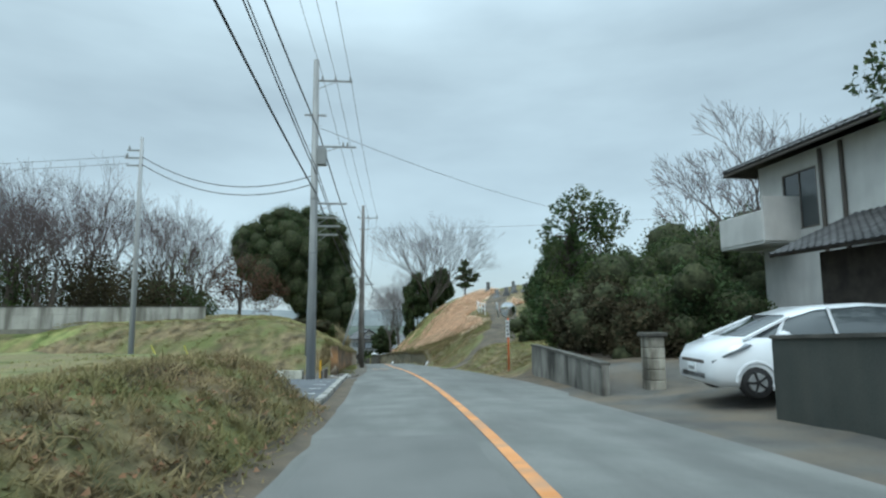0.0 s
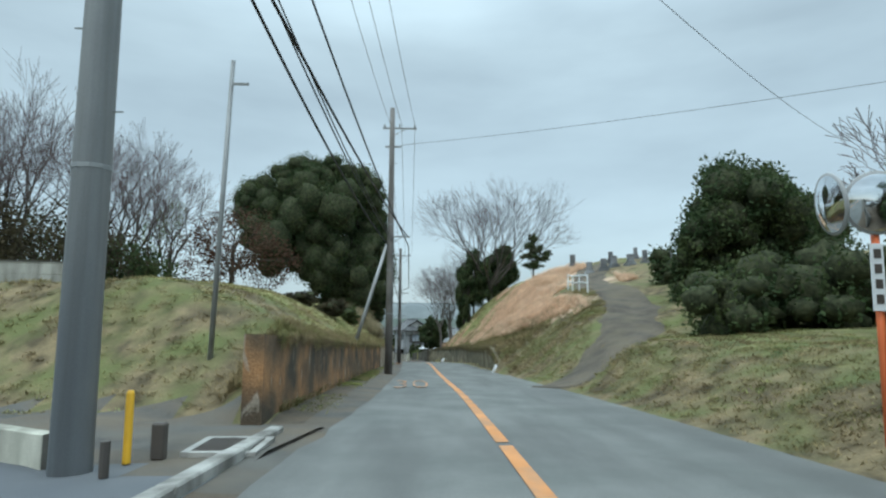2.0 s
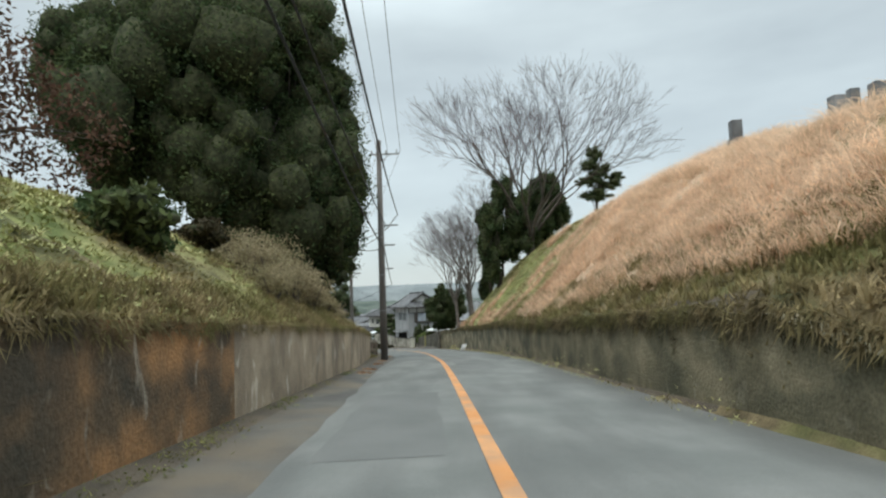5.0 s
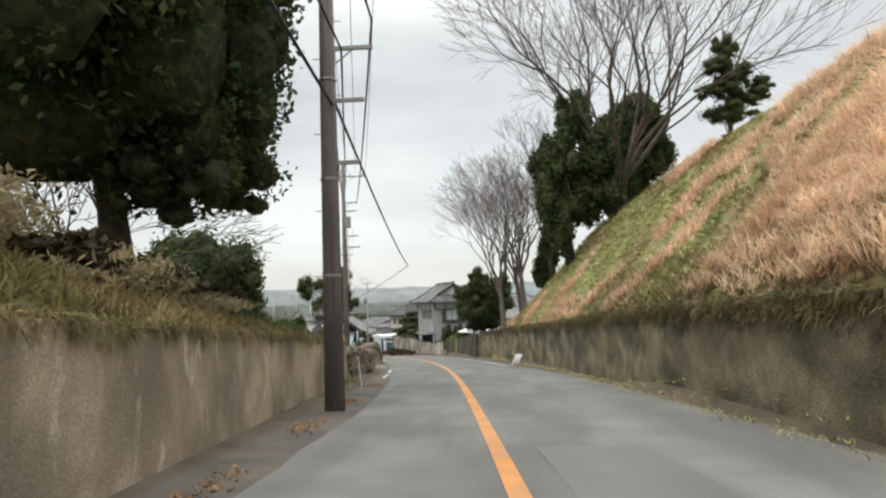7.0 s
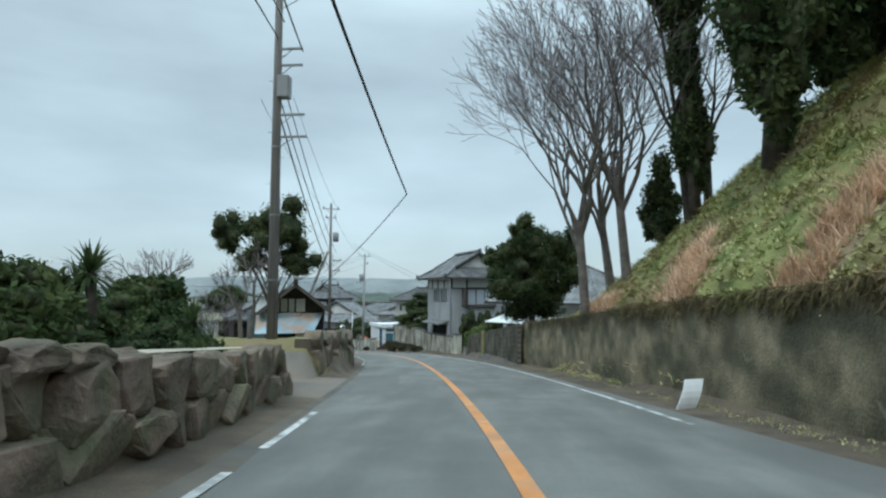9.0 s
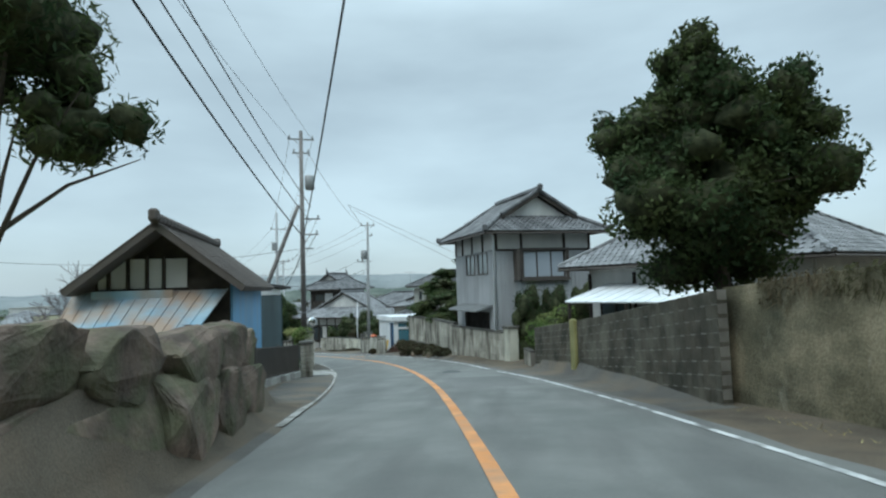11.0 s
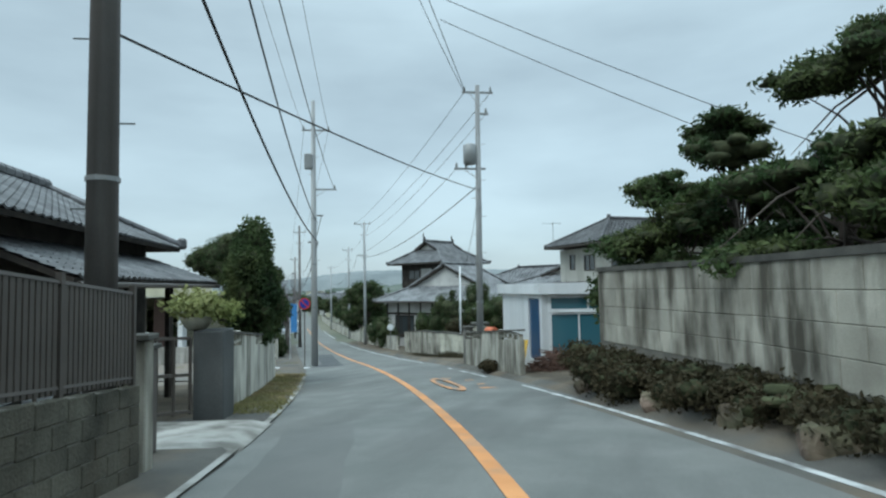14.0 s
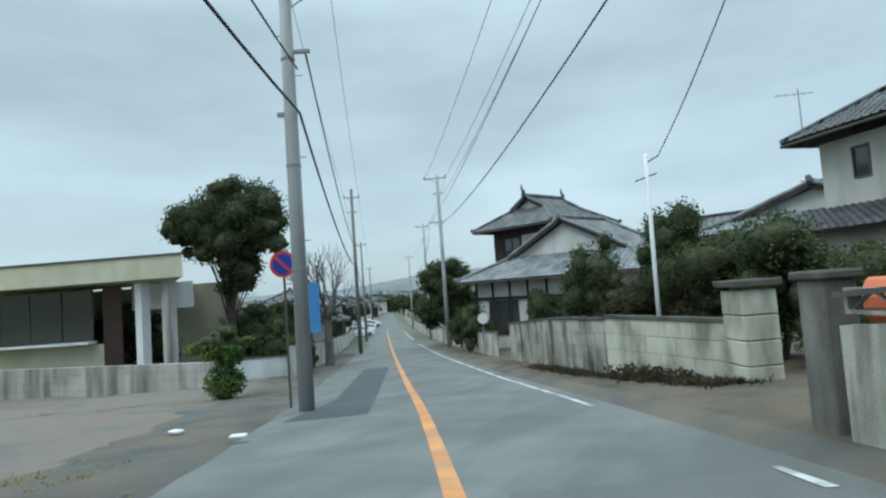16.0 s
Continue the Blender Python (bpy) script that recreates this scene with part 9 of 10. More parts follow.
# ---- left side: blue house ----
bu, bv = (-0.31, 0.951), (0.951, 0.31)
bo = Vector((-12.55, 59.9, 0))
bq = lambda a, b, z: bo + Vector((*bu, 0)) * a + Vector((*bv, 0)) * b + Vector((0, 0, z))  # noqa: E731
BH_W, BH_D = 3.2, 7.0
bh = thing("blue_house", (bo.x, bo.y, -5.4), "sky-blue painted old house with a weathered brown roof", "house")
part("wall", wall_panel(Build(), bq(0, BH_W, 0), bq(BH_D, BH_W, 0), -4.75, -2.2, 0.12), BLUE, bh, "sky-blue painted sheet wall")
part("wall_foot", wall_panel(Build(), bq(0, BH_W, 0), bq(BH_D, BH_W, 0), -5.8, -4.75, 0.14), CREAM, bh, "cream wall foot")
part("wall", wall_panel(Build(), bq(BH_D, BH_W, 0), bq(BH_D, 0, 0), -5.8, -2.2, 0.12), DARK_WOOD, bh)
part("wall", wall_panel(Build(), bq(BH_D, 0, 0), bq(0, 0, 0), -5.8, -2.2, 0.12), DARK_WOOD, bh)
part("front_wall", wall_panel(Build(), bq(0, 0, 0), bq(0, BH_W, 0), -5.8, -2.2, 0.12), DARK_WOOD, bh)
part("gable", Build().slab([bq(0, 0, -2.2), bq(0, BH_W, -2.2), bq(0, BH_W / 2, -0.95)], 0.12), DARK_WOOD, bh, "dark timber gable")
part("gable", Build().slab([bq(BH_D, 0, -2.2), bq(BH_D, BH_W, -2.2), bq(BH_D, BH_W / 2, -0.95)], 0.12), DARK_WOOD, bh, "dark timber gable")
part("plaster_panel", Build().box(tuple(bq(-0.1, 1.1, -2.05)), (2.1, 0.05, 0.75), math.atan2(bv[1], bv[0])), PLASTER, bh, "white plaster panel")
for b_ in (0.3, 0.75, 1.2, 1.6):
    board(bh, "post", bq(-0.16, b_, -5.3), bq(-0.16, b_, -1.6), 0.07, 0.07, DARK_WOOD)
for sg in (-1, 1):
    b0, b1 = BH_W / 2 + sg * (BH_W / 2 + 0.5), BH_W / 2
    sheet_roof(bh, [bq(-0.95, b0, -2.45), bq(BH_D + 0.5, b0, -2.45), bq(BH_D + 0.5, b1, -0.8), bq(-0.95, b1, -0.8)], ROOF_W, 0.16, "roof_slope", 0.28, "weathered brown roof")
ridge(bh, [bq(-1.0, BH_W / 2, -0.72), bq(BH_D + 0.5, BH_W / 2, -0.72)], ROOF_W, 0.15)
ridge(bh, [bq(BH_D + 0.5, BH_W / 2, -0.72), bq(-1.0, BH_W / 2, -0.72)], ROOF_W, 0.08)
AWN = material("faded_blue_awning", (0.24, 0.40, 0.52), (0.42, 0.55, 0.62), 0.8, 0.7, 0.1, 30, stain=(0.42, 0.27, 0.16), sscale=(0.9, 0.9, 0.9), samount=0.8, grain=0.1)
sheet_roof(bh, [bq(-1.5, -0.5, -3.55), bq(-1.5, BH_W - 0.6, -3.55), bq(-0.08, BH_W - 0.05, -2.5), bq(-0.08, -0.5, -2.5)], AWN, 0.03, "awning", 0.25, "faded blue corrugated awning")
part("door", Build().box(tuple(bq(-0.09, BH_W - 0.85, -4.35)), (1.5, 0.05, 1.75), math.atan2(bv[1], bv[0]), 0.01), WHITE, bh, "white sheet door")
part("panel", Build().box(tuple(bq(-0.3, 0.9, -2.75)), (1.9, 0.05, 0.55), math.atan2(bv[1], bv[0]), 0.01), AWN, bh, "faded painted board")
slat_fence("picket_rail", "thin white rail fence before the blue house", E_(at(60.0, -5.7)), E_(at(62.2, -5.1)), -5.2, -5.35, 0.95, WHITE, 0.16)
# ---- slate shed ----
s1_, s2_ = Vector((-12.48, 71.58, 0)), Vector((-14.83, 76.41, 0))
su = (s2_ - s1_).normalized()
sv = Vector((su.y, -su.x, 0))
sq = lambda a, b, z: s1_ + su * a + sv * b + Vector((0, 0, z))  # noqa: E731
SHED_D, SHED_W = (s2_ - s1_).length, 5.2
sd_ = thing("slate_shed", (s1_.x, s1_.y, -6.2), "dark slate-blue ribbed sheet-metal shed", "shed")
wl = ((sq(0, 0, 0), sq(SHED_D, 0, 0)), (sq(SHED_D, 0, 0), sq(SHED_D, -SHED_W, 0)), (sq(SHED_D, -SHED_W, 0), sq(0, -SHED_W, 0)), (sq(0, -SHED_W, 0), sq(0, 0, 0)))
for i, (a_, c_) in enumerate(wl):
    part("wall", wall_panel(Build(), a_, c_, -6.7, -2.75, 0.1), SLATE_SHEET, sd_)
    if i in (0, 3):
        tagged(ribs(sd_, a_, c_, -6.6, -2.77, SLATE_SHEET, 0.3, 0.052, (), "sheet_rib", 0.014), kind="stuff")
part("upper_strip", Build().add([sq(-0.07, 0, -2.75), sq(-0.07, -SHED_W, -2.75), sq(-0.07, -SHED_W, -1.75), sq(-0.07, 0, -2.5), sq(0.06, 0, -2.75), sq(0.06, -SHED_W, -2.75), sq(0.06, -SHED_W, -1.75), sq(0.06, 0, -2.5)], [(0, 1, 2, 3), (7, 6, 5, 4), (0, 4, 5, 1), (1, 5, 6, 2), (2, 6, 7, 3), (3, 7, 4, 0)]), WHITE, sd_, "white sheet strip under the roof")
sheet_roof(sd_, [sq(-0.25, 0.45, -2.42), sq(SHED_D + 0.35, 0.45, -2.42), sq(SHED_D + 0.35, -SHED_W - 0.3, -1.5), sq(-0.25, -SHED_W - 0.3, -1.5)], TILE_D, 0.09, "roof", 0.45, "dark sheet roof")
# fences along the left
prev = (61.4, -5.2)
for i, (s_, l_) in enumerate(((64.0, -5.1), (66.5, -4.8), (68.9, -4.35))):
    a_, c_ = at(*prev, 0.3), at(s_, l_, 0.3)
    slat_fence("slat_fence", "brown metal slat fence along the blue house", E_(a_), E_(c_), a_.z, c_.z, 1.0, BROWN_METAL, 0.1, (0.045, 0.02), 1.6, "roadside fences")
    block_wall("fence_foot", "low stained concrete fence foot", E_(a_), E_(c_), a_.z - 0.3, a_.z, 1, 1.2, CONCRETE, 0.18, False, cap=0.0, z0b=c_.z - 0.3, z1b=c_.z)
    prev = (s_, l_)
for s_, l_, h_ in ((69.2, -4.05, 1.2), (73.4, -4.05, 1.62)):
    t = thing("gate_pillar", tuple(at(s_, l_, 0)), "stacked split-face block gate pillar with a dark cap", "pillar", "driveway pillars")
    for i in range(8):
        part("block", Build().box(tuple(at(s_, l_, 0.1 + h_ / 8 * (i + 0.5))), (0.42 + 0.02 * (i % 2), 0.42, h_ / 8 - 0.012), yaw(s_), 0.02), BLOCK, t)
    part("cap", Build().box(tuple(at(s_, l_, h_ + 0.15)), (0.54, 0.54, 0.1), yaw(s_), 0.02), COPING, t)
p = at(73.3, -4.25, 1.62)
shrub("potted_plant", "small leafy plant on the pillar", [(p.x, p.y, p.z + 0.12, 0.32, 0.32, 0.2), (p.x - 0.25, p.y, p.z - 0.1, 0.2, 0.2, 0.25)], LEAF_LT, 900, 0.08, 840, base=(p.x, p.y, p.z))
mt = thing("driveway_mirror", (-11.0, 71.6, -6.1), "round silvery convex driveway mirror on a post", "mirror")
part("post", Build().tube([(-11.02, 71.55, -6.2), (-11.02, 71.55, -4.1)], 0.03, 8), GREY_METAL, mt)
mc = Vector((-11.0, 71.45, -4.0))
md = Vector((0.7, -0.7, 0.0))
part("housing", Build().tube([mc - md * 0.12, mc - md * 0.06, mc + md * 0.02], [0.1, 0.2, 0.225], 20), WHITE, mt, "pale back and rim", True)
part("mirror_face", Build().tube([mc + md * 0.022, mc + md * 0.045, mc + md * 0.055], [0.212, 0.14, 0.02], 20), MIRROR, mt, "convex mirror", True)
draped("driveway", CONCRETE, [(71.4, -2.95), (71.4, -4.4), (71.5, -6.5), (71.6, -9.0)], 3.6, 0.035, "pale cracked concrete driveway", "driveway")
draped("driveway", CONCRETE, [(84.2, -2.95), (84.2, -4.2), (84.2, -5.6)], 3.0, 0.035, "pale cracked concrete driveway", "driveway")
for i in range(3):
    g = at(71.8 + 0.5 * i, -7.0 - 0.4 * i, 0.15)
    shrub("garden_shrub", "low green shrub by the shed", [(g.x, g.y, g.z + 0.3, 0.6, 0.6, 0.42)], LEAF_MID, 2200, 0.1, 845 + i, group="yard shrubs")
# wall with slats on top
prev = (73.6, -3.95)
for s_, l_ in ((76.2, -3.85), (78.8, -3.75), (81.3, -3.65)):
    a_, c_ = at(*prev, 0.0), at(s_, l_, 0.0)
    block_wall("roadside_wall", "dark stained block wall below a slat fence", E_(a_), E_(c_), a_.z + 0.03, a_.z + 0.95, 5, 0.4, MOSSY, 0.16, True, cap=0.0, z0b=c_.z + 0.03, z1b=c_.z + 0.95)
    slat_fence("slat_fence", "dark brown slat fence on the block wall", E_(a_), E_(c_), a_.z + 0.95, c_.z + 0.95, 0.95, BROWN_METAL, 0.07, (0.05, 0.02), 1.3, "roadside fences")
    prev = (s_, l_)
# gate of the old house
for s_, l_, h_, mt_ in ((81.6, -3.7, 1.3, BLOCK), (82.6, -4.0, 1.2, BROWN_METAL)):
    t = thing("gate_post", tuple(at(s_, l_, 0)), "plain weathered gate post", "post", "gate posts")
    part("post", Build().box(tuple(at(s_, l_, h_ / 2)), (0.22, 0.22, h_ + 0.2), yaw(s_), 0.015), mt_, t)
    part("post_cap", Build().box(tuple(at(s_, l_, h_ + 0.13)), (0.3, 0.3, 0.06), yaw(s_), 0.01), COPING, t)
GREY_SLAB = material("dark_gate_slab", (0.075, 0.08, 0.08), (0.11, 0.115, 0.115), 0.9, 0.8, 0.2, 40, stain=(0.05, 0.05, 0.05), sscale=(1.5, 1.5, 0.3))
gs = thing("gate_pillar", tuple(at(86.0, -4.0, 0)), "broad dark grey gate pillar beside the driveway", "pillar")
part("slab", Build().box(tuple(at(86.2, -4.05, 0.75)), (0.5, 0.85, 1.7), yaw(86.2), 0.02), GREY_SLAB, gs)
p = at(86.0, -4.3, 1.6)
pt = thing("planter", tuple(p), "pale bowl planter on the gate pillar", "planter")
part("bowl", Build().tube([p, p + Vector((0, 0, 0.05)), p + Vector((0, 0, 0.22))], [0.14, 0.2, 0.3], 12), BLOCK_PALE, pt, "", True)
shrub("variegated_shrub", "yellow-green variegated shrub in a bowl", [(p.x, p.y, p.z + 0.42, 0.5, 0.5, 0.3), (p.x + 0.3, p.y + 0.3, p.z + 0.3, 0.35, 0.35, 0.25)], LEAF_VAR, 2600, 0.09, 850, base=(p.x, p.y, p.z + 0.2), gaps=0.5, shell=0.2)
gt = thing("sliding_gate", tuple(at(85.2, -4.4, 0.1)), "dark metal slatted sliding gate", "gate")
ga, gc = at(84.2, -6.0, 0.15), at(85.6, -4.3, 0.15)
for k in (0.1, 0.7, 1.3):
    board(gt, "rail", ga + Vector((0, 0, k)), gc + Vector((0, 0, k)), 0.05, 0.05, BROWN_METAL)
for i in range(9):
    q = ga.lerp(gc, i / 8)
    board(gt, "bar", q + Vector((0, 0, 0.05)), q + Vector((0, 0, 1.32)), 0.04, 0.04, BROWN_METAL)
hatchback(at(88.2, -7.5, 0.12), yaw(88.0) + math.pi / 2)
# old house
oa, oc = at(84.5, -7.2), at(92.2, -7.2)
ou = Vector((oc.x - oa.x, oc.y - oa.y, 0)).normalized()
ov = Vector((ou.y, -ou.x, 0))
oo = Vector((oa.x, oa.y, 0)) - ov * 4.6
od = 7.8
oh = box_house("old_house", "low black-timbered old house with a dark tiled roof", E_(oo), E_(ou), E_(ov), 4.6, od, -7.6, -3.7, DARK_WOOD, [("right", 0.8, 3.4, -6.8, -5.0, 3, DARK_WOOD, CURTAIN, None), ("front", 1.0, 3.4, -6.8, -5.0, 2, DARK_WOOD, CURTAIN, None)])
hip_gable_roof(oh, E_(oo), E_(ou), E_(ov), 4.6, od, -3.75, 0.5, 0.75, 0.8, TILE_J)
oq = lambda a, b, z: oo + ou * a + ov * b + Vector((0, 0, z))  # noqa: E731
tile_plane(oh, [oq(-0.6, 6.4, -4.75), oq(od + 0.6, 6.4, -4.75), oq(od + 0.2, 4.6, -4.05), oq(-0.2, 4.6, -4.05)], TILE_J)
part("gutter", Build().tube([oq(-0.6, 6.45, -4.85), oq(od + 0.6, 6.45, -4.85)], 0.05, 6), BROWN_METAL, oh)
for a_ in (0.0, 2.6, 5.2, 7.8):
    board(oh, "post", oq(a_, 6.0, -7.5), oq(a_, 6.0, -4.8), 0.13, 0.13, DARK_WOOD)
plaster_wall("white plastered wall streaked with black stains", 86.8, -4.15, 98.6, -4.2, 1.5, STAINED, 3)
for i, (s_, l_, h_, r_) in enumerate(((93.5, -4.4, 4.5, 0.8), (94.5, -4.6, 4.3, 0.95), (95.6, -4.55, 3.7, 1.0), (96.7, -4.5, 3.1, 0.95), (97.7, -4.6, 2.5, 0.75))):
    g = at(s_, l_, 0.1)
    k_ = h_ - 1.5
    leafy_tree("tall_evergreen", "tall dense dark evergreen behind the streaked wall", tuple(g), tuple(g + Vector((0, 0, h_ * 0.9))), 0.12, [(g.x, g.y, g.z + 1.55 + k_ * 0.28, r_, r_, k_ * 0.33 + 0.1), (g.x - 0.1, g.y + 0.1, g.z + 1.5 + k_ * 0.58, r_ * 0.95, r_ * 0.95, k_ * 0.3), (g.x - 0.1, g.y + 0.2, g.z + 1.5 + k_ * 0.88, r_ * 0.6, r_ * 0.6, k_ * 0.24)], LEAF_DK, 11000, 0.12, 860 + i, group="tall evergreens", shell=0.5, droop=0.6)
# open lot, shelter building, signs
draped("gravel_lot", GRAVEL, [(98.9, -9.5), (104, -10), (110, -10), (116.0, -10.5)], 10.5, 0.03, "bare gravel lot with rusty stains", "gravel lot")
for i, (s_, l_) in enumerate(((104.7, -4.3), (103.4, -2.95))):
    g = at(s_, l_, 0.1)
    rp = thing("paper_scrap", tuple(g), "crumpled white paper scrap on the ground", "litter", "litter")
    part("sheet", Build().box((g.x, g.y, g.z), (0.24, 0.16, 0.04), 0.5 * i, 0.012), WHITE, rp)
block_wall("low_wall", "low weathered concrete wall of the shelter yard", (-33.7, 107.0), (-46.0, 104.9), -9.95, -8.7, 4, 1.2, CONCRETE, 0.2, False, cap=0.0)
sb = thing("shelter_building", (-40.0, 108.0, -9.9), "single-storey cream building with a deep flat canopy", "building")
cu = Vector((-0.93, -0.368, 0))
cn = Vector((0.368, -0.93, 0))
cc = Vector((-37.3, 108.5, 0))
cq = lambda a, b, z: cc + cu * a + cn * b + Vector((0, 0, z))  # noqa: E731
part("canopy", Build().slab([cq(4.5, -7, -4.35), cq(16, -7, -4.35), cq(16, 0, -4.35), cq(0, 0, -4.35)], 0.95), CREAM, sb, "cream canopy fascia")
part("canopy_edge", Build().slab([cq(4.45, -7, -4.27), cq(16, -7, -4.27), cq(16, 0.06, -4.27), cq(-0.06, 0.06, -4.27)], 0.076), TILE_D, sb, "dark roof edge")
for a_, b_, m_ in ((1.0, -0.6, CONCRETE), (2.4, -0.9, WHITE)):
    board(sb, "column", cq(a_, b_, -10.0), cq(a_, b_, -5.4), 0.42, 0.42, m_, "square column")
part("wall", wall_panel(Build(), cq(16, -1.6, 0), cq(4.6, -1.6, 0), -10.0, -8.0, 0.2), CREAM, sb)
window(sb, cq(16, -1.6, 0), cq(5.2, -1.6, 0), -8.0, -5.5, 7, BROWN_METAL, GLASS_D, 0.02)
board(sb, "counter", cq(16, -1.2, -7.9), cq(5.0, -1.2, -7.9), 0.6, 0.1, WHITE, "white counter ledge")
part("door", Build().box(tuple(cq(4.2, -1.5, -7.7)), (0.9, 0.08, 4.4), math.atan2(cu.y, cu.x), 0.01), plain("dark_red_door", (0.055, 0.03, 0.026), 0.5), sb, "dark red door")
part("wall", wall_panel(Build(), cq(16, -6.5, 0), cq(0.5, -6.5, 0), -10.0, -5.4, 0.2), CREAM, sb)
board(sb, "banner", cq(0.9, -2.5, -6.0), cq(3.9, -2.5, -6.0), 0.05, 1.2, WHITE, "pale hanging board")
leafy_tree("clipped_tree", "round clipped dark evergreen tree", (-38.9, 112.6, -10.2), (-38.9, 112.6, -4.0), 0.2, [(-38.9, 112.6, -1.8, 2.2, 2.1, 1.7), (-37.2, 113.0, -2.9, 1.9, 1.8, 1.6), (-40.7, 112.2, -2.7, 1.8, 1.7, 1.6), (-38.5, 112.8, -5.0, 1.5, 1.4, 1.3), (-38.9, 112.6, -3.6, 2.0, 1.9, 1.4)], LEAF_DK, 15000, 0.13, 870, shell=0.6, gaps=0.15)
for i, (x, y, z, r_, h_) in enumerate(((-36.6, 113.0, -8.8, 1.3, 1.3), (-41.0, 115.5, -8.2, 2.2, 1.6), (-44.5, 117.0, -8.4, 2.0, 1.5), (-35.2, 112.2, -9.2, 1.0, 0.9), (-45.5, 112.0, -8.0, 2.4, 2.0), (-49.0, 108.0, -8.0, 2.4, 2.2), (-47.0, 115.0, -7.6, 2.6, 2.4))):
    shrub("dark_bush", "dark bushes behind the shelter yard", [(x, y, z, r_, r_, h_), (x + 0.7, y + 0.3, z - 0.3, r_ * 0.8, r_ * 0.8, h_ * 0.8)], LEAF_DK, 5000, 0.14, 875 + i, base=(x, y, -10.2), group="yard bushes")
bare_tree("pollard_tree", "bare pollarded tree behind the sign", (-37.6, 118.5, -10.5), 9.0, 4.2, 880, 1, 0.34, 0.26, depth=4, upright=0.9)
g = at(112.4, -5.5, 0.1)
shrub("round_bush", "bright leafy bush on thin stems at the lot corner", [(g.x, g.y, g.z + 1.5, 0.85, 0.85, 0.55), (g.x + 0.1, g.y, g.z + 0.4, 0.45, 0.45, 0.4)], LEAF_LT, 5000, 0.1, 885, gaps=0.2)
plaster_wall("low cream rendered wall at the corner", 119.3, -8.2, 121.6, -4.7, 0.9, WHITE, 0)
sg = thing("no_parking_sign", (-25.9, 101.6, -9.0), "round blue sign with red ring and slash on a post", "sign")
sc = Vector((-25.75, 101.7, -5.77))
f2 = Vector((0.42, -0.9, 0)).normalized()
side = Vector((f2.y, -f2.x, 0)) * -1
part("post", Build().tube([sc - f2 * 0.05 - Vector((0, 0, 3.4)), sc - f2 * 0.05 + Vector((0, 0, 0.3))], 0.03, 8), BROWN_METAL, sg)
rr = Build().tube([sc, sc + f2 * 0.012], 0.31, 24)
dsc = part("disc", rr, plain("sign_red", (0.55, 0.05, 0.04), 0.4), sg, "red rim plate")
part("face", Build().tube([sc + f2 * 0.013, sc + f2 * 0.018], 0.245, 24), plain("sign_blue", (0.02, 0.045, 0.32), 0.4), dsc, "blue sign face")
dg = (side + Vector((0, 0, -1))).normalized()
dh = dg.cross(f2) * 0.033
q = sc + f2 * 0.021
part("slash", Build().slab([q - dg * 0.24 - dh, q + dg * 0.24 - dh, q + dg * 0.24 + dh, q - dg * 0.24 + dh], 0.004), bpy.data.materials["sign_red"], dsc, "red slash")
bs = thing("blue_banner", (-31.95, 110.0, -9.9), "tall narrow blue and white banner on a pole", "banner")
part("pole", Build().tube([(-31.95, 110.0, -9.95), (-31.95, 110.0, -5.9)], 0.02, 6), WHITE, bs)
part("cloth", Build().box((-31.7, 110.1, -7.0), (0.45, 0.02, 2.0), 0.4, 0.0), plain("banner_blue", (0.06, 0.22, 0.50), 0.7), bs)

# ---- poles of the village ----
utility_pole("E", (-13.86, 78.3), 13.4, POLE_D, [(12.9, 0.75, 0.75, (-0.65, 0.65)), (12.1, 0.5, 0.5, (-0.4, 0.4)), (8.3, 0.1, 1.0, (0.9,)), (7.4, 0.1, 0.9, (0.8,)), (6.6, 0.1, 0.6, ())], (10.4, 0.45, "can"), 0.16, heading=0.45, label="brown-grey utility pole with a raking prop")
prop = thing("pole_prop", (-16.3, 78.2, -6.7), "dark raking prop leaning on the utility pole", "prop")
part("shaft", Build().tube([(-17.9, 78.2, -6.8), (-14.05, 78.25, 2.3)], [0.15, 0.11], 10), POLE_D, prop, "", True)
utility_pole("F", (-14.8, 96.9), 11.5, POLE, [(11.2, 0.65, 0.65, (-0.55, 0.55)), (10.3, 0.1, 0.45, (0.35,)), (8.0, 1.0, 0.3, (-0.9, -0.5))], (8.6, -0.35, "can"), 0.15, heading=0.45, lean=(0.12, 0.1), base_z=-8.2)
utility_pole("G", (-24.85, 101.2), 14.2, POLE, [(12.6, 0.6, 0.9, (-0.5, 0.8)), (9.4, 0.1, 1.2, (1.1,)), (8.0, 0.1, 0.5, ()), (6.6, 0.3, 0.1, ())], (10.9, -0.25, "box"), 0.175, heading=0.45, base_z=-9.1)
utility_pole("I", (-36.3, 131.3), 13.2, POLE, [(13.0, 1.1, 0.7, (-1.0, 0.0, 0.6)), (11.8, 0.4, 0.4, ()), (9.6, 0.9, 0.3, ())], None, 0.17, heading=0.3, base_z=-11.1)
utility_pole("H", (-43.8, 130.5), 13.3, POLE_D, [(12.6, 0.7, 0.7, (-0.6, 0.6)), (11.4, 0.4, 0.4, ())], None, 0.17, heading=0.45, base_z=-11.3)
utility_pole("J", (-47.0, 148.5), 13.0, POLE, [(12.6, 0.9, 0.6, (-0.8, 0.5)), (11.2, 0.4, 0.4, ())], None, 0.16, heading=0.3, bands=False, base_z=-12.2)
utility_pole("K", (-58.5, 153.0), 12.6, POLE_D, [(12.2, 0.7, 0.7, (-0.6, 0.6))], None, 0.16, heading=0.45, bands=False, base_z=-12.6)
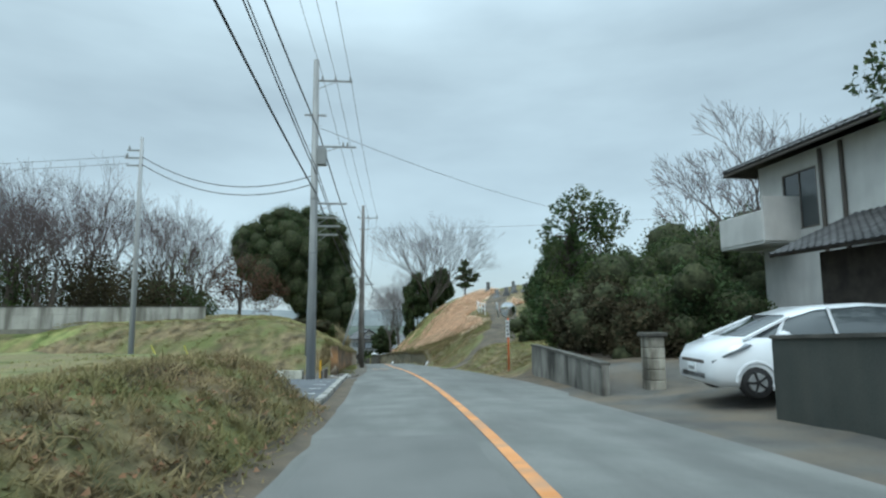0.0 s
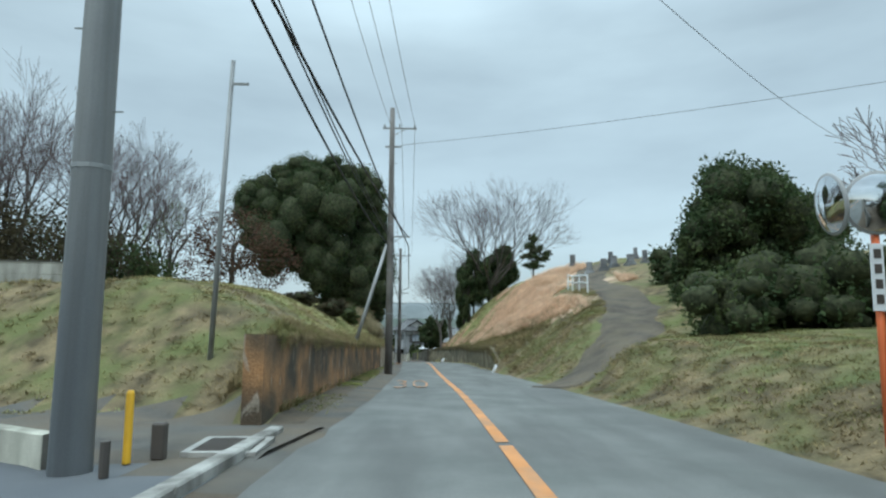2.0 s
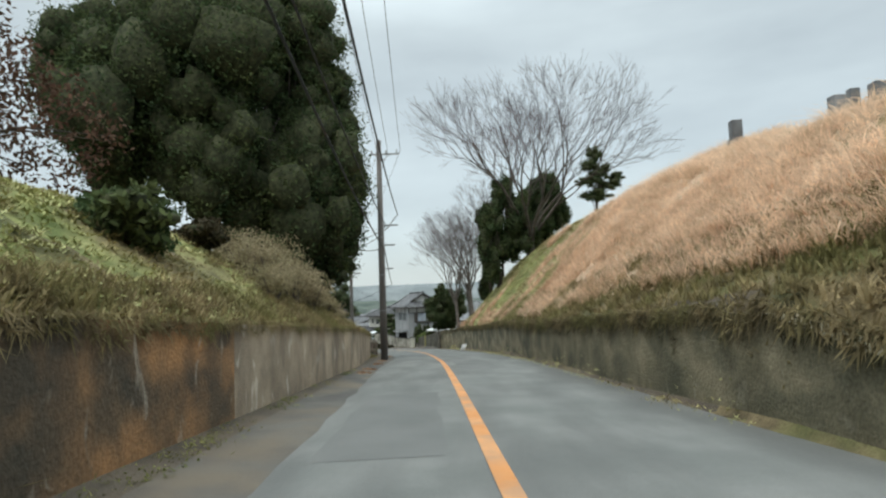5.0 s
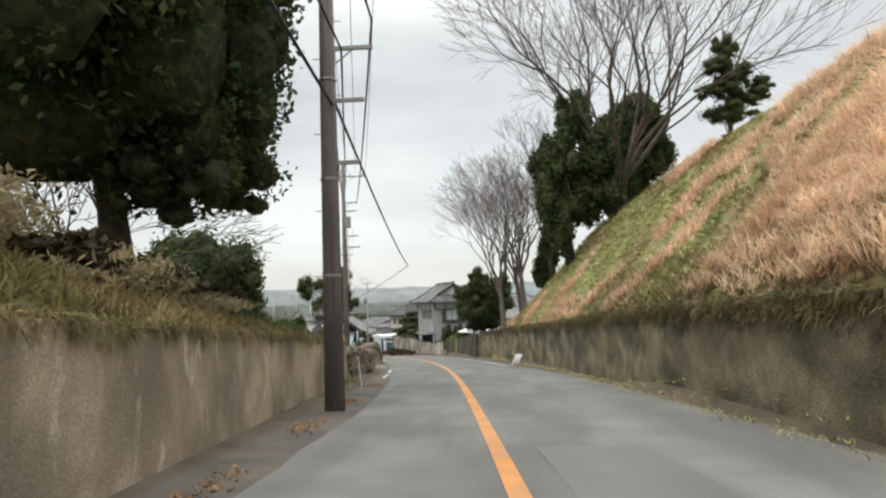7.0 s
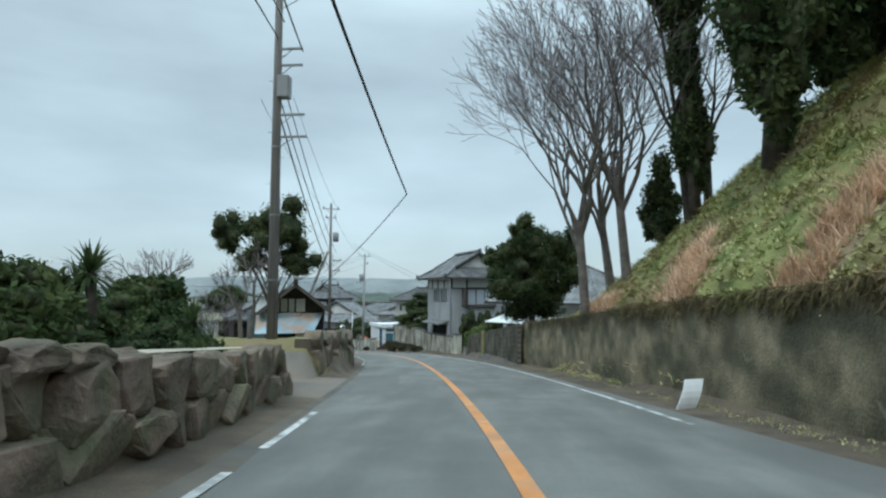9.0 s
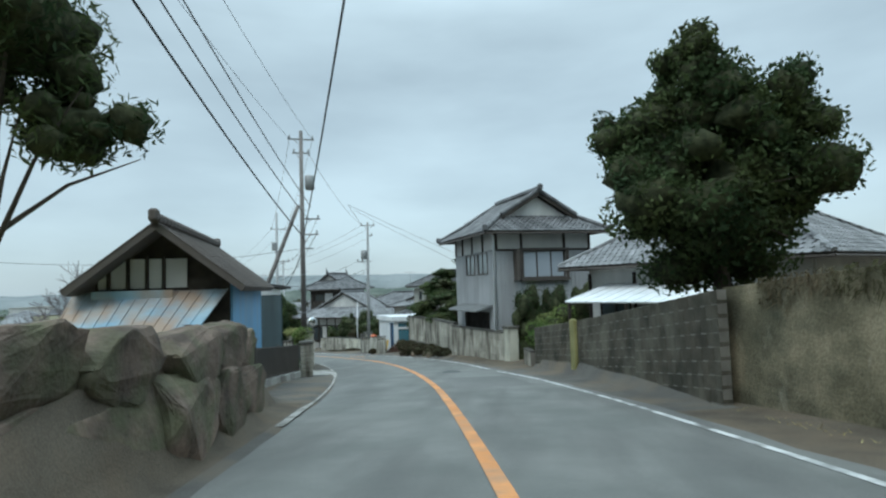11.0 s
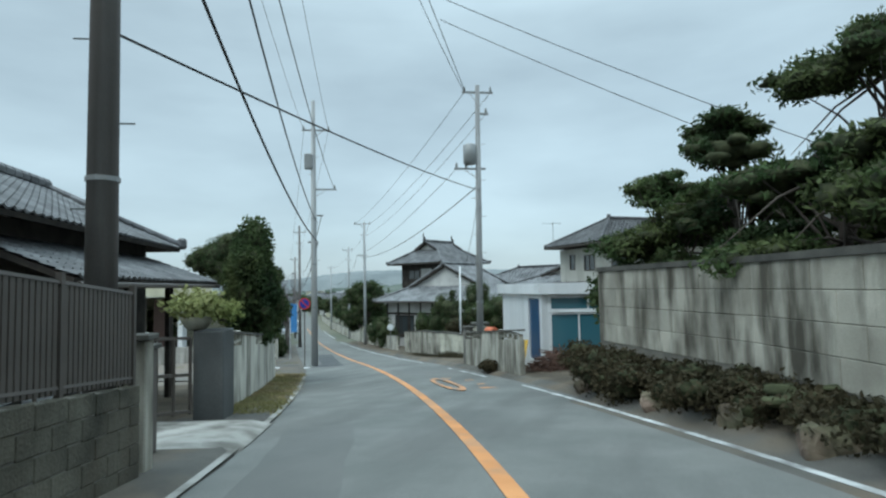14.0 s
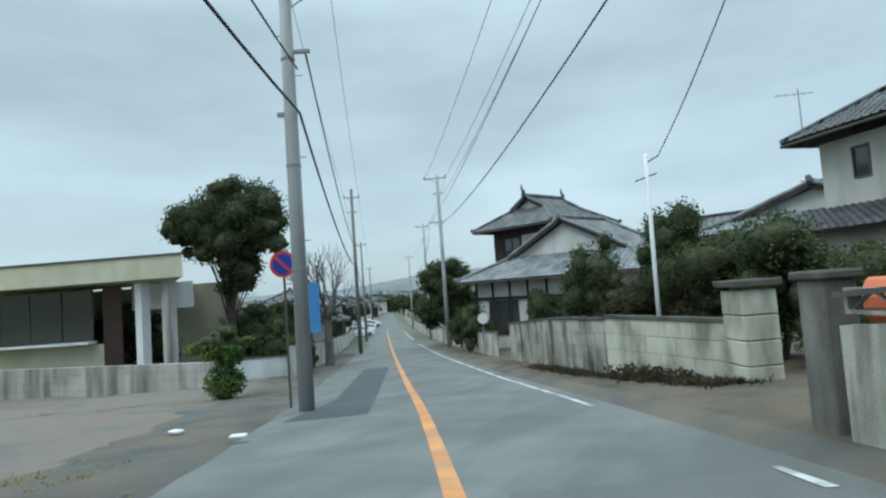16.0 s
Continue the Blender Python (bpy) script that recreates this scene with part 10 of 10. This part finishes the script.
utility_pole("M", (-66.0, 178.0), 12.6, POLE, [(12.2, 0.7, 0.7, (-0.6, 0.6))], None, 0.16, heading=0.45, bands=False, base_z=-13.1)
utility_pole("N", (-86.0, 196.0), 12.6, POLE_D, [(12.2, 0.7, 0.7, (-0.6, 0.6))], None, 0.16, heading=0.45, bands=False, base_z=-13.5)
for a_, c_, h1, h2_, o1, o2, sg_, r_, m_ in (
        ("D", "E", 9.0, 7.2, 0.1, 0.1, 0.5, 0.03, CABLE), ("D", "E", 9.6, 8.2, 0.1, 0.4, 0.5, 0.022, CABLE), ("D", "E", 9.6, 12.9, 0.6, 0.65, 0.4, 0.01, WIRE), ("D", "E", 9.6, 12.9, -0.6, -0.65, 0.4, 0.01, WIRE), ("D", "E", 10.2, 9.0, 0.2, 0.5, 0.45, 0.02, CABLE),
        ("E", "G", 7.0, 6.6, 0.15, 0.2, 0.7, 0.03, CABLE), ("E", "G", 7.5, 7.6, 0.8, 0.2, 0.7, 0.02, CABLE), ("E", "G", 12.9, 12.6, 0.65, 0.8, 0.4, 0.01, WIRE), ("E", "G", 12.9, 12.6, -0.65, -0.5, 0.4, 0.01, WIRE), ("E", "G", 8.4, 9.4, 0.9, 1.1, 0.5, 0.014, CABLE),
        ("G", "H", 6.6, 7.0, 0.2, 0.1, 0.9, 0.03, CABLE), ("G", "H", 8.0, 8.2, 0.4, 0.2, 0.9, 0.02, CABLE), ("G", "H", 12.6, 12.6, 0.8, 0.6, 0.4, 0.01, WIRE), ("G", "H", 12.6, 12.6, -0.5, -0.6, 0.4, 0.01, WIRE),
        ("H", "K", 7.0, 7.0, 0.1, 0.1, 0.7, 0.025, CABLE), ("H", "K", 12.6, 12.2, 0.6, 0.6, 0.4, 0.01, WIRE), ("H", "K", 12.6, 12.2, -0.6, -0.6, 0.4, 0.01, WIRE), ("K", "N", 7.0, 7.0, 0.1, 0.1, 0.9, 0.025, CABLE), ("K", "N", 12.2, 12.2, 0.6, 0.6, 0.5, 0.01, WIRE),
        ("F", "I", 11.2, 13.0, -0.55, -1.0, 0.5, 0.012, CABLE), ("F", "I", 11.2, 13.0, 0.55, 0.6, 0.5, 0.012, CABLE), ("F", "I", 8.0, 9.6, -0.9, -0.8, 0.5, 0.012, WIRE), ("F", "I", 7.4, 9.4, 0.1, 0.0, 0.7, 0.022, CABLE), ("F", "I", 10.3, 11.8, 0.35, 0.4, 0.5, 0.012, WIRE),
        ("I", "J", 13.0, 12.6, 0.6, 0.5, 0.4, 0.012, WIRE), ("I", "J", 9.6, 9.4, -0.8, 0.0, 0.5, 0.016, CABLE), ("J", "M", 12.6, 12.2, 0.5, 0.6, 0.5, 0.012, WIRE), ("J", "M", 9.0, 9.0, 0.0, 0.0, 0.6, 0.016, CABLE),
        ("E", "F", 12.1, 11.2, 0.4, -0.55, 0.4, 0.012, WIRE)):
    wire(hook(a_, h1, o1), hook(c_, h2_, o2), sg_, r_, m_)
# a branch cable that rises from the pole and drops to the house behind the pruned trees
branch_top, branch_low = Vector((-14.44, 90.0, 3.9)), Vector((-14.5, 91.6, 3.72))
wire(hook("F", 11.2, -0.5), branch_top, 0.02, 0.014, CABLE, label="service cable rising from the pole top")
wire(branch_top, Vector((-3.9, 92.3, -1.2)), 0.1, 0.012, CABLE, label="service cable to the house behind the trees")
wire(branch_low, Vector((-4.4, 92.5, -1.7)), 0.1, 0.012, CABLE, label="service cable to the house behind the trees")
wire(hook("F", 7.1, 0.1), Vector((-13.8, 78.3, -2.3)), 0.15, 0.016, CABLE, label="black cable to the near pole")
wire(hook("F", 7.6, 0.1), Vector((-17.7, 105.15, -3.95)), 0.3, 0.012, CABLE, label="service cable to the steel pole")
wire(hook("E", 6.6, 0.0), Vector((-30.0, 74.0, -0.5)), 0.5, 0.012, CABLE, label="service cable to houses behind the shed")

# ---- far street ----
rgf = random.Random(31)
for i, (s_, l_, w_, d_, h_, rf_) in enumerate(((136, -10, 7, 6, 3.0, TILE_D), (148, -12, 8, 7, 4.6, TILE_J), (162, -11, 8, 7, 3.2, TILE_D), (178, -13, 9, 8, 5.2, TILE_J), (196, -12, 9, 8, 4.8, TILE_D), (220, -14, 10, 8, 5.5, TILE_J),
                                               (158, 10, 8, 7, 4.8, TILE_J), (174, 9, 8, 7, 3.2, TILE_D), (192, 10, 9, 8, 5.2, TILE_J), (214, 11, 10, 8, 4.8, TILE_D), (240, -12, 10, 8, 5, TILE_D), (245, 12, 10, 8, 5, TILE_J), (262, -10, 9, 8, 5.4, TILE_J), (264, 8, 9, 7, 4.2, TILE_D), (281, -9, 10, 8, 3.4, TILE_D), (284, 7, 9, 8, 5.6, TILE_J), (302, -8, 9, 8, 5.6, TILE_J), (304, 7, 10, 8, 3.6, TILE_D), (322, -5, 9, 8, 5.2, TILE_D), (326, 4, 9, 8, 5.8, TILE_J))):
    c = at(s_, l_)
    tx, ty = ahead(s_)
    z = c.z - 0.3
    t = box_house("house", "far village house with a grey tiled roof along the street", (c.x, c.y), (tx, ty), (ty, -tx), w_ if l_ > 0 else w_ * 0.7, d_, z, z + h_, (PLASTER, CREAM, DARK_WOOD)[i % 3], [("front", 1.0, 2.6, z + 1.0, z + 2.4, 2, BROWN_METAL, GLASS_D, None), ("front", 3.2, 4.4, z + 1.0, z + 2.4, 2, BROWN_METAL, GLASS_D, None)])
    hip_roof(t, (c.x, c.y), (tx, ty), (ty, -tx), w_ if l_ > 0 else w_ * 0.7, d_, z + h_, 0.45, 0.7, rf_, 0.7, 0.6)
for s0_, s1_f, l_ in ((119, 133, -4.6), (134, 147, -4.8), (149, 166, -4.8), (133, 147, 4.8), (150, 168, 4.8), (168, 184, -5.0), (170, 186, 4.8), (188, 206, 4.9), (208, 236, -4.9), (208, 238, 4.9)):
    plaster_wall("stained grey garden wall along the far street", s0_, l_, s1_f, l_, 1.35, STAINED, 0)
for i, (s_, l_, r_) in enumerate(((131, -7, 1.4), (143, -7.5, 1.8), (156, -7, 1.6), (146, 7.5, 1.7), (166, 7.5, 2.0), (185, -7, 1.8), (186, 7.5, 2.2), (206, -8, 2.2), (206, 8, 2.2), (176, 6.4, 1.6), (196, 6.2, 1.8), (224, 6.5, 2.2), (228, -6.5, 2.0), (252, -6.5, 2.2), (252, 6.3, 2.0), (274, 5.6, 2.2), (273, -6, 2.4), (293, -5.6, 2.0), (295, 5.2, 2.2), (313, -4.6, 2.4), (316, 4.4, 2.2))):
    g = at(s_, l_, 0)
    leafy_tree("garden_tree", "dark evergreen garden tree along the far street", tuple(g), tuple(g + Vector((0, 0, r_ * 2))), 0.15, [(g.x, g.y, g.z + r_ * 2, r_, r_, r_ * 0.9), (g.x + r_ * 0.6, g.y, g.z + r_ * 1.5, r_ * 0.8, r_ * 0.8, r_ * 0.7)], LEAF_DK, 3000, 0.22, 900 + i, group="far garden trees")
for i, (s_, l_) in enumerate(((182, -3.9), (190, -4.0), (197, -4.0), (206, -3.9), (215, -3.0))):
    hatchback(at(s_, l_, 0.1), yaw(s_) + (math.pi if i % 2 else 0))
FAR_ROOF = [TILE_D, TILE_J, TILE_P]
for i in range(46):
    a = math.radians(rgf.uniform(-12, 62))
    d = rgf.uniform(190, 360)
    x, y = -8 - math.sin(a) * d, 60 + math.cos(a) * d
    s_, l_ = station(x, y)
    if abs(l_) < 12 and s_ < 300:
        continue
    w_, d_, h_, z = rgf.uniform(7, 13), rgf.uniform(6, 9), rgf.choice((3.0, 5.0, 5.6)), -14.5
    r_ = rgf.uniform(0, 3.1)
    c, s = math.cos(r_), math.sin(r_)
    t = thing("house", (x, y, z), "distant village house with a grey roof", "house", "distant houses")
    m = Matrix.Translation((x, y, z)) @ Matrix.Rotation(r_, 4, "Z")
    part("wall", Build().box((0, 0, 0), (w_, d_, h_), 0, 0, m @ pose(0, 0, h_ / 2)), rgf.choice((PLASTER, CREAM, WHITE, SIDING)), t)
    b = Build()
    b.add([m @ Vector(p) for p in ((-w_ / 2 - 0.6, -d_ / 2 - 0.6, h_), (w_ / 2 + 0.6, -d_ / 2 - 0.6, h_), (w_ / 2 + 0.6, d_ / 2 + 0.6, h_), (-w_ / 2 - 0.6, d_ / 2 + 0.6, h_), (-w_ / 4, 0, h_ + d_ * 0.28), (w_ / 4, 0, h_ + d_ * 0.28))], [(0, 1, 5, 4), (1, 2, 5), (2, 3, 4, 5), (3, 0, 4), (3, 2, 1, 0)])
    part("roof", b, rgf.choice(FAR_ROOF), t)
for i in range(34):
    s_, l_ = rgf.uniform(296, 420), rgf.uniform(-75, 75)
    if abs(l_) < 7 and s_ < 345:
        l_ += math.copysign(8, l_)
    c = at(s_, l_)
    w_, d_, h_ = rgf.uniform(8, 15), rgf.uniform(7, 10), rgf.choice((3.2, 5.6, 6.0, 8.4))
    m = Matrix.Translation((c.x, c.y, -15.0)) @ Matrix.Rotation(yaw(320) + rgf.choice((0, 1.57)) + rgf.uniform(-0.1, 0.1), 4, "Z")
    t = thing("house", (c.x, c.y, -15.0), "pale house or low block at the far end of the street", "house", "distant houses")
    part("wall", Build().box((0, 0, 0), (w_, d_, h_), 0, 0, m @ pose(0, 0, h_ / 2)), (PLASTER, CREAM, WHITE, SIDING)[i % 4], t)
    if h_ > 8:
        part("flat_roof", Build().box((0, 0, 0), (w_ + 0.5, d_ + 0.5, 0.5), 0, 0, m @ pose(0, 0, h_ + 0.25)), CONCRETE, t)
    else:
        b = Build()
        b.add([m @ Vector(p) for p in ((-w_ / 2 - 0.7, -d_ / 2 - 0.7, h_), (w_ / 2 + 0.7, -d_ / 2 - 0.7, h_), (w_ / 2 + 0.7, d_ / 2 + 0.7, h_), (-w_ / 2 - 0.7, d_ / 2 + 0.7, h_), (-w_ / 3, 0, h_ + d_ * 0.3), (w_ / 3, 0, h_ + d_ * 0.3))], [(0, 1, 5, 4), (1, 2, 5), (2, 3, 4, 5), (3, 0, 4), (3, 2, 1, 0)])
        part("roof", b, FAR_ROOF[i % 3], t)
    for k in range(3):
        for zz in (1.6, 4.3)[: 1 if h_ < 5 else 2]:
            part("window", Build().box((0, 0, 0), (1.5, 0.08, 1.2), 0, 0, m @ pose((k - 1) * w_ / 3.4, -d_ / 2 - 0.02, zz)), GLASS_D, t)
for i in range(60):
    a = math.radians(rgf.uniform(-22, 75))
    d = rgf.uniform(140, 380)
    x, y = -8 - math.sin(a) * d, 60 + math.cos(a) * d
    s_, l_ = station(x, y)
    if abs(l_) < 11 and s_ < 300:
        continue
    r_ = rgf.uniform(2.0, 4.5)
    z = -14.0
    shrub("far_grove", "dark hazy clump of trees in the valley", [(x, y, z + r_ * 0.8, r_ * 1.3, r_, r_), (x + r_, y + 1, z + r_ * 0.6, r_, r_, r_ * 0.8)], LEAF_MID if i % 3 else LEAF_OLIVE, 1100, 0.7, 950 + i, base=(x, y, z), group="distant groves")

# ---- ground cover of the village ----
tufts("dry_grass", "weeds and dead leaves on the verge before the wall", BLADE_D, scatter(1500, 86.5, 100, -4.1, -3.2, 40), 0.08, 0.02, 5, 40)
tufts("green_grass", "patchy grass at the edge of the gravel lot", BLADE_G, scatter(1400, 99, 114, -14, -3.4, 43, lambda s, l: noise.noise((s * 0.3, l * 0.3, 1.0)) > 0.2), 0.08, 0.02, 5, 43)
ribbon("gutter_edge", CONCRETE, 56.5, 98, -3.16, -3.0, 0.06, 0.8, 1, "pale concrete gutter edge", "kerb")
mh = Build()
c = at(68.1, 1.2, 0.045 - 0.012)
mh.tube([c - Vector((0, 0, 0.02)), c], 0.33, 24)
solid("manhole_cover", mh, PATCH, "round dark iron manhole cover in the asphalt", "manhole cover", kind="structure")

tufts("green_grass", "dark weeds along the foot of the pale wall", LEAF_OLIVE, scatter(900, 103.2, 113, 3.9, 5.4, 44, lambda s, l: abs(l - np.interp(s, [103, 107.6, 113], [4.95, 4.35, 4.1])) < 0.4), 0.2, 0.02, 6, 44)
g = at(105.2, 4.75, 0.05)
shrub("wall_weed", "low dark weeds spread before the pale wall", [(g.x, g.y, g.z + 0.14, 1.0, 0.7, 0.2), (g.x - 0.7, g.y + 0.8, g.z + 0.12, 0.7, 0.6, 0.17)], LEAF_OLIVE, 2500, 0.09, 826, group="wall weeds", gaps=0.5)
g = at(73.2, -5.0, 0.1)
shrub("garden_shrub", "bright green weeds beside the gate pillar", [(g.x, g.y, g.z + 0.3, 0.55, 0.5, 0.36), (g.x - 0.5, g.y + 0.2, g.z + 0.2, 0.4, 0.4, 0.26)], LEAF_LT, 2200, 0.1, 849, group="yard shrubs", gaps=0.45)
